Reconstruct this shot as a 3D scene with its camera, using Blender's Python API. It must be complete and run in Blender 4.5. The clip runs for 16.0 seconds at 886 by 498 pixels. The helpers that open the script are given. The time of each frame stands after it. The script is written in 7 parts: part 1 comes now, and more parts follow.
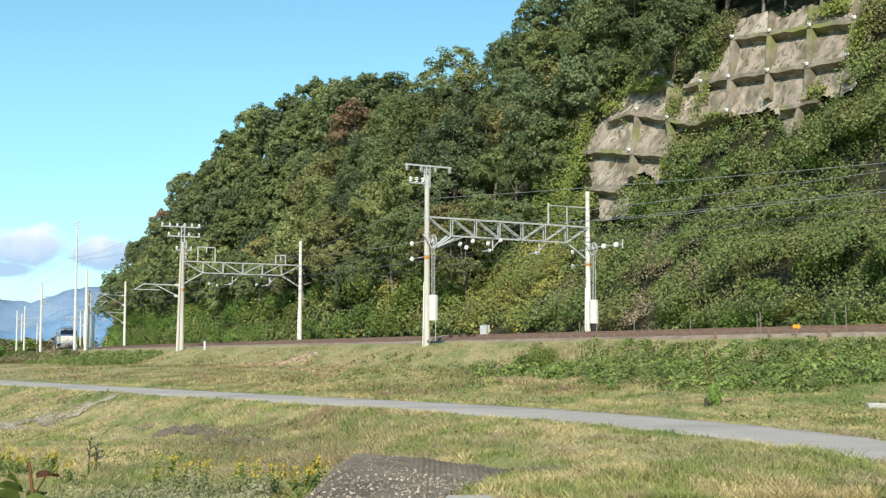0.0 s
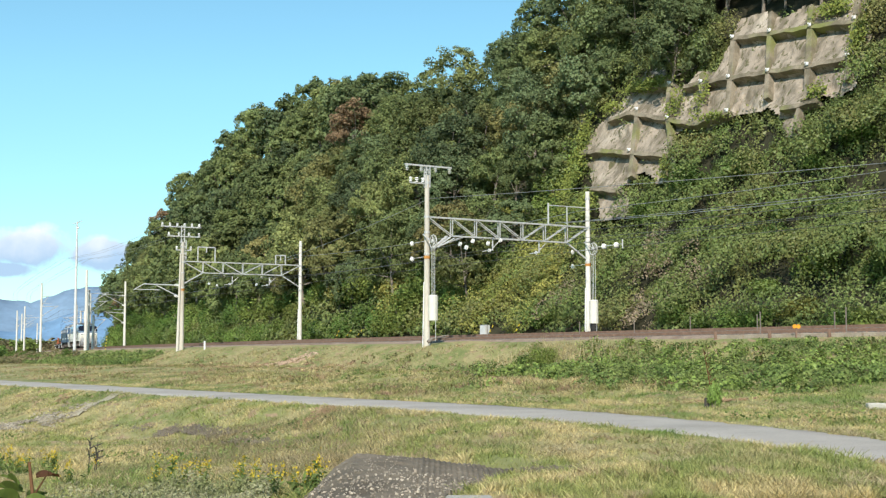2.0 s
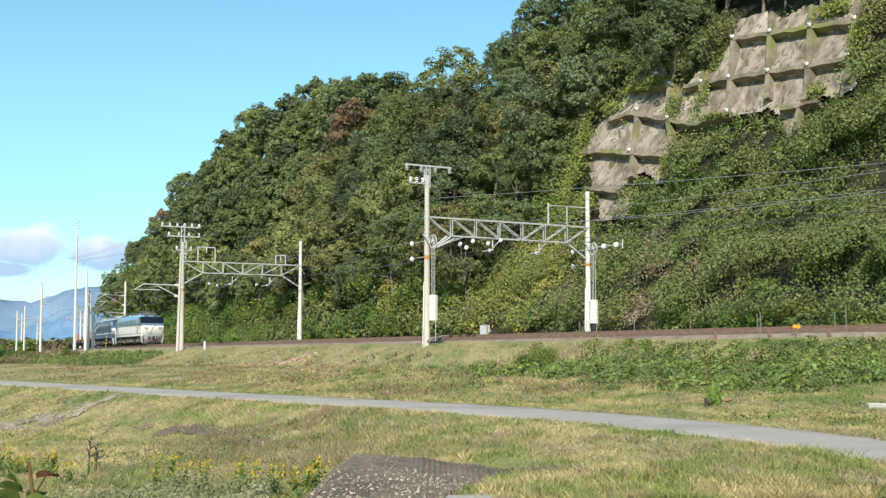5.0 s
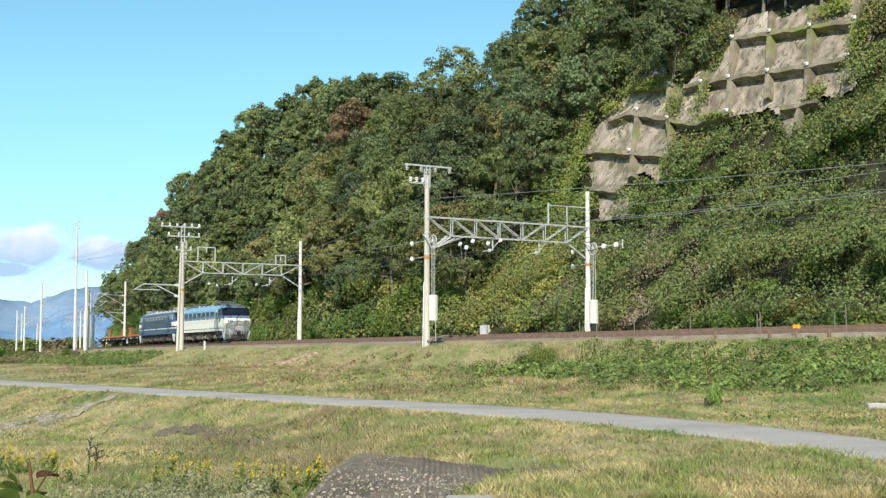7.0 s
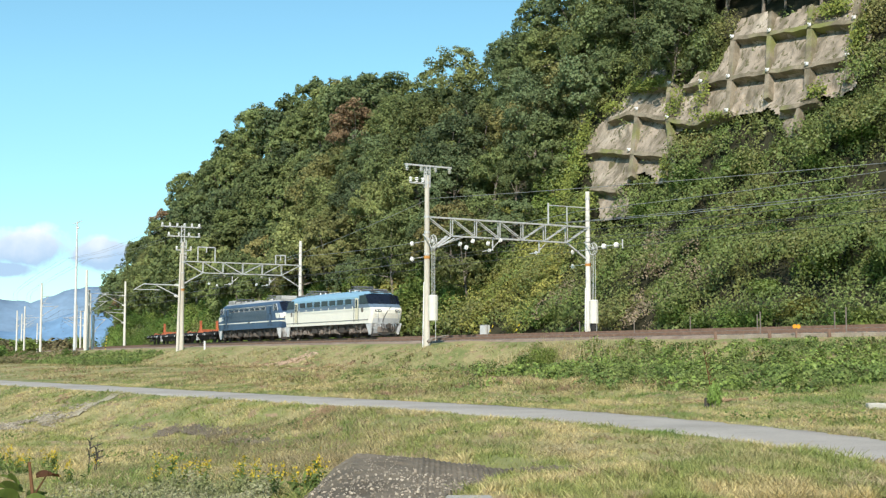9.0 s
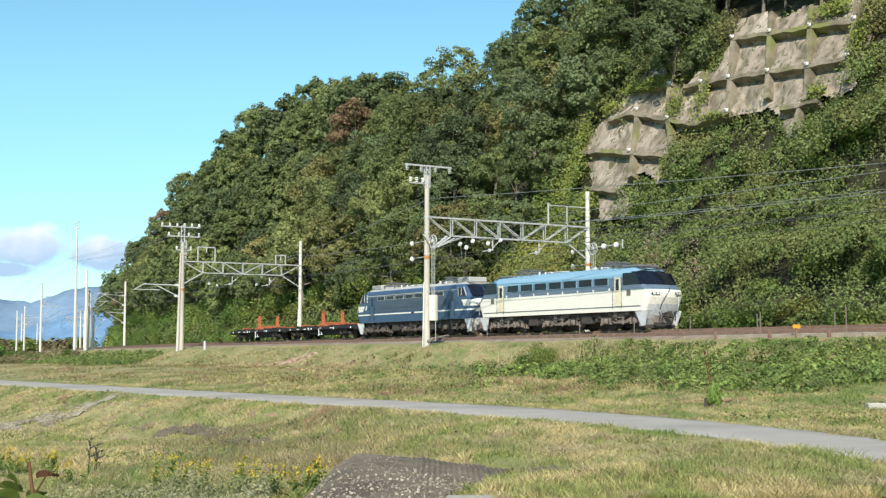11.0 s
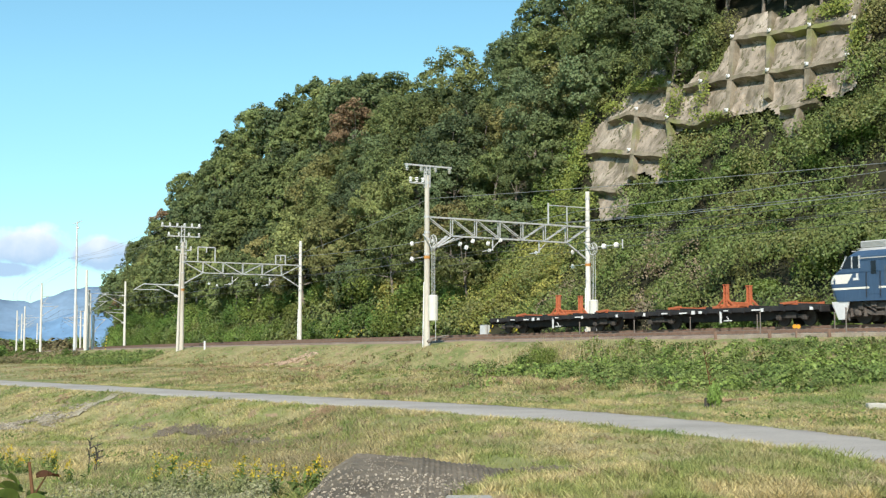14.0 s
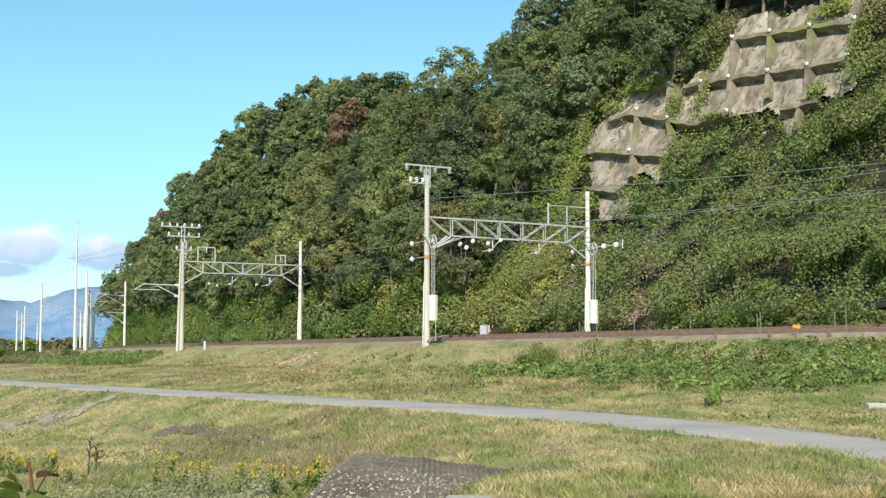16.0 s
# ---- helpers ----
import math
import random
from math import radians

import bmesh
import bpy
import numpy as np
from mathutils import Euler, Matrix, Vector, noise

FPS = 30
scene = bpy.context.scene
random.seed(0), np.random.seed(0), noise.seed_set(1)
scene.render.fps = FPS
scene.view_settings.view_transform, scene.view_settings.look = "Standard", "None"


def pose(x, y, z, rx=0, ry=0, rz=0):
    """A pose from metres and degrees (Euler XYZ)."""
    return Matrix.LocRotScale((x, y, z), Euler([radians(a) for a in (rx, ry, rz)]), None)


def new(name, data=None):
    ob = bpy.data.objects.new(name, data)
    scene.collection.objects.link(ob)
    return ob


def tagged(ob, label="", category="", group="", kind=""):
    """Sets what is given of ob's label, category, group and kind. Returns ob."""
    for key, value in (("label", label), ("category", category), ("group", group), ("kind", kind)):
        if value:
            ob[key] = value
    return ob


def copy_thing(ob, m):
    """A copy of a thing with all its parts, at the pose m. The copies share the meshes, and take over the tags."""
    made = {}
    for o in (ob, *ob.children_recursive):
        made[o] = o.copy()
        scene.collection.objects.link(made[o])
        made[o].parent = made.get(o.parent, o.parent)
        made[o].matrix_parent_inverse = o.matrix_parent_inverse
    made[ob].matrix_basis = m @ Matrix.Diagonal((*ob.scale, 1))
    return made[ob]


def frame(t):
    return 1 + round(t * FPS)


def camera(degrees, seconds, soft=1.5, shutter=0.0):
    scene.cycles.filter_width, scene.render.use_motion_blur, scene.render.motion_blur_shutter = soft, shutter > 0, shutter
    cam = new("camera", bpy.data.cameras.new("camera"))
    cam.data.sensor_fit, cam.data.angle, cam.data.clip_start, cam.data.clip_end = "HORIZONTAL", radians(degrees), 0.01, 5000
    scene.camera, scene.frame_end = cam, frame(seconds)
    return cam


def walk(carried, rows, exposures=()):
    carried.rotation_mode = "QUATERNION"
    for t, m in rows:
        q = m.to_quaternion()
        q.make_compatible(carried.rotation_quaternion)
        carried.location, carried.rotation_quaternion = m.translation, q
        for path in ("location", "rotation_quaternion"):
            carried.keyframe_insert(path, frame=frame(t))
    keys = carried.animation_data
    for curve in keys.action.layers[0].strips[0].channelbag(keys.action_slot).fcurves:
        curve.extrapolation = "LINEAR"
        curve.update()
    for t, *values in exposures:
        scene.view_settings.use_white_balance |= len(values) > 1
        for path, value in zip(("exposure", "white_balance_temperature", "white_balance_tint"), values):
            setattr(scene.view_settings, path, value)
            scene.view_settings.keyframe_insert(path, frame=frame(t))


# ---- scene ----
cam = camera(36.67, 16.0, soft=1.3, shutter=0.12)
EYE = 1.35
walk(cam, [(0, pose(0, 0, EYE, 94.674, 0, 0)), (16, pose(0, 0, EYE, 94.674, 0, 0))],
     exposures=[(0, 0.2), (16, 0.2)])

# ---- world and sun ----
SUN_EL, SUN_AZ = radians(37), radians(-98)      # azimuth of the sun, counted from +x to +y
sun_dir = Vector((math.cos(SUN_AZ) * math.cos(SUN_EL), math.sin(SUN_AZ) * math.cos(SUN_EL), math.sin(SUN_EL)))
sun_data = bpy.data.lights.new("sun", "SUN")
sun_data.energy, sun_data.angle, sun_data.color = 5.0, radians(0.53), (1.0, 0.925, 0.82)
sun = new("sun", sun_data)
sun.rotation_mode = "QUATERNION"
sun.rotation_quaternion = sun_dir.to_track_quat("Z", "Y")
sun.location = (0, -40, 60)


def make_world():
    w = bpy.data.worlds.new("sky")
    w.use_nodes = True
    scene.world = w
    nt = w.node_tree
    n, l = nt.nodes, nt.links
    bg = n["Background"]
    sky = n.new("ShaderNodeTexSky")
    sky.sky_type, sky.sun_disc = "NISHITA", False
    sky.sun_elevation, sky.sun_rotation = SUN_EL, radians(90) - SUN_AZ
    sky.air_density, sky.dust_density, sky.ozone_density = 1.0, 0.0, 1.0
    bg.inputs["Strength"].default_value = 0.115
    co = n.new("ShaderNodeTexCoord")
    sep = n.new("ShaderNodeSeparateXYZ")
    l.new(co.outputs["Generated"], sep.inputs[0])

    def m(op, a, b):
        k = n.new("ShaderNodeMath")
        k.operation = op
        for i, v in enumerate((a, b)):
            if isinstance(v, (int, float)):
                k.inputs[i].default_value = v
            elif v is not None:
                l.new(v, k.inputs[i])
        return k.outputs[0]
    x, y, z = sep.outputs
    yy = m("MAXIMUM", y, 0.01)
    u, v = m("DIVIDE", x, yy), m("DIVIDE", z, yy)
    nz = n.new("ShaderNodeTexNoise")
    nz.inputs["Scale"].default_value, nz.inputs["Detail"].default_value = 38, 6
    nz.inputs["Roughness"].default_value = 0.55
    l.new(co.outputs["Generated"], nz.inputs["Vector"])
    total = None
    for cu, cv, ru, rv in ((-0.312, 0.085, 0.044, 0.018), (-0.252, 0.079, 0.032, 0.016), (-0.33, 0.066, 0.026, 0.007),
                           (-0.5, 0.09, 0.08, 0.02), (-0.75, 0.1, 0.1, 0.03), (0.7, 0.11, 0.12, 0.03)):
        a = m("DIVIDE", m("SUBTRACT", u, cu), ru)
        b = m("DIVIDE", m("SUBTRACT", v, cv), rv)
        d = m("SUBTRACT", 1.0, m("SQRT", m("ADD", m("MULTIPLY", a, a), m("MULTIPLY", b, b)), None))
        total = d if total is None else m("MAXIMUM", total, d)
    dens = m("ADD", total, m("MULTIPLY", m("SUBTRACT", nz.outputs["Fac"], 0.5), 1.5))
    ramp = n.new("ShaderNodeMapRange")
    ramp.inputs[1].default_value, ramp.inputs[2].default_value = 0.06, 0.42
    l.new(dens, ramp.inputs[0])
    tone = n.new("ShaderNodeMapRange")                # bright crowns, blue-grey bases
    tone.inputs[1].default_value, tone.inputs[2].default_value = 0.075, 0.098
    l.new(m("ADD", v, m("MULTIPLY", m("SUBTRACT", nz.outputs["Fac"], 0.5), 0.03)), tone.inputs[0])
    cc = n.new("ShaderNodeMix")
    cc.data_type = "RGBA"
    cc.inputs[6].default_value, cc.inputs[7].default_value = (3.6, 5.0, 7.0, 1), (7.9, 8.1, 8.5, 1)
    l.new(tone.outputs[0], cc.inputs[0])
    mix = n.new("ShaderNodeMix")
    mix.data_type = "RGBA"
    l.new(m("MULTIPLY", ramp.outputs[0], 0.93), mix.inputs[0])
    gain = n.new("ShaderNodeMix")
    gain.data_type, gain.blend_type = "RGBA", "MULTIPLY"
    gain.inputs[0].default_value = 1.0
    tint = n.new("ShaderNodeMix")
    tint.data_type = "RGBA"
    tint.inputs[6].default_value, tint.inputs[7].default_value = (0.62, 0.91, 1.0, 1), (0.83, 1.22, 1.18, 1)
    rise = n.new("ShaderNodeMapRange")
    rise.inputs[1].default_value, rise.inputs[2].default_value = 0.0, 0.2
    l.new(z, rise.inputs[0])
    l.new(rise.outputs[0], tint.inputs[0])
    l.new(tint.outputs[2], gain.inputs[7])
    l.new(sky.outputs[0], gain.inputs[6])
    l.new(gain.outputs[2], mix.inputs[6])
    l.new(cc.outputs[2], mix.inputs[7])
    l.new(mix.outputs[2], bg.inputs["Color"])


make_world()


# ---- materials ----
def mat(name, c1, c2=None, rough=0.7, metal=0.0, scale=3.0, bump=0.0, fine=40.0, c3=None, streak=False, rand=0.0, island=0.0,
        thin=0.0, spots=None, hard=0.14, spot_at=0.6, along=1.0):
    """A surface of two or three colours mixed by noise at two scales, with a fine relief."""
    k = bpy.data.materials.new(name)
    k.use_nodes = True
    nt = k.node_tree
    n, l = nt.nodes, nt.links
    p = n["Principled BSDF"]
    p.inputs["Roughness"].default_value, p.inputs["Metallic"].default_value = rough, metal
    p.inputs["Specular IOR Level"].default_value = 0.3
    co = n.new("ShaderNodeTexCoord")
    vec = co.outputs["Object"]
    if along != 1.0:
        mp = n.new("ShaderNodeMapping")
        mp.inputs["Scale"].default_value = (1, along, 1)
        l.new(vec, mp.inputs[0])
        vec = mp.outputs[0]
    if streak:
        mp = n.new("ShaderNodeMapping")
        mp.inputs["Scale"].default_value = (1, 1, 0.15)
        l.new(vec, mp.inputs[0])
        vec = mp.outputs[0]

    def nz(sc, detail=5, rough_=0.6):
        t = n.new("ShaderNodeTexNoise")
        t.inputs["Scale"].default_value, t.inputs["Detail"].default_value, t.inputs["Roughness"].default_value = sc, detail, rough_
        l.new(vec, t.inputs["Vector"])
        return t.outputs["Fac"]

    def ramp(fac, a, b):
        t = n.new("ShaderNodeMapRange")
        t.inputs[1].default_value, t.inputs[2].default_value = a, b
        l.new(fac, t.inputs[0])
        return t.outputs[0]

    def blend(fac, a, b, mode="MIX"):
        t = n.new("ShaderNodeMix")
        t.data_type, t.blend_type = "RGBA", mode
        for i, v in ((0, fac), (6, a), (7, b)):
            if isinstance(v, tuple):
                t.inputs[i].default_value = (*v, 1)
            elif isinstance(v, (int, float)):
                t.inputs[i].default_value = v
            else:
                l.new(v, t.inputs[i])
        return t.outputs[2]
    c2 = c2 or tuple(v * 0.72 for v in c1)
    big, small = nz(scale), nz(fine, 3)
    col = blend(ramp(big, 0.5 - hard, 0.5 + hard), c1, c2)
    if c3:
        col = blend(ramp(nz(scale * 0.43, 6), 0.5, 0.66), col, c3)
    if spots:
        col = blend(ramp(nz(scale * 2.7, 4), spot_at, spot_at + 0.06), col, spots)
    col = blend(0.35, col, blend(ramp(small, 0.25, 0.75), (0.45, 0.45, 0.45), (1.35, 1.35, 1.35)), "MULTIPLY")
    hsv = n.new("ShaderNodeHueSaturation")
    l.new(col, hsv.inputs["Color"])
    if island or rand:
        src = None
        if island:
            geo = n.new("ShaderNodeNewGeometry")
            t = n.new("ShaderNodeMapRange")
            t.inputs[3].default_value, t.inputs[4].default_value = 1 - island, 1 + island
            l.new(geo.outputs["Random Per Island"], t.inputs[0])
            src = t.outputs[0]
        if rand:
            ob = n.new("ShaderNodeObjectInfo")
            t = n.new("ShaderNodeMapRange")
            t.inputs[3].default_value, t.inputs[4].default_value = 1 - rand, 1 + rand
            l.new(ob.outputs["Random"], t.inputs[0])
            if src:
                q = n.new("ShaderNodeMath")
                q.operation = "MULTIPLY"
                l.new(src, q.inputs[0]), l.new(t.outputs[0], q.inputs[1])
                src = q.outputs[0]
            else:
                src = t.outputs[0]
        l.new(src, hsv.inputs["Value"])
    col = hsv.outputs[0]
    l.new(col, p.inputs["Base Color"])
    if bump:
        b = n.new("ShaderNodeBump")
        b.inputs["Strength"].default_value, b.inputs["Distance"].default_value = bump, 0.05
        l.new(small, b.inputs["Height"])
        l.new(b.outputs[0], p.inputs["Normal"])
    if thin:
        tr = n.new("ShaderNodeBsdfTranslucent")
        mx = n.new("ShaderNodeMixShader")
        mx.inputs[0].default_value = thin
        l.new(col, tr.inputs["Color"])
        l.new(p.outputs[0], mx.inputs[1]), l.new(tr.outputs[0], mx.inputs[2])
        l.new(mx.outputs[0], n["Material Output"].inputs[0])
    return k


def leaf_mat(name, colours, island=0.35, thin=0.25, rough=0.55):
    """Leaves: the hue by the plant (Object Info), the tone by the leaf."""
    k = mat(name, (0.06, 0.1, 0.03), island=island, thin=thin, rough=rough, scale=0.6, fine=9)
    nt = k.node_tree
    nt.nodes["Principled BSDF"].inputs["Specular IOR Level"].default_value = 0.15
    n, l = nt.nodes, nt.links
    ob = n.new("ShaderNodeObjectInfo")
    r = n.new("ShaderNodeValToRGB")
    r.color_ramp.interpolation = "LINEAR"
    while len(r.color_ramp.elements) < len(colours):
        r.color_ramp.elements.new(0.5)
    for e, (at, c) in zip(r.color_ramp.elements, colours):
        e.position, e.color = at, (*c, 1)
    l.new(ob.outputs["Random"], r.inputs[0])
    hsv = [q for q in n if q.bl_idname == "ShaderNodeHueSaturation"][0]
    big = [q for q in n if q.bl_idname == "ShaderNodeTexNoise"][0]
    t = n.new("ShaderNodeMapRange")
    t.inputs[1].default_value, t.inputs[2].default_value, t.inputs[3].default_value, t.inputs[4].default_value = 0.3, 0.7, 0.7, 1.35
    l.new(big.outputs["Fac"], t.inputs[0])
    w = n.new("ShaderNodeMath")
    w.operation = "MULTIPLY"
    w.inputs[1].default_value = 17.31
    l.new(ob.outputs["Random"], w.inputs[0])
    fr = n.new("ShaderNodeMath")
    fr.operation = "FRACT"
    l.new(w.outputs[0], fr.inputs[0])
    mr = n.new("ShaderNodeMapRange")
    mr.inputs[3].default_value, mr.inputs[4].default_value = 0.72, 1.35
    l.new(fr.outputs[0], mr.inputs[0])
    pr = n.new("ShaderNodeMath")
    pr.operation = "MULTIPLY"
    l.new(mr.outputs[0], pr.inputs[0]), l.new(t.outputs[0], pr.inputs[1])
    q = n.new("ShaderNodeMix")
    q.data_type, q.blend_type = "RGBA", "MULTIPLY"
    q.inputs[0].default_value = 1.0
    l.new(r.outputs[0], q.inputs[6]), l.new(pr.outputs[0], q.inputs[7])
    l.new(q.outputs[2], hsv.inputs["Color"])
    return k


def glassy(name, c, rough=0.08):
    k = mat(name, c, rough=rough, scale=1.5, fine=20)
    k.node_tree.nodes["Principled BSDF"].inputs["Specular IOR Level"].default_value = 0.4
    return k


M_CROWN = leaf_mat("forest_leaves", [(0.0, (0.118, 0.155, 0.075)), (0.3, (0.135, 0.172, 0.070)), (0.6, (0.158, 0.192, 0.070)),
                                     (0.92, (0.195, 0.215, 0.078)), (0.985, (0.24, 0.215, 0.085)), (1.0, (0.28, 0.19, 0.11))])
M_BUSH = leaf_mat("bush_leaves", [(0.0, (0.10, 0.17, 0.04)), (0.5, (0.14, 0.21, 0.05)), (0.85, (0.18, 0.225, 0.055)), (1.0, (0.25, 0.23, 0.065))])
M_VINE = mat("vine_leaves", (0.155, 0.213, 0.062), (0.205, 0.242, 0.078), c3=(0.235, 0.225, 0.08), rough=0.5, scale=0.35, fine=3, island=0.32, thin=0.25)
M_YVINE = mat("yellowing_leaves", (0.40, 0.37, 0.10), (0.24, 0.28, 0.07), rough=0.5, scale=0.6, fine=6, island=0.4, thin=0.25)
M_LVINE = mat("young_vine_leaves", (0.16, 0.235, 0.06), (0.21, 0.26, 0.075), rough=0.5, scale=0.5, fine=4, island=0.35, thin=0.25)
M_YELLOW = mat("yellow_plastic", (0.7, 0.55, 0.05), (0.62, 0.48, 0.05), rough=0.5)
M_DEADVINE = mat("dry_vine", (0.29, 0.235, 0.15), (0.35, 0.275, 0.19), rough=0.8, scale=0.6, fine=12, island=0.4, thin=0.15)
M_BARK = mat("bark", (0.16, 0.13, 0.10), (0.28, 0.25, 0.21), rough=0.9, scale=4, bump=0.5)
# hill soil coloured near-black, so gaps between leaves look deeply shaded
M_SHADESOIL = mat("shade_dark_hill_soil", (0.03, 0.032, 0.016), (0.05, 0.045, 0.025), rough=0.95, scale=0.5, fine=8, bump=0.5)
M_GROUND = mat("dry_grass_ground", (0.35, 0.305, 0.14), (0.255, 0.255, 0.095), c3=(0.135, 0.185, 0.05), rough=0.95, scale=0.75, fine=5, bump=0.8,
               spots=(0.34, 0.24, 0.14), hard=0.05, spot_at=0.57, along=0.4)
M_GRASS = mat("grass_blades", (0.58, 0.475, 0.235), (0.30, 0.325, 0.105), c3=(0.145, 0.225, 0.055), spots=(0.42, 0.34, 0.19), hard=0.05, spot_at=0.57, rough=0.8, scale=0.75, fine=5, island=0.45, thin=0.3, along=0.4)
M_SEED = mat("seedy_weed_stalks", (0.36, 0.28, 0.17), (0.24, 0.21, 0.10), c3=(0.20, 0.21, 0.085), rough=0.85, scale=0.9, fine=9, island=0.4, thin=0.25)
M_STRAW = mat("straw_grass", (0.50, 0.42, 0.25), (0.38, 0.33, 0.17), rough=0.85, scale=0.6, fine=9, island=0.3, thin=0.3)
M_WEED = mat("weed_leaves", (0.14, 0.205, 0.052), (0.205, 0.25, 0.072), c3=(0.115, 0.14, 0.045), rough=0.6, scale=0.5, fine=8, hard=0.07, island=0.5, thin=0.3)
M_BRUSH = mat("brown_brush", (0.21, 0.165, 0.09), (0.135, 0.135, 0.055), c3=(0.24, 0.20, 0.115), rough=0.8, scale=0.3, fine=6, hard=0.08, island=0.45, thin=0.2)
M_BANK = mat("bank_grass_blades", (0.49, 0.40, 0.20), (0.25, 0.25, 0.09), c3=(0.13, 0.175, 0.05), spots=(0.35, 0.225, 0.145), hard=0.05, spot_at=0.53, rough=0.8, scale=0.42, fine=5, island=0.5, thin=0.3, along=0.45)
M_LIME = mat("bright_weed_leaves", (0.27, 0.345, 0.085), (0.20, 0.28, 0.065), rough=0.5, scale=1.5, fine=8, island=0.45, thin=0.3)
M_REDSOIL = mat("reddish_earth", (0.30, 0.19, 0.105), (0.235, 0.16, 0.085), c3=(0.42, 0.30, 0.19), rough=0.95, scale=1.5, fine=9, island=0.35)
M_PALESOIL = mat("pale_pink_earth", (0.52, 0.38, 0.27), (0.42, 0.30, 0.21), rough=0.95, scale=1.5, fine=9, island=0.3)
M_GREYGRAVEL = mat("eroded_gravel", (0.31, 0.27, 0.20), (0.23, 0.20, 0.145), c3=(0.38, 0.34, 0.27), rough=0.95, scale=2.0, fine=11, island=0.4)
M_SAGE = mat("sage_leaves", (0.33, 0.325, 0.19), (0.20, 0.215, 0.09), rough=0.8, scale=1.6, fine=9, hard=0.07, island=0.5, thin=0.2)
M_GOLD = mat("goldenrod_bloom", (0.62, 0.45, 0.03), (0.5, 0.38, 0.05), rough=0.8, scale=5, island=0.2, thin=0.2)
M_RUST = mat("brown_leaves", (0.14, 0.06, 0.03), (0.2, 0.1, 0.04), rough=0.7, scale=3, island=0.3, thin=0.2)
M_PATH = mat("asphalt_path", (0.405, 0.37, 0.325), (0.455, 0.42, 0.37), c3=(0.35, 0.325, 0.285), rough=0.9, scale=0.5, fine=30, bump=0.3)
M_BALLAST = mat("rusty_ballast", (0.27, 0.20, 0.15), (0.34, 0.265, 0.205), c3=(0.21, 0.145, 0.11), rough=0.95, scale=1.2, fine=14, bump=1.0)
M_RAIL = mat("rusty_rail", (0.27, 0.17, 0.12), (0.20, 0.125, 0.09), rough=0.8, metal=0.0, scale=3)
M_SLEEPER = mat("sleeper", (0.22, 0.19, 0.16), rough=0.9, scale=3, bump=0.3)
M_CONC = mat("pole_concrete", (0.60, 0.565, 0.49), (0.47, 0.43, 0.355), rough=0.85, scale=1.5, fine=25, bump=0.2, streak=True)
# whiter pole concrete: the brightness of full sun is put into the colour
M_CONCSUN = mat("sunlit_pole_concrete", (0.74, 0.715, 0.65), (0.63, 0.60, 0.53), rough=0.85, scale=1.5, fine=25, bump=0.2, streak=True)
M_GALV = mat("galvanised_steel", (0.60, 0.60, 0.58), (0.47, 0.47, 0.46), rough=0.5, metal=0.2, scale=4)
M_PORC = mat("white_porcelain", (0.82, 0.82, 0.80), (0.74, 0.74, 0.72), rough=0.25, scale=6)
M_WIRE = mat("wire", (0.10, 0.10, 0.10), (0.16, 0.16, 0.15), rough=0.5, metal=0.4)
M_WIREL = mat("aluminium_wire", (0.34, 0.35, 0.35), (0.26, 0.27, 0.27), rough=0.5, metal=0.4)
M_WHITEBOX = mat("weight_sleeve", (0.72, 0.70, 0.62), (0.62, 0.60, 0.52), rough=0.6, scale=2, streak=True)
M_ORANGE = mat("rust_orange", (0.55, 0.25, 0.06), (0.42, 0.2, 0.06), rough=0.7)
M_SIGN = mat("orange_sign", (0.75, 0.33, 0.03), (0.68, 0.28, 0.03), rough=0.5)
M_BLACKP = mat("black_paint", (0.02, 0.02, 0.02), (0.035, 0.032, 0.03), rough=0.6)
M_ROCK = mat("shotcrete", (0.36, 0.30, 0.235), (0.19, 0.16, 0.115), c3=(0.49, 0.42, 0.34), rough=0.95, scale=0.9, fine=7, bump=1.0,
             spots=(0.125, 0.115, 0.06), streak=True, hard=0.08, spot_at=0.56)
M_BEAM = mat("weathered_concrete_beam", (0.29, 0.245, 0.18), (0.17, 0.145, 0.10), c3=(0.21, 0.22, 0.075), rough=0.95, scale=0.7, fine=7, bump=0.6, hard=0.08)
M_MOSS = mat("bright_moss", (0.24, 0.27, 0.06), (0.17, 0.21, 0.05), rough=0.9, scale=1, fine=9, island=0.35, thin=0.2)
M_GRAVEL = mat("grey_gravel", (0.165, 0.138, 0.102), (0.22, 0.185, 0.135), c3=(0.11, 0.092, 0.068), rough=0.95, scale=1.0, fine=9, bump=1.0)
M_STONE = mat("pebble", (0.43, 0.37, 0.29), (0.23, 0.195, 0.15), rough=0.9, scale=3, island=0.4)
M_TROUGH = mat("rust_stained_concrete", (0.40, 0.34, 0.27), (0.31, 0.25, 0.19), rough=0.9, scale=1.5, fine=15, bump=0.3)
M_SLAB = mat("concrete_slab", (0.45, 0.43, 0.38), (0.38, 0.36, 0.31), rough=0.9, scale=2, fine=20, bump=0.3)
M_RAMP = mat("sandy_concrete", (0.42, 0.37, 0.27), (0.34, 0.30, 0.21), rough=0.95, scale=1.5, fine=15, bump=0.4)
# the blue of distance haze is put into both base colours
M_MOUNT = mat("haze_blue_mountain", (0.18, 0.27, 0.375), (0.19, 0.28, 0.385), rough=1.0, scale=0.004, fine=0.03)
M_MOUNT2 = mat("haze_blue_hill", (0.15, 0.27, 0.42), (0.165, 0.285, 0.43), rough=1.0, scale=0.004, fine=0.03)
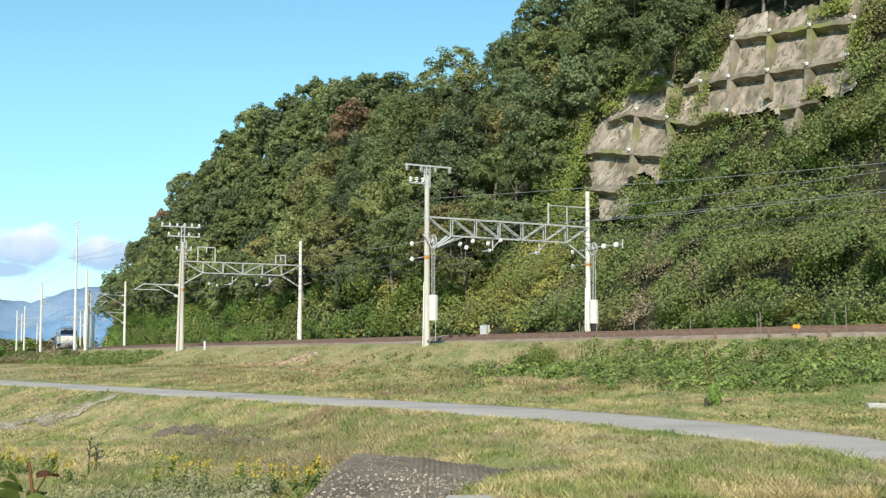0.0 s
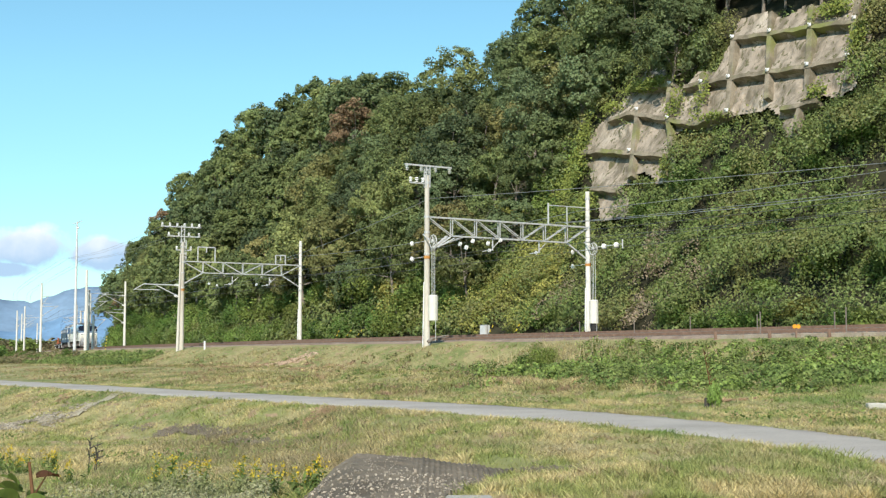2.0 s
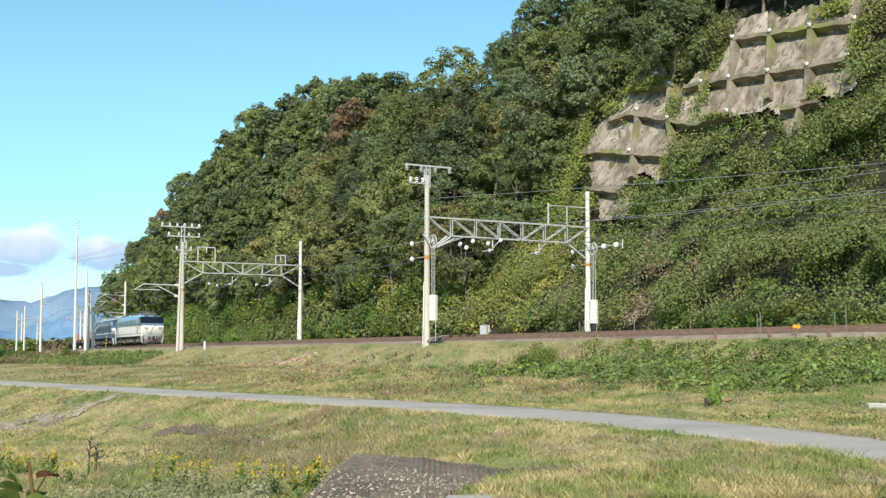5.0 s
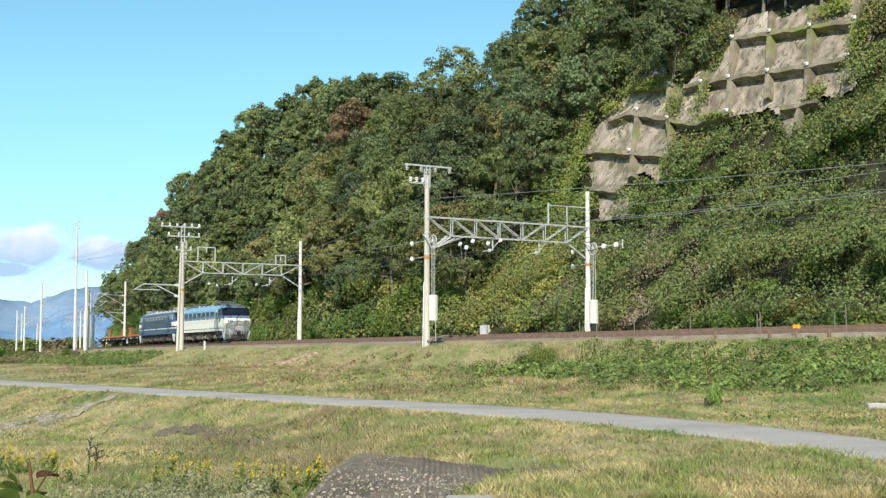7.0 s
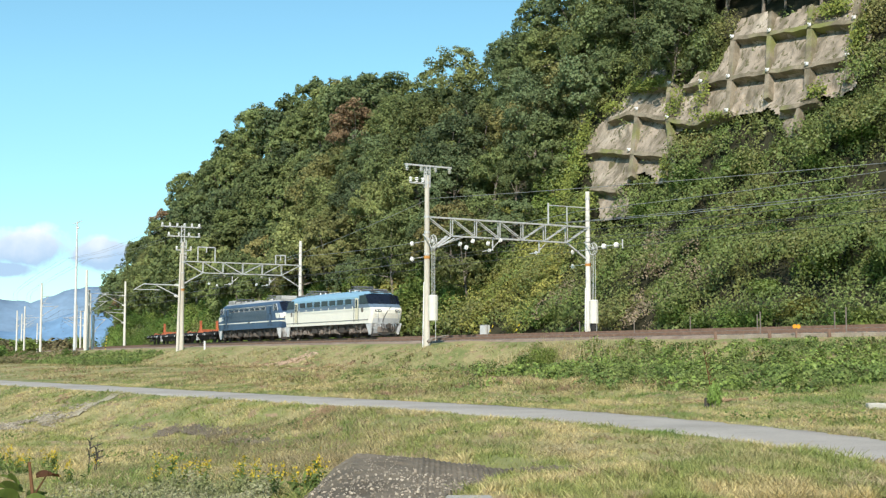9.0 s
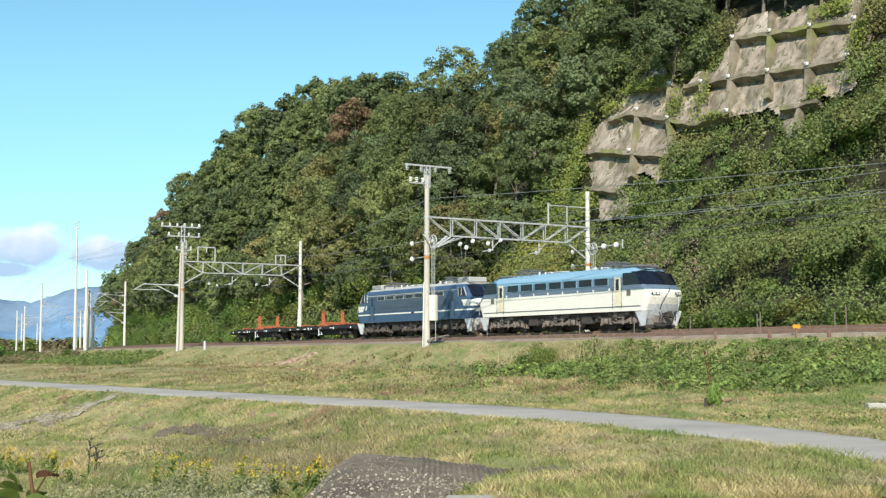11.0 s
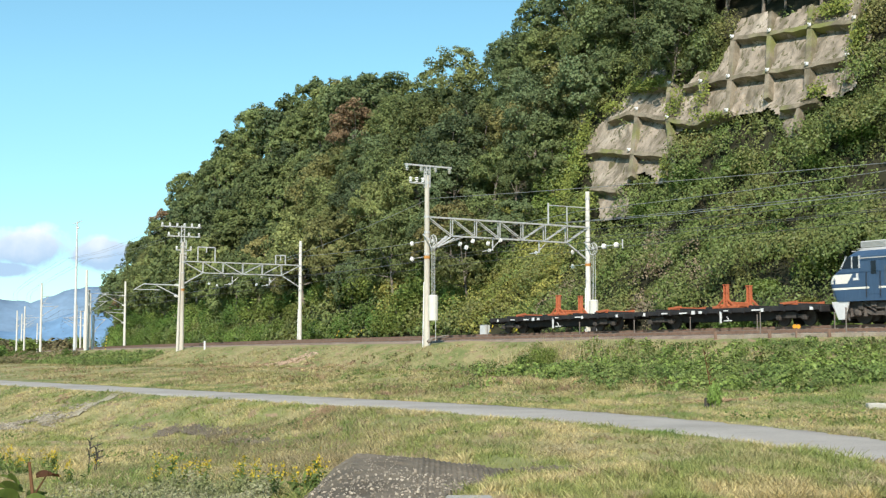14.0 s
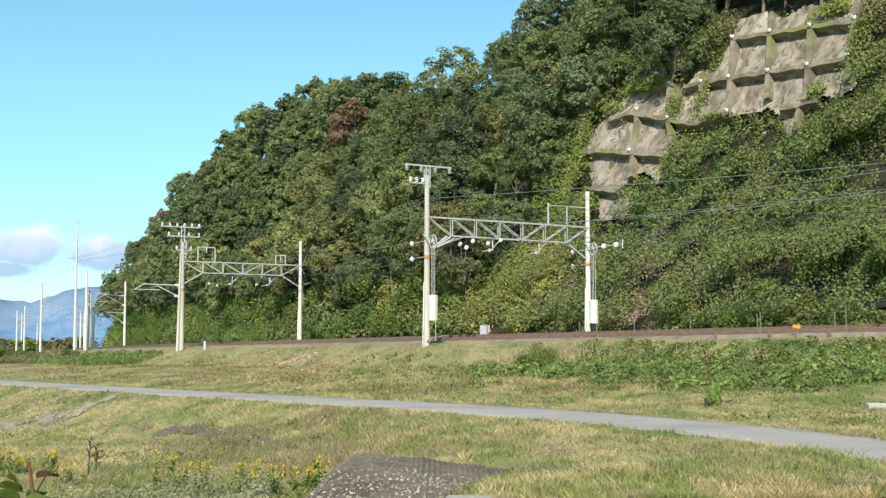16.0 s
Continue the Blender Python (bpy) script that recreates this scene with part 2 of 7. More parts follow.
M_SKYBLUE = mat("light_blue_paint", (0.26, 0.44, 0.57), (0.235, 0.41, 0.54), rough=0.35, scale=1.5, fine=12)
M_NAVY = mat("greyish_blue_paint", (0.13, 0.185, 0.25), (0.14, 0.195, 0.26), rough=0.4, scale=1.5, fine=12)
M_CREAM = mat("cream_white_paint", (0.86, 0.83, 0.72), (0.82, 0.79, 0.69), rough=0.4, scale=0.8, fine=10)
M_DOOR = mat("yellowed_cream_paint", (0.78, 0.72, 0.53), (0.72, 0.66, 0.48), rough=0.45, scale=1.2, fine=10)
M_BLUE = mat("deep_blue_paint", (0.047, 0.09, 0.16), (0.056, 0.102, 0.175), rough=0.4, scale=1.3, fine=10, streak=True)
M_BLUEGREY = mat("side_louvre_grey", (0.075, 0.11, 0.15), (0.09, 0.125, 0.165), rough=0.5, scale=1.5, fine=14)
M_ROOF = mat("pale_roof", (0.50, 0.50, 0.48), (0.42, 0.42, 0.40), rough=0.7, scale=1.2)
M_DKROOF = mat("dark_roof", (0.12, 0.13, 0.14), (0.17, 0.17, 0.17), rough=0.7, scale=1.2)
M_SILVER = mat("grey_skirt_paint", (0.66, 0.67, 0.67), (0.57, 0.58, 0.58), rough=0.45, scale=2)
M_GLASS = glassy("dark_glass", (0.012, 0.016, 0.028), 0.16)
M_BOGIE = mat("brown_running_gear", (0.17, 0.145, 0.125), (0.23, 0.195, 0.165), rough=0.85, scale=4)
M_BOGIEB = mat("grimy_running_gear", (0.10, 0.085, 0.075), (0.14, 0.12, 0.10), rough=0.85, scale=4)
M_BOGIED = mat("dark_running_gear", (0.05, 0.045, 0.04), (0.08, 0.07, 0.06), rough=0.85, scale=4)
M_WAGON = mat("black_wagon_frame", (0.022, 0.022, 0.024), (0.04, 0.037, 0.035), rough=0.65, scale=2)
M_RACK = mat("orange_red_rack", (0.54, 0.155, 0.065), (0.42, 0.125, 0.06), rough=0.55, scale=3)
M_WHITE = mat("white_paint", (0.8, 0.8, 0.78), (0.7, 0.7, 0.68), rough=0.5)
M_DARKHOLE = mat("grille_dark", (0.03, 0.03, 0.03), rough=0.8)
M_LAMP = glassy("lamp_lens", (0.75, 0.75, 0.7), 0.1)

# ---- the line of the track ----
RAIL = EYE + 1.665
GAUGE = 1.067
NEAR_Z = -0.28                                  # it lies a little lower
NEAR = -3.8                                     # the empty track, towards the river
SMIN, SMAX, DS = -420.0, 170.0, 0.5
_s = np.arange(SMIN, SMAX + DS, DS)
_h = radians(-55.91) + 0.00151184 * _s + 1.96967e-6 * _s ** 2 / 2
_x, _y = np.zeros_like(_s), np.zeros_like(_s)
_x[1:], _y[1:] = np.cumsum(np.cos((_h[1:] + _h[:-1]) / 2) * DS), np.cumsum(np.sin((_h[1:] + _h[:-1]) / 2) * DS)
_x += 17.769 - np.interp(0, _s, _x)
_y += 71.347 - np.interp(0, _s, _y)


def track(s, l=0.0, z=0.0):
    """The point at s along the running line, l to its hill side, z above the rails (arrays too)."""
    h = np.interp(s, _s, _h)
    return (np.interp(s, _s, _x) - np.sin(h) * l, np.interp(s, _s, _y) + np.cos(h) * l, RAIL + z + 0 * h)


def tv(s, l=0.0, z=0.0):
    return Vector([float(v) for v in track(s, l, z)])


def heading(s):
    return math.degrees(float(np.interp(s, _s, _h)))


def track_coords(x, y):
    """The s and l of points of the plan."""
    x, y = np.asarray(x, float), np.asarray(y, float)
    best = np.full(x.shape, 1e18)
    bi = np.zeros(x.shape, int)
    for i in range(0, len(_s), 8):
        d = (x - _x[i]) ** 2 + (y - _y[i]) ** 2
        k = d < best
        best[k], bi[k] = d[k], i
    dx, dy = x - _x[bi], y - _y[bi]
    c, s_ = np.cos(_h[bi]), np.sin(_h[bi])
    return _s[bi] + dx * c + dy * s_, -dx * s_ + dy * c


# the paved path: its middle line, and its distance function
PATH = np.array([(-150, 255), (-90, 170), (-50, 113), (-24.8, 75.0), (-7.9, 48.7), (0.25, 36.5), (4.7, 26.9), (6.5, 19.6), (7.4, 12.0), (8.3, 2.0), (9, -25), (9, -80)], float)


def smooth_line(pts, n):
    """A smooth curve through points (Catmull-Rom)."""
    p = np.vstack([2 * pts[0] - pts[1], pts, 2 * pts[-1] - pts[-2]])
    out = []
    for i in range(1, len(p) - 2):
        for t in np.linspace(0, 1, n, endpoint=False):
            a, b, c, d = p[i - 1:i + 3]
            out.append(0.5 * (2 * b + (c - a) * t + (2 * a - 5 * b + 4 * c - d) * t * t + (3 * b - a - 3 * c + d) * t ** 3))
    return np.array(out + [pts[-1]])


PLINE = smooth_line(PATH, 12)


def path_offset(x, y):
    """Signed distance to the path's middle line; positive on the railway's side."""
    x, y = np.asarray(x, float), np.asarray(y, float)
    best, out = np.full(x.shape, 1e18), np.zeros(x.shape)
    for i in range(len(PLINE) - 1):
        a, b = PLINE[i], PLINE[i + 1]
        d = b - a
        L = d @ d
        t = np.clip(((x - a[0]) * d[0] + (y - a[1]) * d[1]) / L, 0, 1)
        ex, ey = x - a[0] - t * d[0], y - a[1] - t * d[1]
        q = ex * ex + ey * ey
        k = q < best
        side = np.sign(d[0] * ey - d[1] * ex)
        best[k], out[k] = q[k], (np.sqrt(q) * side)[k]
    return out


def sstep(a, b, v):
    t = np.clip((v - a) / (b - a), 0, 1)
    return t * t * (3 - 2 * t)


def wob(x, y, sc, seed=0.0):
    """Cheap smooth unevenness between -1 and 1."""
    a = np.sin(x / sc + 1.7 * np.sin(y / sc * 0.83 + seed) + seed) + np.sin(y / sc * 1.13 - 1.3 * np.sin(x / sc * 0.71 - seed) + 2 * seed)
    b = np.sin(x / sc * 2.3 + seed * 3) * np.sin(y / sc * 2.1 - seed)
    return (a * 0.4 + b * 0.3)


def path_half(y):
    """Half the width of the path, which narrows towards the river end."""
    return 1.12 + 0.7 * sstep(20, 38, y)


RIDGE_S = (-300, -245, -229, -220, -205, -175, -150, -120, -100, -90, -83, -74, -50, -20, 20, 60, 90, 130)
RIDGE_H = (0.5, 0.5, 5, 24, 30.0, 36.2, 32.0, 27.8, 24.0, 23.0, 24.6, 30.0, 38, 36, 35, 30, 20, 8)
FOOT = 8.0


def hill(s, l):
    """Height of the hillside above the rails, l from the running line."""
    u = np.maximum(l - FOOT, 0)
    a = (1.15 + 0.27 * sstep(-130, -190, s)) * u + 3.5 * sstep(-165, -200, s) * (1 - np.exp(-u / 3))
    b = np.where(u < 9, u, np.where(u < 16.3, 9 + (u - 9) * 2.2, 25.06 + (u - 16.3) * 0.9))
    h = a + (b - a) * sstep(-50, -43, s)
    r = np.interp(s, RIDGE_S, RIDGE_H)
    h = np.where(h > r, r + np.minimum((h - r) * 0.1, 2.0), h)
    return h


def land(x, y):
    """Height of the ground."""
    x, y = np.asarray(x, float), np.asarray(y, float)
    s, l = track_coords(x, y)
    q = path_offset(x, y)
    left = sstep(4, -9, x)
    low = -(0.32 + 0.62 * left) * sstep(1.9, 11 - 3.5 * left, -q) + 0.22 * left * sstep(10, 16, -q)
    # the bank from the path up to the line
    rise = 0.62 * sstep(1.9, 16, q)
    bank = 2.38 - 0.62
    z = low + rise + bank * sstep(-13.2, -6.2, l) + wob(x, y, 2.6, 1.0) * 0.06 * sstep(1.9, 5, np.abs(q)) + wob(x, y, 0.8, 6.0) * 0.065 * sstep(1.6, 3, np.abs(q)) * sstep(-6.5, -9, l) + wob(x, y, 7.0, 2.0) * 0.12 * sstep(1.9, 9, np.abs(q)) * sstep(-6.5, -9, l)
    hh = hill(s, l)
    z = z + np.where(l > FOOT, hh * (1 + 0 * l), 0) + np.where(l > FOOT - 1, wob(s, l * 1.7, 2.1, 4) * 0.5 * sstep(FOOT, FOOT + 3, l), 0)
    # far away the valley floor lies level
    z = np.where((s <= SMIN + 2) | (s >= SMAX - 2), np.minimum(z, 2.3), z)
    return z


def lz(x, y):
    return float(land(np.array([x]), np.array([y]))[0])


# ---- mesh helpers ----
def mesh_of(name, verts, faces, mats, index=None, smooth=False):
    me = bpy.data.meshes.new(name)
    me.from_pydata([tuple(v) for v in verts], [], [tuple(int(i) for i in f) for f in faces])
    for k in (mats if isinstance(mats, (list, tuple)) else [mats]):
        me.materials.append(k)
    if index is not None:
        me.polygons.foreach_set("material_index", np.asarray(index, dtype=np.int32))
    if smooth:
        me.polygons.foreach_set("use_smooth", np.ones(len(me.polygons), dtype=bool))
    me.update()
    return me


def part(name, bm, material, parent, label="", smooth=False):
    """One mesh object under a thing or a part; bm is a bmesh or finished mesh data."""
    if isinstance(bm, bmesh.types.BMesh):
        me = bpy.data.meshes.new(name)
        bm.to_mesh(me)
        bm.free()
        for k in (material if isinstance(material, (list, tuple)) else [material]):
            me.materials.append(k)
        if smooth:
            me.polygons.foreach_set("use_smooth", np.ones(len(me.polygons), dtype=bool))
    else:
        me = bm
    ob = new(name, me)
    ob.parent = parent
    if label:
        ob["label"] = label
    return ob


def box(bm, c, d, m=None, bevel=0.0, mi=0):
    """A box of the sizes d about c, bevelled."""
    r = bmesh.ops.create_cube(bm, size=1.0, matrix=(m or Matrix()) @ Matrix.Translation(c) @ Matrix.Diagonal((*d, 1)))
    vs = r["verts"]
    if bevel:
        es = {e for v in vs for e in v.link_edges}
        o = bmesh.ops.bevel(bm, geom=list(es), offset=bevel, segments=1, affect="EDGES")
        fs = o["faces"]
    fs = {f for v in vs if v.is_valid for f in v.link_faces}
    for f in fs:
        f.material_index = mi
    return vs


def rod(bm, a, b, r, r2=None, seg=8, mi=0):
    """A round bar from a to b."""
    a, b = Vector(a), Vector(b)
    d = b - a
    m = Matrix.Translation((a + b) / 2) @ d.to_track_quat("Z", "Y").to_matrix().to_4x4()
    o = bmesh.ops.create_cone(bm, cap_ends=True, segments=seg, radius1=r, radius2=r if r2 is None else r2, depth=d.length, matrix=m)
    for f in {f for v in o["verts"] for f in v.link_faces}:
        f.material_index = mi


def angle_bar(bm, a, b, w=0.07, mi=0):
    """A square bar from a to b."""
    a, b = Vector(a), Vector(b)
    d = b - a
    m = Matrix.Translation((a + b) / 2) @ d.to_track_quat("Z", "Y").to_matrix().to_4x4()
    bmesh.ops.create_cube(bm, size=1.0, matrix=m @ Matrix.Diagonal((w, w, d.length, 1)))


def thing(name, m, label, category, group="", kind=""):
    ob = new(name)
    ob.empty_display_size = 0.3
    ob.matrix_basis = m
    return tagged(ob, label, category, group, kind)


def leaf_quads(pts, nrm, size, rng, aspect=0.62, curl=0.0, jitter=0.9):
    """Small four-cornered leaves at pts, facing about nrm; returns vertices and faces."""
    n = len(pts)
    d = nrm + rng.normal(0, jitter, (n, 3))
    d /= np.linalg.norm(d, axis=1)[:, None] + 1e-9
    t = np.cross(d, rng.normal(0, 1, (n, 3)))
    t /= np.linalg.norm(t, axis=1)[:, None] + 1e-9
    b = np.cross(d, t)
    sz = (size * rng.uniform(0.6, 1.3, n))[:, None]
    v = np.empty((n, 4, 3))
    v[:, 0], v[:, 1], v[:, 2], v[:, 3] = pts - t * sz * 0.5, pts + b * sz * aspect * 0.5 + d * sz * 0.08, pts + t * sz * 0.55 - d * sz * 0.05, pts - b * sz * aspect * 0.5 + d * sz * 0.08
    return v.reshape(-1, 3), np.arange(n * 4).reshape(-1, 4)


def leaf_tris(pts, nrm, size, rng, jitter=0.5):
    """Small three-cornered leaves at pts, facing about nrm; returns vertices and faces."""
    n = len(pts)
    d = nrm + rng.normal(0, jitter, (n, 3))
    d /= np.linalg.norm(d, axis=1)[:, None] + 1e-9
    t = np.cross(d, rng.normal(0, 1, (n, 3)))
    t /= np.linalg.norm(t, axis=1)[:, None] + 1e-9
    b = np.cross(d, t)
    sz = (size * rng.uniform(0.6, 1.35, n))[:, None]
    v = np.empty((n, 3, 3))
    v[:, 0], v[:, 1], v[:, 2] = pts + t * sz * 0.6, pts - t * sz * 0.32 + b * sz * 0.46, pts - t * sz * 0.32 - b * sz * 0.46
    return v.reshape(-1, 3), np.arange(n * 3).reshape(-1, 3)


def dome_dirs(n, rng, low=-0.1):
    """Directions over a dome, z up."""
    z = rng.uniform(low, 1, n)
    a = rng.uniform(0, 2 * np.pi, n)
    r = np.sqrt(np.maximum(0, 1 - z * z))
    return np.stack([r * np.cos(a), r * np.sin(a), z], 1)


def blades(pts, height, width, rng, lean=0.45):
    """Grass blades: narrow triangles standing on pts."""
    n = len(pts)
    a = rng.uniform(0, 2 * np.pi, n)
    hgt = height * rng.uniform(0.5, 1.25, n)
    w = width * rng.uniform(0.6, 1.3, n)
    v = np.empty((n, 3, 3))
    ox, oy = np.cos(a) * w / 2, np.sin(a) * w / 2
    v[:, 0] = pts + np.stack([ox, oy, -0.03 + 0 * ox], 1)
    v[:, 1] = pts - np.stack([ox, oy, 0.03 + 0 * ox], 1)
    v[:, 2] = pts + np.stack([rng.normal(0, lean, n) * hgt, rng.normal(0, lean, n) * hgt, hgt], 1)
    return v.reshape(-1, 3), np.arange(n * 3).reshape(-1, 3)


# ---- ground ----
def make_ground():
    ang = np.radians(np.concatenate([np.arange(-180, -24, 6), np.arange(-24, 24.01, 0.3), np.arange(30, 180, 6)]))
    rad = np.concatenate([[0.6, 2, 4], np.geomspace(6, 320, 190), np.geomspace(345, 4600, 24)])
    A, R = np.meshgrid(ang, rad)
    X, Y = np.sin(A) * R, np.cos(A) * R
    Z = land(X.ravel(), Y.ravel()).reshape(X.shape)
    s, l = track_coords(X.ravel(), Y.ravel())
    q = path_offset(X.ravel(), Y.ravel())
    v = np.stack([X.ravel(), Y.ravel(), Z.ravel()], 1)
    v = np.vstack([v, [[0, 0, lz(0, 0)]]])
    nr, na = X.shape
    i, j = np.meshgrid(np.arange(nr - 1), np.arange(na), indexing="ij")
    j2 = (j + 1) % na
    f = np.stack([i * na + j, i * na + j2, (i + 1) * na + j2, (i + 1) * na + j], -1).reshape(-1, 4)
    f = f[:, ::-1]
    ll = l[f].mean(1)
    # the hillside takes the soil with shade in its colour
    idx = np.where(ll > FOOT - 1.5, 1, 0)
    faces = [tuple(k) for k in f] + [(nr * na, k, (k + 1) % na) for k in range(na)]
    me = mesh_of("ground", v, faces, [M_GROUND, M_SHADESOIL], list(idx) + [0] * na, smooth=True)
    tagged(new("ground", me), "uneven riverbank ground of dry and green mown grass", "ground", kind="structure")


def ribbon(name, line_a, line_b, mats, thick=0.0, index=None):
    """A strip between two lines of points, with a skirt of the given thickness."""
    a, b = np.array(line_a), np.array(line_b)
    n = len(a)
    dn = np.array([0, 0, thick])
    v = np.vstack([a, b, a - dn, b - dn])
    f = []
    for i in range(n - 1):
        f += [(i, n + i, n + i + 1, i + 1), (2 * n + i, i, i + 1, 2 * n + i + 1), (n + i, 3 * n + i, 3 * n + i + 1, n + i + 1)]
    return mesh_of(name, v, f, mats, smooth=False)


def make_path():
    line = smooth_line(PATH, 30)
    d = np.gradient(line, axis=0)
    d /= np.linalg.norm(d, axis=1)[:, None]
    nrm = np.stack([-d[:, 1], d[:, 0]], 1)
    wav = 0.10 * np.sin(np.arange(len(line)) * 0.9) + 0.07 * np.sin(np.arange(len(line)) * 2.3)
    half = path_half(line[:, 1])
    cols = [1.0, 0.55, 0.0, -0.55, -1.0]
    v, n = [], len(line)
    for c in cols:
        p = line + nrm * (c * (half + (wav if abs(c) == 1 else 0)))[:, None]
        z = np.zeros(n) + 0.05 - 0.03 * abs(c)
        v.append(np.column_stack([p, z]))
    p = line + nrm * (half + 0.15)[:, None]
    v.append(np.column_stack([p, np.full(n, -0.12)]))
    p = line - nrm * (half + 0.15)[:, None]
    v.insert(0, v.pop())
    v.append(np.column_stack([p, np.full(n, -0.12)]))
    f = []
    for c in range(len(v) - 1):
        f += [(c * n + i, (c + 1) * n + i, (c + 1) * n + i + 1, c * n + i + 1) for i in range(n - 1)]
    me = mesh_of("path", np.vstack(v), f, M_PATH, smooth=True)
    tagged(new("path", me), "narrow grey asphalt path with frayed grassy edges", "path", kind="structure")
    # a narrow concrete ramp that leaves the path towards the river
    a, b = Vector((-12.35, 52.6)), Vector((-12.55, 45.6))
    pts = [a.lerp(b, t) for t in np.linspace(0, 1, 14)]
    w = Vector((1.0, 0.1)) * 0.2
    la = [(p.x - w.x, p.y - w.y, lz(p.x - w.x, p.y - w.y) + 0.035) for p in pts]
    lb = [(p.x + w.x, p.y + w.y, lz(p.x + w.x, p.y + w.y) + 0.035) for p in pts]
    tagged(new("ramp", ribbon("ramp", lb, la, M_RAMP, 0.2)), "worn pale concrete ramp running down from the path", "ramp", kind="structure")


def make_tracks():
    """The ballast bed, the sleepers and four rails."""
    s = np.arange(-400, 150, 1.0)
    prof = [(-8.3, -1.3), (-6.4, -0.72), (-5.9, -0.52), (-2.4, -0.48), (-1.8, -0.26), (1.6, -0.2), (2.1, -0.26), (3.4, -0.7), (FOOT, -0.75)]
    v, n = [], len(s)
    for l, z in prof:
        jit = 0.04 * np.sin(s * 2.1 + l * 3) + 0.03 * np.sin(s * 5.3 + l)
        v.append(np.stack(track(s, l + jit, z + jit * 0.6), 1))
    f = []
    for c in range(len(prof) - 1):
        f += [(c * n + i, c * n + i + 1, (c + 1) * n + i + 1, (c + 1) * n + i) for i in range(n - 1)]
    bed = new("ballast_bed", mesh_of("ballast_bed", np.vstack(v), f, M_BALLAST))
    tagged(bed, "rust-brown ballast bed of a double-track railway", "railway track", kind="structure")
    for c in (0.0, NEAR):
        for side in (-1, 1):
            v = []
            for dl, z in ((-0.07, -0.2), (-0.02, -0.15), (-0.035, -0.03), (-0.035, 0.0), (0.035, 0.0), (0.035, -0.03), (0.02, -0.15), (0.07, -0.2)):
                v.append(np.stack(track(s, c + side * (GAUGE / 2 + 0.035) + dl, z + (NEAR_Z if c else 0)), 1))
            f = []
            for k in range(7):
                f += [(k * n + i, k * n + i + 1, (k + 1) * n + i + 1, (k + 1) * n + i) for i in range(n - 1)]
            tagged(new("rail", mesh_of("rail", np.vstack(v), f, M_RAIL)), "long rusty steel rail on a ballast bed", "rail", "rails of the double track", "structure")
    bm = bmesh.new()
    for c in (0.0, NEAR):
        for k in np.arange(-260, 60, 0.62):
            box(bm, (0, 0, 0), (0.22, 2.0, 0.15), Matrix.Translation(tv(k, c, -0.225 + (NEAR_Z if c else 0))) @ pose(0, 0, 0, 0, 0, heading(k)))
    me = bpy.data.meshes.new("sleepers")
    bm.to_mesh(me), bm.free()
    me.materials.append(M_SLEEPER)
    tagged(new("sleepers", me), "weathered concrete sleepers half sunk in ballast", "sleepers", kind="stuff")


def make_mountains():
    rng = np.random.default_rng(4)
    # no air haze here: the ridges carry it in their colour
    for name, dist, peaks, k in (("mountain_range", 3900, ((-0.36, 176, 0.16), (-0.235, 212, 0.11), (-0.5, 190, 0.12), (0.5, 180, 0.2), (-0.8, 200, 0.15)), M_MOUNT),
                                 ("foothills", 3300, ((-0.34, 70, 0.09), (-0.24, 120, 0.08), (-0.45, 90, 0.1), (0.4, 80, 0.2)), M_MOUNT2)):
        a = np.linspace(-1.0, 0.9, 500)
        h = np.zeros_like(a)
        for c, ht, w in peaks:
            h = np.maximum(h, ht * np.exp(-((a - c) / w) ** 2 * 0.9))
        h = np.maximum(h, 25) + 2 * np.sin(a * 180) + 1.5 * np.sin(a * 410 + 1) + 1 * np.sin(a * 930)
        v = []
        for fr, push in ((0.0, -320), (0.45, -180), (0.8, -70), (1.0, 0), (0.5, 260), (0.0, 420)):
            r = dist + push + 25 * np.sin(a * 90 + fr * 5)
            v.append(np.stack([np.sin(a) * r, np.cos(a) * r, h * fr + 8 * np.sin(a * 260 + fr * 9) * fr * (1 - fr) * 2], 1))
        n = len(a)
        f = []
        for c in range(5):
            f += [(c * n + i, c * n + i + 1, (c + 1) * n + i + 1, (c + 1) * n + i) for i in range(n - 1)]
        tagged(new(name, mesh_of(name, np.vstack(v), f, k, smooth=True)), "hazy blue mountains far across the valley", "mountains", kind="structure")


# ---- the hillside ----
CLIFF = [(-36.8, 10.2), (-38.6, 12.3), (-39.8, 13.0), (-40.7, 14.8), (-42.7, 16.1), (-43.7, 18.3), (-42.2, 19.4), (-41.3, 20.6), (-39.4, 21.6), (-38.0, 22.6), (-36.9, 23.5),
         (-35.4, 22.8), (-33.5, 21.3), (-31.9, 20.3), (-30.7, 20.7), (-30.6, 21.8), (-28.5, 21.4), (-27.4, 24.3), (-27.8, 25.9), (-24.1, 25.7), (-22.2, 24.8), (-19.5, 25.3), (-17.2, 24.6),
         (-13.7, 24.4), (-12.9, 21.9), (-12.2, 17.5), (-15.3, 16.8), (-17.2, 16.7), (-16.6, 14.4), (-17.7, 14.6), (-18.8, 16.3), (-21.1, 17.3), (-25.0, 17.2), (-26.7, 16.6), (-30.5, 17.4),
         (-31.0, 16.5), (-29.8, 14.7), (-29.5, 12.8), (-30.8, 12.7), (-34.0, 14.0), (-35.4, 12.5), (-33.3, 10.1)]
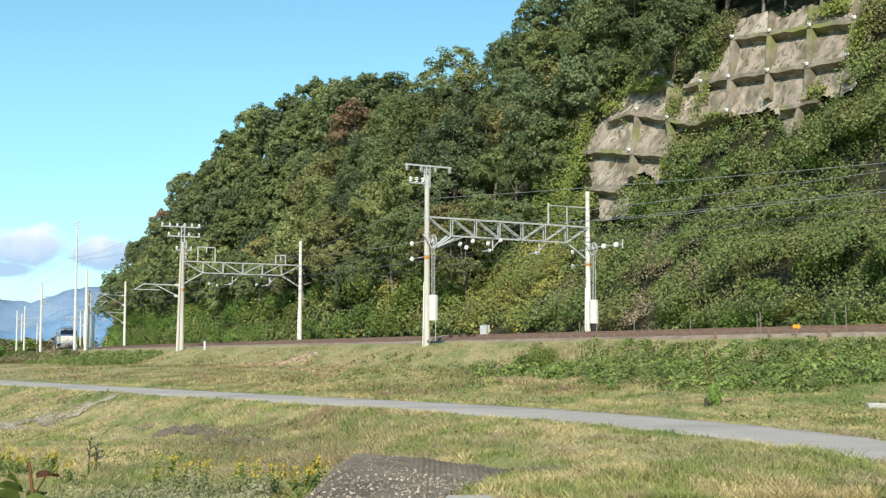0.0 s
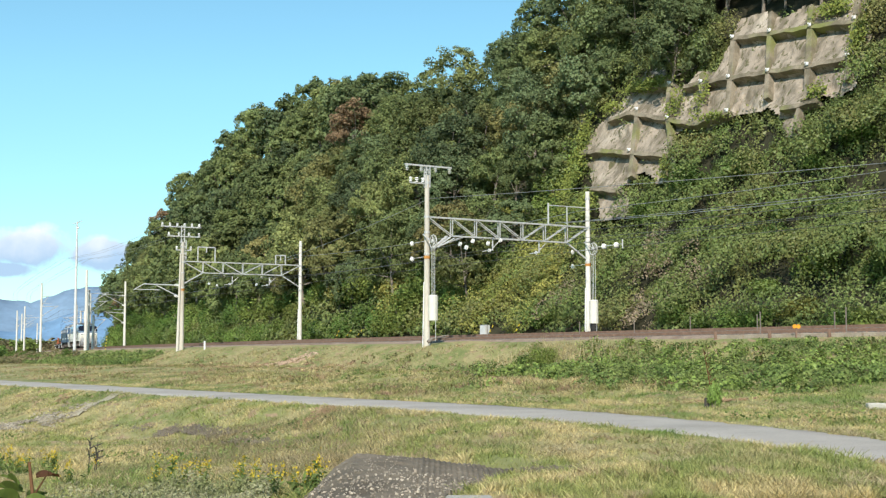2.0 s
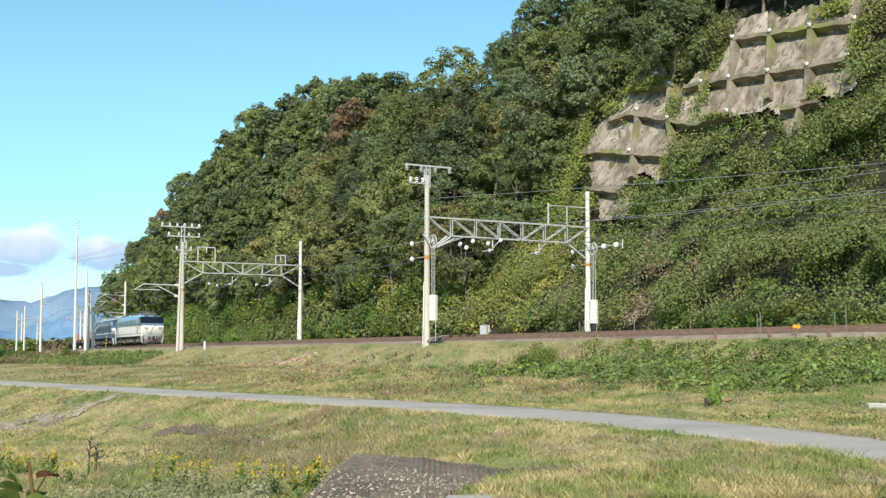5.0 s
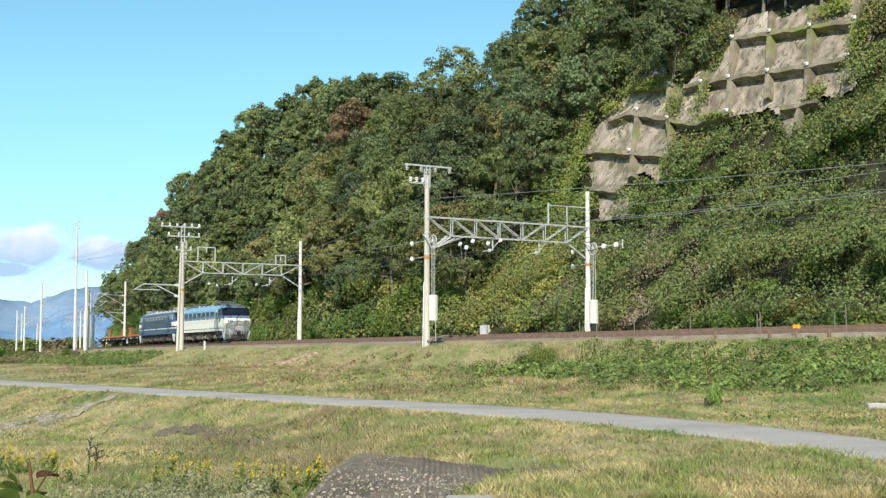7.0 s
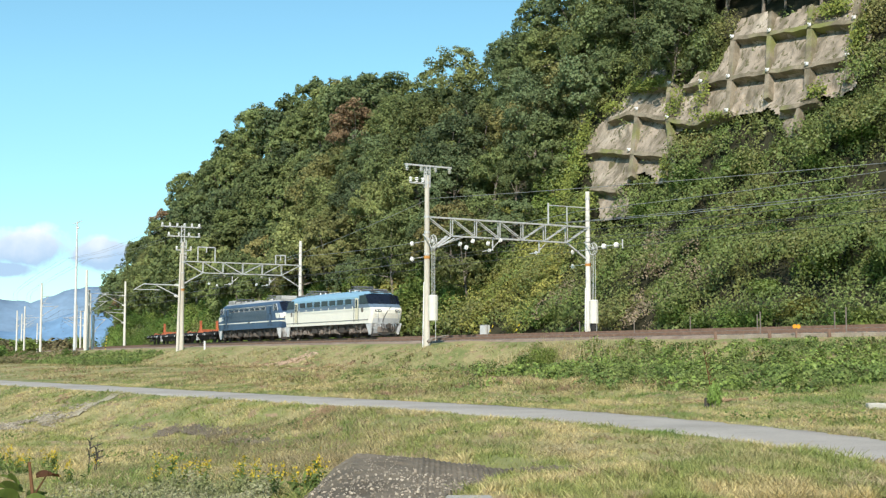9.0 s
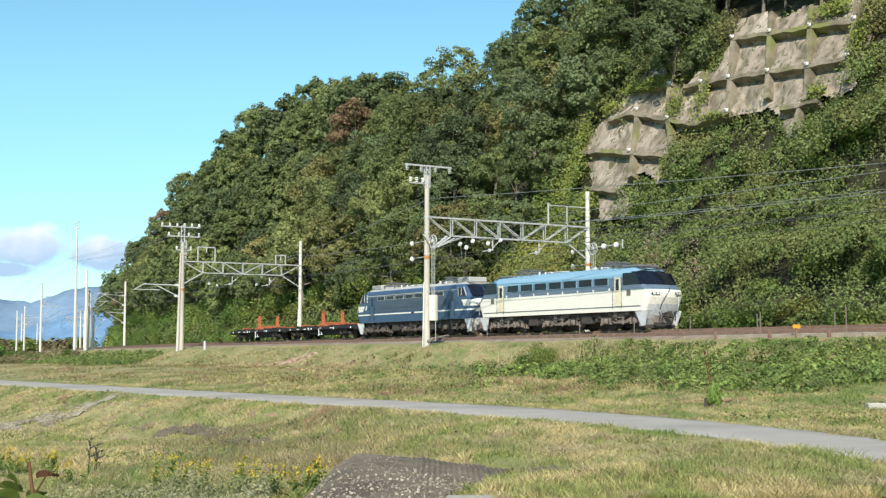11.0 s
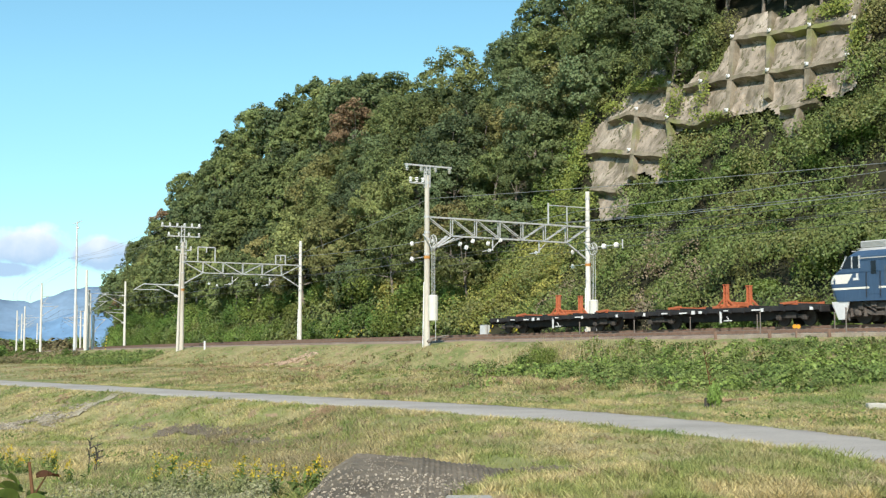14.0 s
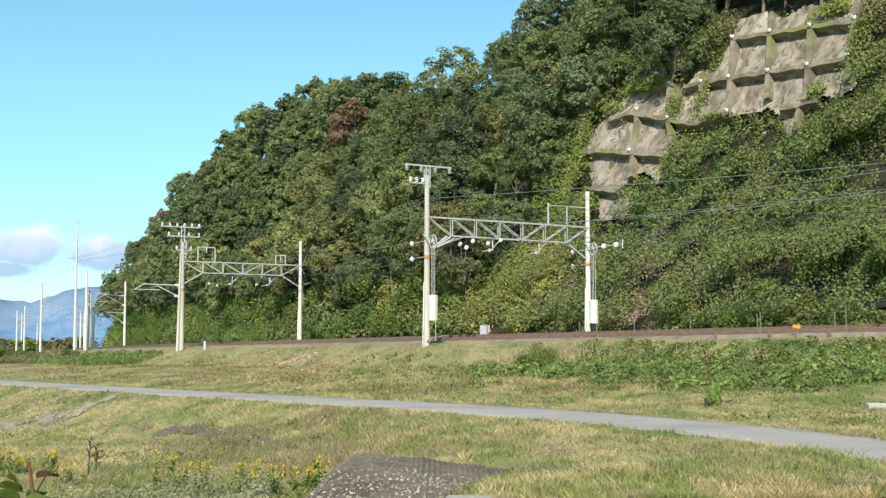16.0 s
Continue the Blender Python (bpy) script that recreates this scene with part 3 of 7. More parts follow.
# lips of the stepped concrete rows: (s, h) along each
LIPS = [[(-27.0, 23.8), (-22.3, 23.3), (-17.9, 22.9), (-12.9, 22.3)], [(-31.2, 20.5), (-27.8, 20.4), (-21.0, 19.9), (-17.2, 19.6), (-13.4, 19.5)],
        [(-40.6, 19.0), (-37.8, 19.3), (-34.6, 18.5), (-31.6, 17.7), (-28.2, 16.8), (-24.4, 17.2)], [(-43.2, 16.4), (-39.9, 16.2), (-35.5, 15.4), (-30.6, 14.6)],
        [(-39.4, 12.8), (-35.2, 12.1)], [(-39.2, 22.0), (-36.0, 21.3), (-32.8, 21.0)], [(-18.6, 16.5), (-15.2, 16.6)]]

def in_poly(x, y, poly):
    x, y = np.asarray(x, float), np.asarray(y, float)
    c = np.zeros(x.shape, bool)
    for (x0, y0), (x1, y1) in zip(poly, poly[1:] + poly[:1]):
        k = ((y0 > y) != (y1 > y))
        c ^= k & (x < (x1 - x0) * (y - y0) / ((y1 - y0) if y1 != y0 else 1e-9) + x0)
    return c


def in_cliff(s, h):
    return in_poly(s - 1.4, h + 0.5, CLIFF)


def face_l(h):
    """Distance from the running line of the steep face at a height above the rails."""
    return 17 + (h - 9) / 2.2


def face_point(s, h, out=0.0):
    """A point of the face, out metres proud of it."""
    s, h = s + 1.4, h - 0.5
    return tv(s, face_l(h) - out * 0.91, h + out * 0.41)


def make_cliff():
    face = thing("retaining_face", Matrix(), "weathered concrete lattice of beams and ribs over a bare sprayed rock face", "retaining wall", kind="structure")
    ss, hh = np.arange(-45, -9.5, 0.2), np.arange(8.5, 28, 0.2)
    S, H = np.meshgrid(ss, hh)
    out = 0.42 + 0.13 * wob(S, H, 1.3, 3) + 0.10 * wob(S, H, 0.45, 5) + 0.08 * wob(S, H, 0.22, 8)
    for lip in LIPS:                                  # each row leans out towards its lip
        a = np.array(lip)
        up = H - np.interp(S, a[:, 0], a[:, 1])
        under = (S > a[0, 0]) & (S < a[-1, 0]) & (up < -0.05) & (up > -0.9)
        out = np.where(under, np.minimum(out, 0.1 - 0.4 * up), out)
        near = (S > a[0, 0] - 0.3) & (S < a[-1, 0] + 0.3) & (up > -0.1) & (up < 2.0)
        out = np.where(near, np.maximum(out, 0.9 - 0.30 * np.maximum(up, 0) + 0.05 * wob(S, H, 0.5, 4)), out)
    v = np.stack([c.ravel() for c in track(S + 1.4, face_l(H - 0.5) - out * 0.91, H - 0.5 + out * 0.41)], 1)
    n = len(ss)
    keep = in_poly(S + 0.3 * wob(S, H, 0.8, 9), H + 0.3 * wob(S, H, 0.7, 2), CLIFF)
    f = [(i * n + j, i * n + j + 1, (i + 1) * n + j + 1, (i + 1) * n + j) for i in range(len(hh) - 1) for j in range(n - 1)
         if keep[i, j] or keep[i + 1, j + 1]]
    part("rock_face", mesh_of("rock_face", v, f, M_ROCK), None, face, "rough stained sprayed-concrete rock face")

    def beam(pts, w, d, name, taper=1.0):
        """A bar on the face along points of (s, h)."""
        m = len(pts)
        vs, fs = [], []
        for i, (s, h) in enumerate(pts):
            a, b = pts[max(i - 1, 0)], pts[min(i + 1, m - 1)]
            ds, dh = b[0] - a[0], b[1] - a[1]
            ln = math.hypot(ds, dh)
            ns, nh = -dh / ln, ds / ln
            k = w / 2 * (1 + 0.05 * math.sin(i * 2.7 + s))
            for sg, o in ((1, 0.2), (1, d * (0.97 + 0.03 * math.sin(i + s))), (-1, d * (0.98 + 0.03 * math.cos(i * 1.3 + s))), (-1, 0.2)):
                vs.append(face_point(s + sg * ns * k, h + sg * nh * k, o))
        for i in range(m - 1):
            fs += [(i * 4 + j, i * 4 + j + 1, i * 4 + 5 + j, i * 4 + 4 + j) for j in range(3)]
        fs += [(0, 1, 2, 3), ((m - 1) * 4 + 3, (m - 1) * 4 + 2, (m - 1) * 4 + 1, (m - 1) * 4)]
        part(name, mesh_of(name, vs, fs, M_BEAM), None, face)

    def run(s0, h0, s1, h1, n=10, sag=0.0):
        return [(s0 + (s1 - s0) * t, h0 + (h1 - h0) * t + 0.35 * sag * math.sin(t * math.pi * 2.3)) for t in np.linspace(0, 1, n)]
    for lip in LIPS:
        a = np.array(lip)
        sx = np.linspace(a[0, 0], a[-1, 0], max(5, int((a[-1, 0] - a[0, 0]) / 0.8)))
        beam([(x, float(np.interp(x, a[:, 0], a[:, 1])) + 0.05 * math.sin(x * 2.3)) for x in sx], 0.34, 1.04, "beam")
    for s0, h0, s1, h1, w in ((-27.0, 24.1, -24.6, 17.3, 0.62), (-23.4, 25.3, -20.6, 17.7, 0.5), (-18.9, 24.7, -16.3, 16.9, 0.66), (-14.2, 24.2, -12.9, 17.8, 0.62), (-29.5, 21.4, -27.6, 17.4, 0.6),
                              (-36.7, 19.3, -34.3, 13.2, 0.62), (-33.3, 20.9, -32.0, 18.0, 0.6), (-31.9, 17.8, -30.0, 14.9, 0.5), (-30.2, 14.2, -29.8, 12.8, 0.6), (-16.9, 16.6, -16.6, 14.6, 0.35), (-37.4, 23.0, -36.3, 21.4, 0.5)):
        beam(run(s0, h0, s1, h1, 8), w * 0.78, 1.0, "rib")
    me = None
    for s, h in ((-26.9, 23.9), (-22.6, 23.5), (-18.2, 23.0), (-13.8, 22.6), (-29.0, 20.5), (-25.7, 20.3), (-21.3, 20.0), (-17.2, 19.7), (-13.3, 19.6), (-36.6, 19.4), (-31.8, 17.9),
                 (-35.5, 15.6), (-24.5, 17.3), (-33.2, 21.1)):
        if me is None:
            bm = bmesh.new()
            box(bm, (0, 0, 0), (0.28, 0.16, 0.28), bevel=0.04)
            rod(bm, (0, -0.08, 0), (0, -0.2, 0), 0.07)
            me = bpy.data.meshes.new("anchor_head")
            bm.to_mesh(me), bm.free()
            me.materials.append(M_WHITE)
        ob = part("anchor_head", me, None, face)
        ob.matrix_basis = Matrix.Translation(face_point(s, h, 1.12)) @ pose(0, 0, 0, -24, 0, heading(s))
    rng = np.random.default_rng(12)
    # moss and creepers on ledges and beside the ribs
    pts = []
    for s0, h0, rs, rh, n in ((-36.5, 21.6, 2.2, 0.35, 900), (-35.5, 21.3, 1.6, 0.4, 500), (-43.6, 17.6, 0.7, 2.0, 800), (-42.6, 14.0, 0.8, 2.4, 900), (-40.5, 20.2, 1.5, 0.4, 300), (-28.3, 19.0, 0.6, 1.6, 300), (-12.9, 21.0, 0.6, 1.6, 500),
                              (-16.2, 23.9, 1.6, 0.5, 600), (-15.4, 17.3, 0.7, 0.5, 250), (-31.4, 19.0, 0.9, 1.1, 300), (-39.2, 11.2, 1.0, 1.0, 500), (-44.4, 15.0, 0.9, 2.6, 900), (-29.9, 13.4, 0.4, 0.9, 200), (-26.0, 17.0, 1.2, 0.3, 250), (-42.3, 10.0, 1.2, 1.8, 500)):
        s, h = rng.normal(s0, rs * 0.6, n), rng.normal(h0, rh * 0.6, n)
        o = rng.uniform(0.7, 1.55, n)
        pts.append(np.stack(track(s + 1.4, face_l(h - 0.5) - o * 0.91, h - 0.5 + o * 0.41), 1))
    pts = np.vstack(pts)
    v, f = leaf_tris(pts, np.array([[-0.5, -0.7, 0.5]]).repeat(len(pts), 0), 0.2, rng)
    tagged(new("moss", mesh_of("moss", v, f, M_MOSS)), "bright yellow-green moss and creepers on the concrete ledges", "moss", kind="stuff")


def make_tree_mesh(rng, radius, height, lobes, leaves, leaf):
    """Trunk mesh and crown mesh of one tree, base at the origin."""
    bm = bmesh.new()
    lean = rng.normal(0, 0.3, 2)
    top = Vector((lean[0], lean[1], height * 0.62))
    segs = [Vector((0, 0, -0.6)), Vector((lean[0] * 0.4, lean[1] * 0.3, height * 0.3)), top]
    for i in range(2):
        rod(bm, segs[i], segs[i + 1], 0.2 - i * 0.07, 0.13 - i * 0.06, 7)
    cs = []
    for i in range(lobes):
        a = i * 2.4 + rng.uniform(-0.5, 0.5)
        up = 1 - 1.5 * (i + 0.5) / lobes                  # from the top down past the middle
        rr = radius * 0.72 * math.sqrt(max(0.05, 1 - up * up)) * rng.uniform(0.85, 1.12)
        zz = height * (0.56 + 0.34 * up + rng.uniform(-0.05, 0.05))
        c = np.array([math.cos(a) * rr + lean[0], math.sin(a) * rr + lean[1], zz])
        cs.append((c, radius * rng.uniform(0.34, 0.54)))
        if i % 2 == 0:
            rod(bm, segs[1].lerp(top, rng.uniform(0, 1)), Vector(c), 0.06, 0.02, 5)
    # each lobe carries smaller puffs, and the leaves lie over the puffs
    pc, pr = [], []
    for c, r in cs:
        d = rng.normal(0, 1, (20, 3))
        d /= np.linalg.norm(d, axis=1)[:, None]
        d[:, 2] = np.where(d[:, 2] < -0.3, -d[:, 2], d[:, 2])
        pc.append(c + d * r * rng.uniform(0.6, 1.05, (20, 1)))
        pr.append(r * rng.uniform(0.2, 0.44, 20))
    pc, pr = np.vstack(pc), np.concatenate(pr)
    own = rng.choice(len(pr), leaves, p=pr ** 2 / (pr ** 2).sum())
    d = rng.normal(0, 1, (leaves, 3))
    d /= np.linalg.norm(d, axis=1)[:, None]
    mid = np.array([lean[0], lean[1], height * 0.5])
    away = pc[own] - mid
    away /= np.linalg.norm(away, axis=1)[:, None]
    back = (d * away).sum(1) < -0.25
    d[back] *= -1
    inner = np.where(rng.uniform(0, 1, leaves) < 0.22, rng.uniform(0.1, 0.8, leaves), 1.0)
    P = pc[own] + d * (pr[own] * inner * (0.8 + 0.32 * rng.uniform(0, 1, leaves)))[:, None] * np.array([1, 1, 0.82])
    v, f = leaf_tris(P, d + 0.35 * away + np.array([0, 0, 0.15]), leaf, rng, jitter=0.5)
    return bm, v, f


def make_forest():
    rng = np.random.default_rng(7)
    protos = []
    for i in range(14):                              # seven fine ones, seven for the far end
        r, h = rng.uniform(2.4, 3.5), rng.uniform(6.2, 9.0)
        bm, v, f = make_tree_mesh(rng, r, h, int(rng.integers(11, 16)), 8400 if i < 7 else 5000, 0.205 if i < 7 else 0.29)
        tm = bpy.data.meshes.new("trunk")
        bm.to_mesh(tm), bm.free()
        tm.materials.append(M_BARK)
        protos.append((tm, mesh_of("crown", v, f, M_CROWN)))
    spots = []
    s = -224.0
    while s < 30:
        smax = float(np.interp(s, RIDGE_S, RIDGE_H))
        step = 5.6 if s < -100 else 4.9
        l = FOOT + 2.5 + rng.uniform(0, 2)
        while l < FOOT + 60:
            h = float(hill(np.array(s), np.array(l)))
            flat = h >= smax - 0.01
            ok = True
            if s > -46:
                ok = h > 24.5 or (s < -44.5 and h > 5) or (s < -29 and h > 22.5)
                if not ok and s < -30 and h > 13:
                    ok = not in_cliff(np.array([s + 1.5, s + 1.5, s - 1.0]), np.array([h, h + 5.0, h + 5.0])).any()
            if s > -30 and h > 30:
                ok = False
            if -9.5 < s < 6 and 13.5 < h < 27 and rng.uniform() < 0.8:
                ok = True
            if ok:
                spots.append((s + rng.uniform(-1.6, 1.6), l + rng.uniform(-1.0, 1.0), flat))
            if flat and h > smax + 0.35:
                break
            l += step * ((0.42 if s > -52 and h > 18 else 0.72) if not flat else 0.9) * rng.uniform(0.85, 1.15)
        s += step
    for s, l in ((-127.5, 33.0), (-126.0, 35.0), (-129.5, 34.5)):
        spots.append((s, l, None))
    labels = ("broad leafy tree in dense forest on the steep hillside", "dark green broadleaf tree on the wooded hillside", "olive-green tree with a rounded crown in hillside forest")
    for k, (s, l, flat) in enumerate(spots):
        p = tv(s, l)
        tm, cm = protos[int(rng.integers(0, 7)) + (0 if s > -112 else 7)]
        sc = rng.uniform(0.68, 1.3) * (0.92 if s > -60 else 1.0 if s > -110 else 1.1)
        t = thing("tree", Matrix.Translation((p.x, p.y, lz(p.x, p.y) - 0.2)) @ pose(0, 0, 0, rng.uniform(-6, 6), rng.uniform(-6, 6), rng.uniform(0, 360)),
                  labels[k % 3], "tree", "trees of the hillside forest")
        if flat is None:
            sc = 1.22
        elif flat and rng.uniform() < 0.08:
            sc *= 1.3
        t.scale = (sc, sc, sc * rng.uniform(0.85, 1.15))
        part("trunk", tm, None, t)
        part("crown", cm, None, t)
    return len(spots)


# ---- catenary supports ----
def disc(bm, c, axis, r=0.13, n=1):
    """A porcelain disc insulator: n sheds along an axis."""
    c, axis = Vector(c), Vector(axis).normalized()
    for i in range(n):
        p = c + axis * (i * 0.11)
        rod(bm, p - axis * 0.035, p + axis * 0.035, r, r * 0.55, 12)


def concrete_pole(parent, y, z0, z1, r=0.19, rust=True, m=M_CONC):
    bm = bmesh.new()
    rod(bm, (0, y, z0), (0, y, z1), r, r * 0.72, 18)
    pole = part("pole", bm, m, parent, "tapered stained concrete pole", smooth=False)
    bm = bmesh.new()
    for z in (z1 - 0.5, 5.0, 6.4, 7.4):
        if z0 + 0.5 < z < z1:
            rr = r * (1 - 0.28 * (z - z0) / (z1 - z0)) + 0.025
            rod(bm, (0, y, z - 0.07), (0, y, z + 0.07), rr, rr, 18)
    part("clamp_band", bm, M_GALV, pole)
    if rust:
        bm = bmesh.new()
        rr = r * (1 - 0.28 * (4.95 - z0) / (z1 - z0)) + 0.03
        rod(bm, (0, y, 4.7), (0, y, 4.88), rr, rr, 18)
        part("rust_band", bm, M_ORANGE, pole, "rust-orange steel band")
    bm = bmesh.new()
    rod(bm, (-0.12, y - r - 0.03, z0), (-0.1, y - r * 0.8, 3.2), 0.035, 0.035, 6)
    part("cable_duct", bm, M_WHITE, pole)
    return pole


def truss(parent, y0, y1, zb, zt, brace0=True, brace1=True, n=7):
    """A lattice beam across the tracks in single bars, with end braces."""
    ys = np.linspace(y0, y1, n + 1)
    for x in (-0.12, 0.12):
        bm = bmesh.new()
        angle_bar(bm, (x, y0, zt), (x, y1, zt), 0.08)
        part("top_chord", bm, M_GALV, parent)
        bm = bmesh.new()
        angle_bar(bm, (x, ys[1], zb), (x, ys[-2], zb), 0.08)
        part("bottom_chord", bm, M_GALV, parent)
        for i in range(1, n):
            bm = bmesh.new()
            angle_bar(bm, (x, ys[i], zb), (x, ys[i], zt), 0.055)
            part("strut", bm, M_GALV, parent)
        for i in range(n):
            a, b = ((ys[i], zt), (ys[i + 1], zb)) if i < n / 2 else ((ys[i], zb), (ys[i + 1], zt))
            if i == n - 1:
                a, b = (ys[i], zb), (ys[i + 1], zt)
            bm = bmesh.new()
            angle_bar(bm, (x, *a), (x, *b), 0.05)
            part("diagonal", bm, M_GALV, parent)
    for i in range(n + 1):
        bm = bmesh.new()
        angle_bar(bm, (-0.12, ys[i], zt), (0.12, ys[i], zt), 0.06)
        if 0 < i < n:
            angle_bar(bm, (-0.12, ys[i], zb), (0.12, ys[i], zb), 0.06)
        part("cross_tie", bm, M_GALV, parent)
    for ok, ya, yb in ((brace0, ys[1], y0), (brace1, ys[-2], y1)):
        if ok:
            bm = bmesh.new()
            angle_bar(bm, (0, ya, zb), (0, yb, zb - 1.15), 0.1)
            part("knee_brace", bm, M_GALV, parent)


def catenary_hanger(parent, y, zb):
    """The arm under the beam that steadies the wires of one track."""
    bm = bmesh.new()
    rod(bm, (0, y + 0.9, zb), (0, y + 0.9, zb - 0.75), 0.05)
    rod(bm, (0, y + 0.9, zb - 0.7), (0, y + 0.1, zb - 0.85), 0.03)
    rod(bm, (0, y + 1.5, zb - 0.05), (0, y + 0.9, zb - 0.6), 0.03)
    arm = part("registration_arm", bm, M_GALV, parent)
    bm = bmesh.new()
    disc(bm, (0, y + 0.62, zb - 0.75), (0, 1, -0.2), 0.12, 2)
    disc(bm, (0, y + 0.1, zb + 0.05), (0, 0, -1), 0.12, 2)
    part("insulator", bm, M_PORC, arm)


def tension_weight(parent, y, x, wheel_z, stack):
    """Wheel, ropes and weight in a pale sleeve."""
    bm = bmesh.new()
    for a in np.linspace(0, 2 * math.pi, 20, endpoint=False):
        p, q = a, a + 2 * math.pi / 20
        rod(bm, (x + math.cos(p) * 0.42, y, wheel_z + math.sin(p) * 0.42), (x + math.cos(q) * 0.42, y, wheel_z + math.sin(q) * 0.42), 0.035, seg=6)
    for a in np.linspace(0, math.pi, 5, endpoint=False):
        rod(bm, (x - math.cos(a) * 0.42, y, wheel_z - math.sin(a) * 0.42), (x + math.cos(a) * 0.42, y, wheel_z + math.sin(a) * 0.42), 0.02, seg=6)
    rod(bm, (x, y - 0.12, wheel_z), (x, y + 0.12, wheel_z), 0.1)
    rod(bm, (x, y - 0.3, wheel_z + 0.1), (0, y - 0.3, wheel_z + 0.5), 0.04)
    part("balance_wheel", bm, M_GALV, parent)
    for dx in (-0.16, 0.0, 0.2):
        bm = bmesh.new()
        rod(bm, (x + dx, y, 2.3), (x + dx, y, wheel_z - 0.3), 0.02, seg=6)
        part("rope", bm, M_GALV, parent)
    bm = bmesh.new()
    rod(bm, (x, y, 0.72), (x, y, 2.26), 0.31, 0.31, 18)
    rod(bm, (x, y, 2.26), (x, y, 2.34), 0.31, 0.24, 18)
    sl = part("weight_sleeve", bm, M_WHITEBOX, parent, "pale weight sleeve hanging on ropes")
    if stack:
        bm = bmesh.new()
        rod(bm, (x, y, -0.1), (x, y, 0.72), 0.24, 0.24, 14)
        part("weight_stack", bm, M_BLACKP, sl)
    bm = bmesh.new()
    rod(bm, (x + 0.3, y, -0.6), (x + 0.3, y, 2.3), 0.02, seg=6)
    part("guide_rod", bm, M_GALV, sl)


def crossarm(parent, y, z, half, n_ins=4, skew=0.0, up=True):
    bm = bmesh.new()
    angle_bar(bm, (-skew * half, y - half, z), (skew * half, y + half, z), 0.1)
    arm = part("crossarm", bm, M_GALV, parent)
    for t in np.linspace(-0.92, 0.92, n_ins):
        bm = bmesh.new()
        zz = z + (0.1 if up else -0.12)
        disc(bm, (skew * half * t, y + half * t, zz), (0, 0, 1 if up else -1), 0.13, 3)
        part("insulator", bm, M_PORC, arm)


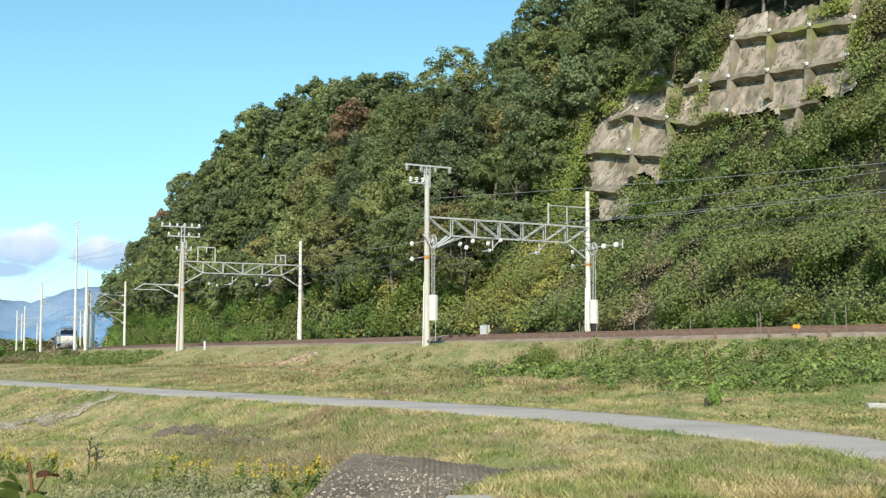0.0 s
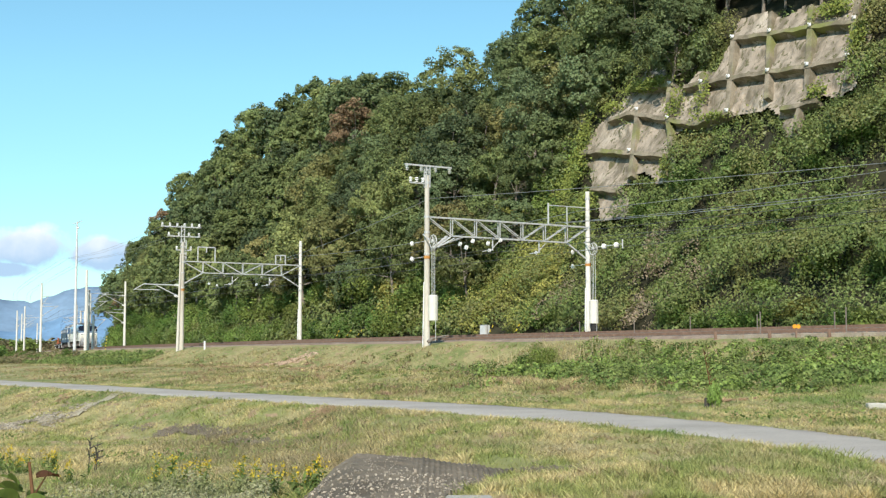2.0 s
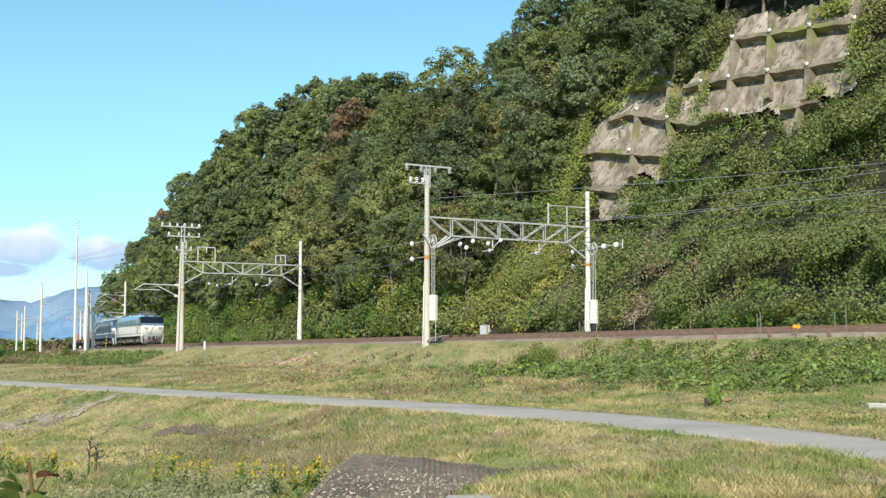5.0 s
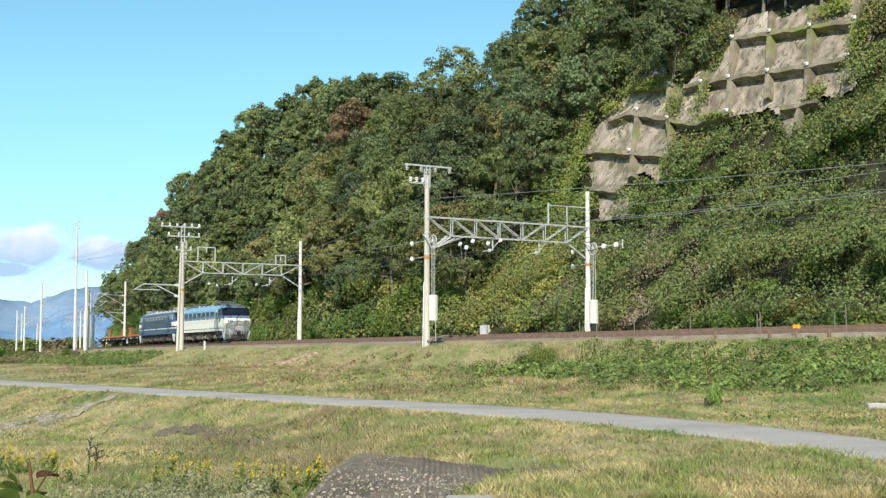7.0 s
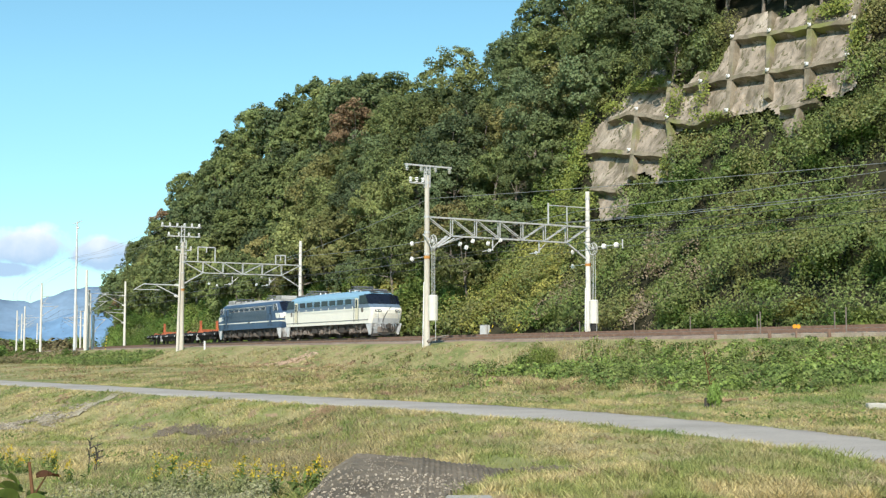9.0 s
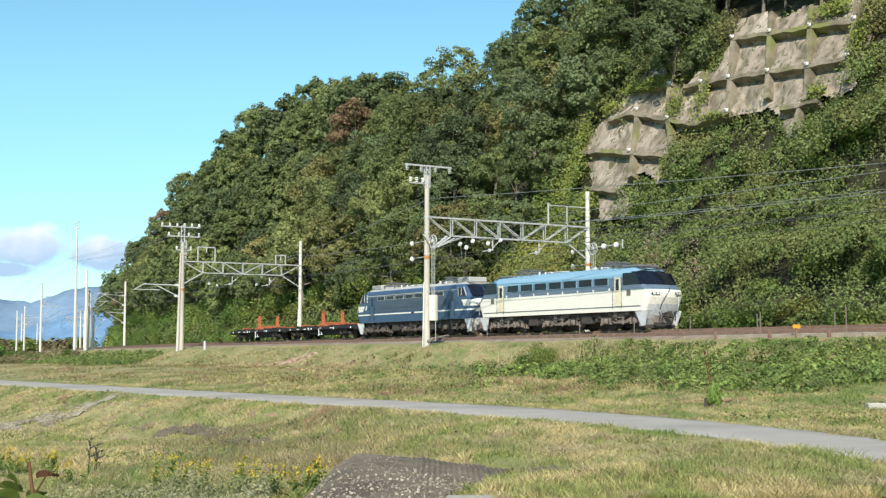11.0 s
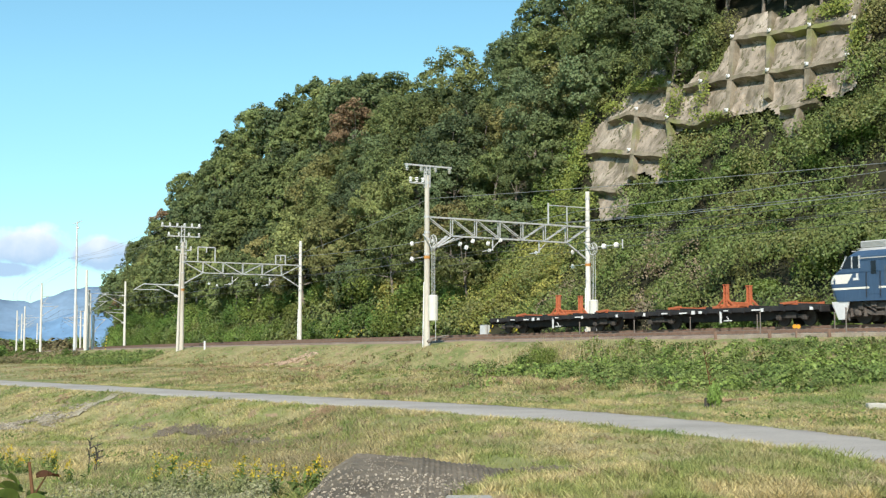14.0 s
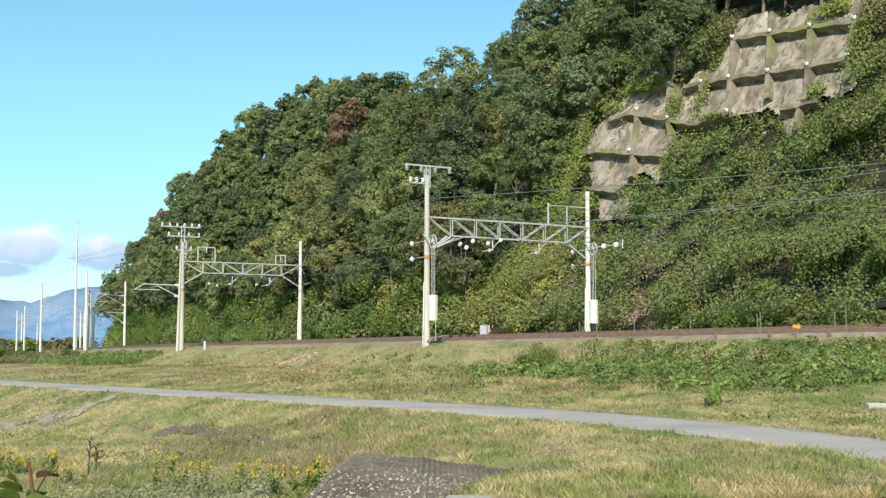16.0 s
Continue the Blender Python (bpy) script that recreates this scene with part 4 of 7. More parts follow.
def portal(s, y0, y1, big):
    p = thing("catenary_portal", Matrix.Translation(tv(s)) @ pose(0, 0, 0, 0, 0, heading(s)),
              "two concrete poles joined by a galvanised lattice beam across both tracks", "catenary portal", "catenary portals")
    concrete_pole(p, y0, -1.6 if big else -1.5, 10.1 if big else 9.3, 0.21 if big else 0.24)
    concrete_pole(p, y1, -0.9, 9.9, 0.2, rust=big, m=M_CONCSUN)
    if not big:                                   # a second, thinner pole stands beside the first
        bm = bmesh.new()
        rod(bm, (0.1, y0 - 0.42, -1.5), (0.1, y0 - 0.2, 8.2), 0.14, 0.1, 12)
        part("stay_pole", bm, M_CONC, p)
    truss(p, y0, y1, 6.25 if big else 6.45, 7.4 if big else 7.5, n=7 if big else 6)
    for y in (0.0, NEAR):
        catenary_hanger(p, y, 6.2)
    if big:
        # tall head with a broad crossarm
        bm = bmesh.new()
        for dx, dy in ((-0.12, -0.14), (0.12, -0.14), (-0.12, 0.14), (0.12, 0.14)):
            angle_bar(bm, (dx, y0 + dy, 9.3), (dx, y0 + dy, 10.65), 0.06)
        for z in (9.4, 9.8, 10.2):
            angle_bar(bm, (-0.12, y0 - 0.14, z), (-0.12, y0 + 0.14, z + 0.35), 0.04)
            angle_bar(bm, (0.12, y0 + 0.14, z), (0.12, y0 - 0.14, z + 0.35), 0.04)
        part("pole_head", bm, M_GALV, p, "galvanised lattice pole head")
        crossarm(p, y0 + 0.1, 10.7, 1.75, 4, up=False)
        crossarm(p, y0 - 0.55, 9.55, 0.75, 4, up=True)
        for y, x, z in ((y0, 0.75, 5.75), (y1, 0.6, 5.85)):
            tension_weight(p, y, x, z, y == y1)
        for sy, k in ((y0, -1), (y1, -1)):
            for z in (5.75, 4.75):
                bm = bmesh.new()
                rod(bm, (0, sy, z + 0.1), (-1.6, sy - 0.35, z), 0.02, seg=6)
                wire = part("stay_rod", bm, M_GALV, p)
                bm = bmesh.new()
                disc(bm, (-1.3, sy - 0.3, z), (1, 0.2, 0.1), 0.17, 1)
                part("insulator", bm, M_PORC, wire)
        bm = bmesh.new()
        rod(bm, (0.4, y1, 5.95), (3.6, y1 + 0.1, 6.0), 0.03, seg=6)
        rod(bm, (3.6, y1 + 0.1, 5.7), (3.6, y1 + 0.1, 6.3), 0.05, seg=6)
        tie = part("tension_rod", bm, M_GALV, p)
        for x in (1.7, 3.0):
            bm = bmesh.new()
            disc(bm, (x, y1 + 0.05, 5.96), (1, 0, 0), 0.19, 2)
            part("insulator", bm, M_PORC, tie)
        # tangle of brackets at the near pole
        bm = bmesh.new()
        for k in range(7):
            a = k * 0.9
            rod(bm, (0.1 * k, y0 + 0.2 + 0.25 * k, 5.2 + 0.13 * k), (0.3 + 0.15 * math.sin(a), y0 + 1.4 + 0.2 * k, 6.1 + 0.1 * math.cos(a)), 0.035, seg=6)
        rod(bm, (0, y0, 5.1), (0, ys_mid(y0, y1, 1), 6.2), 0.06, seg=6)
        part("bracket", bm, M_GALV, p)
        for y, z in ((y0 + 3.4, 6.0), (y0 + 2.4, 5.75), (y0 + 4.6, 5.9), (y0 + 5.6, 6.15), (y0 + 2.9, 5.55)):
            bm = bmesh.new()
            disc(bm, (0.15, y, z), (0, 1, -0.3), 0.15, 2)
            part("insulator", bm, M_PORC, p)
        bm = bmesh.new()
        rod(bm, (0, y0 + 9.7, 7.42), (0, y0 + 9.7, 8.9), 0.06)
        rod(bm, (0, y0 + 9.7, 8.75), (0, y1, 8.75), 0.035)
        rod(bm, (0, y0 + 11.3, 7.5), (0, y0 + 11.3, 8.75), 0.04)
        part("feeder_frame", bm, M_GALV, p)
    else:
        bm = bmesh.new()
        for dy in (-0.16, 0.16):
            angle_bar(bm, (0, y0 + dy, 8.3), (0, y0 + dy, 10.9), 0.07)
        for z in np.arange(8.4, 10.7, 0.45):
            angle_bar(bm, (0, y0 - 0.16, z), (0, y0 + 0.16, z + 0.45), 0.045)
        part("pole_head", bm, M_GALV, p, "galvanised lattice pole head")
        crossarm(p, y0 - 0.2, 10.75, 1.95, 6)
        crossarm(p, y0 + 0.1, 9.85, 1.6, 4)
        crossarm(p, y0 + 0.1, 8.55, 0.75, 2)
        for z in (7.9, 8.2, 8.9, 9.3):                # clamps and small fittings crowd the pole head
            bm = bmesh.new()
            box(bm, (0, y0 + 0.05, z), (0.34, 0.62, 0.09), bevel=0.02)
            rod(bm, (0.15, y0 + 0.28, z - 0.25), (0.15, y0 + 0.28, z + 0.2), 0.06, seg=8)
            part("clamp", bm, M_GALV, p)
        for ya, yb, zt in ((y0 + 1.5, y0 + 3.2, 8.9), (y0 + 9.4, y0 + 10.4, 8.4)):
            bm = bmesh.new()
            for y in (ya, yb):
                rod(bm, (0, y, 7.42), (0, y, zt), 0.06)
            rod(bm, (0, ya, zt), (0, yb, zt), 0.06)
            rod(bm, (0, (ya + yb) / 2, zt), (0, (ya + yb) / 2, zt - 0.5), 0.06)
            part("feeder_frame", bm, M_GALV, p)
        # a bracket arm on the outer side, with its strut and insulators
        bm = bmesh.new()
        rod(bm, (0, y0 - 0.2, 5.2), (-0.9, y0 - 3.4, 5.3), 0.05, seg=6)
        rod(bm, (0, y0 - 0.2, 4.1), (-0.7, y0 - 2.4, 5.25), 0.05, seg=6)
        rod(bm, (-0.9, y0 - 3.4, 5.3), (-1.2, y0 - 4.3, 4.75), 0.04, seg=6)
        rod(bm, (-1.15, y0 - 4.2, 4.8), (-0.5, y0 - 2.0, 4.75), 0.035, seg=6)
        arm = part("bracket_arm", bm, M_GALV, p)
        bm = bmesh.new()
        for z in (5.2, 4.15):
            disc(bm, (-0.05, y0 - 0.35, z), (-0.25, -1, 0.1), 0.14, 4)
        part("insulator", bm, M_PORC, arm)
        for y, z in ((y0 + 2.6, 5.45), (y0 + 3.4, 5.3), (y0 + 7.4, 5.5), (y0 + 8.8, 5.9)):
            bm = bmesh.new()
            disc(bm, (0, y, z), (0, 1, -0.3), 0.14, 2)
            part("insulator", bm, M_PORC, p)
    return p


def ys_mid(a, b, i):
    return a + (b - a) * i / 9


def cantilever_pole(x, y, z0, z1, turn, arms, r=0.17):
    """A single catenary pole with bracket arms; arms of (height, reach)."""
    p = thing("catenary_pole", Matrix.Translation((x, y, 0)) @ pose(0, 0, 0, 0, 0, turn), "single pale concrete catenary pole with bracket arms beside the tracks", "catenary pole", "catenary poles down the line")
    bm = bmesh.new()
    rod(bm, (0, 0, z0), (0, 0, z1), r, r * 0.72, 14)
    part("pole", bm, M_CONCSUN, p)
    for z, reach in arms:
        bm = bmesh.new()
        rod(bm, (0, 0, z), (0, reach, z + 0.15), 0.04, seg=6)
        rod(bm, (0, 0, z - 1.5), (0, reach * 0.9, z + 0.1), 0.04, seg=6)
        rod(bm, (0, 0, z + 0.5), (0, reach * 0.55, z + 0.5), 0.03, seg=6)
        arm = part("bracket_arm", bm, M_GALV, p)
        bm = bmesh.new()
        for zz in (z, z - 1.45):
            disc(bm, (0, reach * 0.06, zz + 0.02), (0, reach, 0.1), 0.12, 3)
        part("insulator", bm, M_PORC, arm)
    return p


def place_supports():
    portal(-22.0, -8.0, 5.1, True)
    portal(-68.6, -7.85, 4.15, False)
    for s, l, z1, z0, arms in ((-143.2, 3.0, 9.7, -0.9, ((7.6, -3.4), (5.0, -3.0))), (-116.0, -6.9, 9.5, -1.3, ((6.5, 2.8),)), (-165.0, -6.9, 10.4, -1.3, ((6.6, 2.8), (8.2, 1.2))),
                               (-187.0, 3.0, 9.8, -0.8, ((6.6, -2.8),)), (-228.0, 3.0, 9.4, -0.8, ((6.6, -2.8),)), (-262.0, 3.4, 9.5, -0.8, ((6.6, -2.8),)),
                               (-238.0, -8.9, 8.4, -1.3, ((6.6, 2.8),)), (-276.0, -9.2, 9.0, -1.3, ((6.6, 2.8),)), (-228.0, -7.3, 9.0, -1.3, ((6.6, 2.8),)), (-300.0, -6.9, 7.4, -1.3, ((6.0, 2.0),)),
                               (-210.0, 3.0, 7.6, -0.8, ((6.2, -2.8),)), (-199.0, 3.0, 7.2, -0.8, ((5.8, -2.8),)),
                               (-118.0, -5.6, 3.9, -0.5, ((3.2, 1.6),)), (-117.0, -6.4, 7.0, -0.8, ((5.5, 2.4),)), (34.0, 5.0, 9.9, -1.0, ((6.6, -3.0),)), (34.0, -8.0, 9.9, -1.5, ((6.6, 3.0),))):
        q = tv(s, l)
        cantilever_pole(q.x, q.y, RAIL + z0, RAIL + z1, heading(s), [(RAIL + a, b) for a, b in arms], 0.2)
    # a slender steel mast with a small aerial
    q = tv(-111.5, -9.0)
    m = thing("radio_mast", Matrix.Translation((q.x, q.y, 0)), "tall slender silver mast with a small aerial on top", "mast")
    bm = bmesh.new()
    rod(bm, (0, 0, 1.0), (0, 0, 10), 0.2, 0.16, 14)
    rod(bm, (0, 0, 10), (0, 0, RAIL + 15.2), 0.16, 0.09, 14)
    part("shaft", bm, M_SILVER, m)
    bm = bmesh.new()
    rod(bm, (-0.55, 0, RAIL + 14.9), (0.6, 0.1, RAIL + 15.2), 0.035, seg=6)
    rod(bm, (0.1, -0.3, RAIL + 15.0), (0.5, 0.3, RAIL + 15.4), 0.03, seg=6)
    rod(bm, (0, 0, RAIL + 14.4), (0.25, 0, RAIL + 14.4), 0.1, seg=8)
    part("aerial", bm, M_GALV, m)


def wire(name, sl, sag, r, m, label, top=None):
    """A wire hung from point to point; sl: supports (s, l, z)."""
    cu = bpy.data.curves.new(name, "CURVE")
    cu.dimensions, cu.bevel_depth, cu.bevel_resolution = "3D", r, 1
    pts = []
    for (s0, l0, z0), (s1, l1, z1) in zip(sl, sl[1:]):
        for t in np.linspace(0, 1, 14, endpoint=False):
            pts.append(tv(s0 + (s1 - s0) * t, l0 + (l1 - l0) * t, z0 + (z1 - z0) * t - sag * 4 * t * (1 - t)))
    pts.append(tv(*sl[-1]))
    sp = cu.splines.new("POLY")
    sp.points.add(len(pts) - 1)
    for q, p in zip(sp.points, pts):
        q.co = (*p, 1)
    cu.materials.append(m)
    return tagged(new(name, cu), label, "wire", "overhead wires")


def string_wires():
    sup = (-300, -260, -214, -166, -116, -68.6, -22, 34, 88, 140)
    for c in (0.0, NEAR):
        st = lambda k: 0.18 if k % 2 else -0.18
        wire("contact_wire", [(s, c + st(i), 5.15) for i, s in enumerate(sup)], 0.04, 0.014, M_WIRE, "dark taut contact wire over the track")
        wire("messenger_wire", [(s, c, 6.15) for s in sup], 0.45, 0.016, M_WIRE, "sagging messenger wire above the contact wire")
        cu = bpy.data.curves.new("dropper", "CURVE")
        cu.dimensions, cu.bevel_depth = "3D", 0.008
        for a, b in zip(sup[2:-1], sup[3:]):
            for t in np.linspace(0.08, 0.92, 9):
                s = a + (b - a) * t
                sp = cu.splines.new("POLY")
                sp.points.add(1)
                sp.points[0].co = (*tv(s, c, 6.15 - 0.45 * 4 * t * (1 - t)), 1)
                sp.points[1].co = (*tv(s, c, 5.12), 1)
        cu.materials.append(M_WIRE)
        tagged(new("dropper_wires", cu), "thin droppers between messenger and contact wire", "wire", "overhead wires", "stuff")
    wire("feeder_wire", [(-300, 4.6, 8.6), (-214, 4.6, 8.6), (-116, 4.6, 8.6), (-68.6, 4.15, 8.4), (-22, 4.6, 8.55), (34, 5, 9.2), (88, 5, 9.2), (140, 5, 9)], 0.5, 0.02, M_WIREL, "grey feeder wire along the hillside poles")
    wire("feeder_wire", [(-22, 3.0, 7.6), (34, 4.0, 7.6), (88, 4, 7.6), (140, 4, 7.6)], 0.6, 0.022, M_WIREL, "grey feeder wire along the hillside poles")
    wire("feeder_wire", [(-116, 4.2, 7.9), (-68.6, 2.4, 8.1), (-22, -7.8, 8.6), (34, 3.2, 7.55), (88, 4, 7.6)], 0.4, 0.018, M_WIREL, "grey wire crossing over both tracks")
    wire("feeder_wire", [(-22, 1.8, 7.5), (34, 1.5, 7.3), (88, 2, 7.3)], 0.5, 0.018, M_WIREL, "grey feeder wire over the tracks")
    for k, l in enumerate((-9.6, -8.9, -7.0, -6.3)):
        wire("signal_wire", [(-300, l, 10.9), (-214, l, 10.9), (-116, l - 0.3, 10.9), (-68.6, l + 0.1, 10.95)], 0.7, 0.012, M_WIREL, "thin wire on the pole heads")


# ---- hillside plants ----
def hill_points(s, h_above, out, rng):
    """Points over the slope at s and height h, out metres off its surface."""
    l = FOOT + np.where(h_above < 9, h_above, 9 + (h_above - 9) / 2.2)
    l2 = FOOT + h_above / 1.15
    k = sstep(-50, -43, s)
    l = l2 + (l - l2) * k
    x, y, z = track(s, l - out * 0.72, h_above + out * 0.69)
    zg = land(x, y)
    return np.stack([x, y, np.maximum(z, zg + 0.05)], 1)


def make_vines():
    rng = np.random.default_rng(21)

    def cover(name, s0, s1, h0, h1, n, leaves, size, m, label, keep, r0=0.4, r1=1.3, flat=0.75, hang=1.0, bulge=0.0, base=0.05):
        """n mounds of creepers over the slope, about so many leaves on each square metre of mound."""
        s, h = rng.uniform(s0, s1, n), rng.uniform(h0, h1, n)
        k = keep(s, h)
        s, h = s[k], h[k]
        r = r0 + (r1 - r0) * rng.uniform(0, 1, len(s)) ** 2
        own = np.repeat(np.arange(len(s)), np.maximum(6, (leaves * r * r * 4).astype(int)))
        d = dome_dirs(len(own), rng)
        q = r[own] * (0.78 + 0.32 * rng.uniform(0, 1, len(own)))
        q *= 1 + 0.22 * np.sin(d[:, 0] * 7 + own) * np.sin(d[:, 1] * 8 + own * 2)
        band = h[own] / 4.2 + 0.55 * wob(s[own], h[own] * 0.3, 1.9, 7) + 0.1 * np.sin(s[own] * 1.7)
        drape = bulge * (1 - (band - np.floor(band))) ** 1.5
        p = hill_points(s[own] + d[:, 0] * q, np.maximum(h[own] + d[:, 1] * q * hang, 0.05), base + drape + np.maximum(d[:, 2], 0) * q * flat, rng)
        hs = np.interp(s[own], _s, _h)
        side, face = np.stack([np.cos(hs), np.sin(hs), 0 * hs], 1), np.stack([np.sin(hs) * 0.75, -np.cos(hs) * 0.75, 0.65 + 0 * hs], 1)
        up = np.stack([-np.sin(hs) * 0.6, np.cos(hs) * 0.6, 0.75 + 0 * hs], 1)
        nr = side * d[:, :1] + up * d[:, 1:2] + face * (d[:, 2:] + 0.35)
        v, f = leaf_tris(p, nr, size, rng, jitter=0.4)
        tagged(new(name, mesh_of(name, v, f, m)), label, "vines", kind="stuff")
    dry = [(-20.5, 1.0, 2.2, 1.4), (-22.8, 3.4, 1.9, 1.7), (-25.6, 6.2, 1.4, 1.6), (-19.8, 4.6, 0.8, 1.3), (-33.2, 3.0, 1.2, 1.7), (-17.5, 3.4, 0.7, 1.0)]
    # hollows: creepers thinned, baring soil whose dark colour stands in for shade
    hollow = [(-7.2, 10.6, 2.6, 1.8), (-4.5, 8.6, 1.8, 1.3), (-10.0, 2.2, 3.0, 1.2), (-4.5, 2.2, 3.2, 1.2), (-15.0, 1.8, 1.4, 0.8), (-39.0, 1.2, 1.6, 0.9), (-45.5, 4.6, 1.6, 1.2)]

    def inside(s, h, spots):
        k = np.zeros(s.shape, bool)
        for a, b, ra, rb in spots:
            k |= ((s - a) / ra) ** 2 + ((h - b) / rb) ** 2 < 1 + 0.5 * wob(s, h, 0.6, 2)
        return k
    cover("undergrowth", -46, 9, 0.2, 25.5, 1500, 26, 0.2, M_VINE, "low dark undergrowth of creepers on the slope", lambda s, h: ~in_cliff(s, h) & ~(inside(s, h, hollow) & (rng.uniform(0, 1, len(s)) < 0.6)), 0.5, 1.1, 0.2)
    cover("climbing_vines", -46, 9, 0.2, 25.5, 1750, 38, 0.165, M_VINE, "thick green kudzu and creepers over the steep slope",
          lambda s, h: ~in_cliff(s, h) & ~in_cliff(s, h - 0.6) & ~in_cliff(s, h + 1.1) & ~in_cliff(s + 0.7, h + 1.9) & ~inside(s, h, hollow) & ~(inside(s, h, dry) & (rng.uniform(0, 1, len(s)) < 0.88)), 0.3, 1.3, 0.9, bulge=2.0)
    cover("bright_vines", -46, 9, 0.5, 18, 520, 34, 0.17, M_LVINE, "light green young creepers over the slope",
          lambda s, h: ~in_cliff(s, h) & ~in_cliff(s, h + 1.5) & ~inside(s, h, hollow) & ~inside(s, h, dry), 0.3, 0.8, 1.0, bulge=2.1)
    cover("overhanging_vines", -14.5, 4, 3.0, 4.8, 130, 38, 0.165, M_VINE, "thick green creepers hanging over a dark hollow", lambda s, h: h > 3.5 + 0.8 * wob(s, h * 0, 0.8, 2), 0.4, 1.0, 0.9, base=2.3)
    cover("overhanging_vines", -10.5, -1, 11.6, 13.6, 70, 38, 0.165, M_VINE, "thick green creepers hanging over a dark hollow", lambda s, h: h > 12 + 0.7 * wob(s, h * 0, 0.8, 4), 0.4, 1.0, 0.9, base=2.4)
    cover("dry_vines", -48, -14, 0.2, 12, 1300, 40, 0.14, M_DEADVINE, "withered brown creepers hanging on the slope", lambda s, h: inside(s, h, dry), 0.3, 0.8, 1.0, bulge=0.8)
    cover("creeping_edge", -46, -9, 9, 27.5, 900, 26, 0.17, M_VINE, "creepers spilling over the edge of the concrete face",
          lambda s, h: in_cliff(s, h) & ((wob(s, h, 0.9, 6) > 0.72) | (~in_cliff(s, h - 0.8) & (rng.uniform(0, 1, len(s)) < 0.6))), 0.2, 0.5, 2.4)
    cover("edge_vines", -45, -10, 8, 27, 3000, 40, 0.165, M_VINE, "creepers crowding the foot of the concrete face",
          lambda s, h: ~in_cliff(s, h) & (in_cliff(s, h + 0.9) | in_cliff(s - 0.8, h + 0.3)), 0.28, 0.52, 1.0, base=0.12)
    cover("yellow_vines", -48, -34.5, 0.6, 8.0, 420, 36, 0.17, M_YVINE, "yellowing creepers on the lower slope", lambda s, h: (wob(s, h, 1.3, 8) > -0.25) & ~inside(s, h, hollow), 0.4, 1.1, 1.5, base=0.5)
    cover("foot_vines", -205, -44, 0.1, 8.5, 1250, 15, 0.26, M_VINE, "green creepers over the foot of the wooded slope", lambda s, h: h < 4.6 + 3.2 * wob(s, h * 0 + 1, 3.0, 5), 0.6, 1.6, 1.2, 1.3)


def make_bush_mesh(rng, r, leaves, leaf, m):
    P, N = [], []
    for i in range(9):
        a, q = i * 2.4, math.sqrt((i + 0.5) / 9) * r * 0.75
        c = np.array([math.cos(a) * q, math.sin(a) * q, r * (0.55 + 0.3 * rng.uniform(-1, 1) + 0.25 * (1 - q / r))])
        n = leaves // 9
        d = rng.normal(0, 1, (n, 3))
        d /= np.linalg.norm(d, axis=1)[:, None]
        rad = r * rng.uniform(0.38, 0.55) * (0.6 + 0.5 * rng.uniform(0, 1, n) ** 0.5) * (1 + 0.25 * np.sin(d[:, 0] * 8) * np.sin(d[:, 2] * 7))
        p = c + d * rad[:, None]
        p[:, 2] = np.abs(p[:, 2])
        P.append(p), N.append(d + np.array([0, 0, 0.3]))
    v, f = leaf_tris(np.vstack(P), np.vstack(N), leaf, rng, jitter=0.45)
    bm = bmesh.new()
    for i in range(5):
        a = i * 1.3
        rod(bm, (0, 0, -0.2), (math.cos(a) * r * 0.5, math.sin(a) * r * 0.5, r * 0.8), 0.04, 0.015, 5)
    sm = bpy.data.meshes.new("stem")
    bm.to_mesh(sm), bm.free()
    sm.materials.append(M_BARK)
    return sm, mesh_of("foliage", v, f, m)


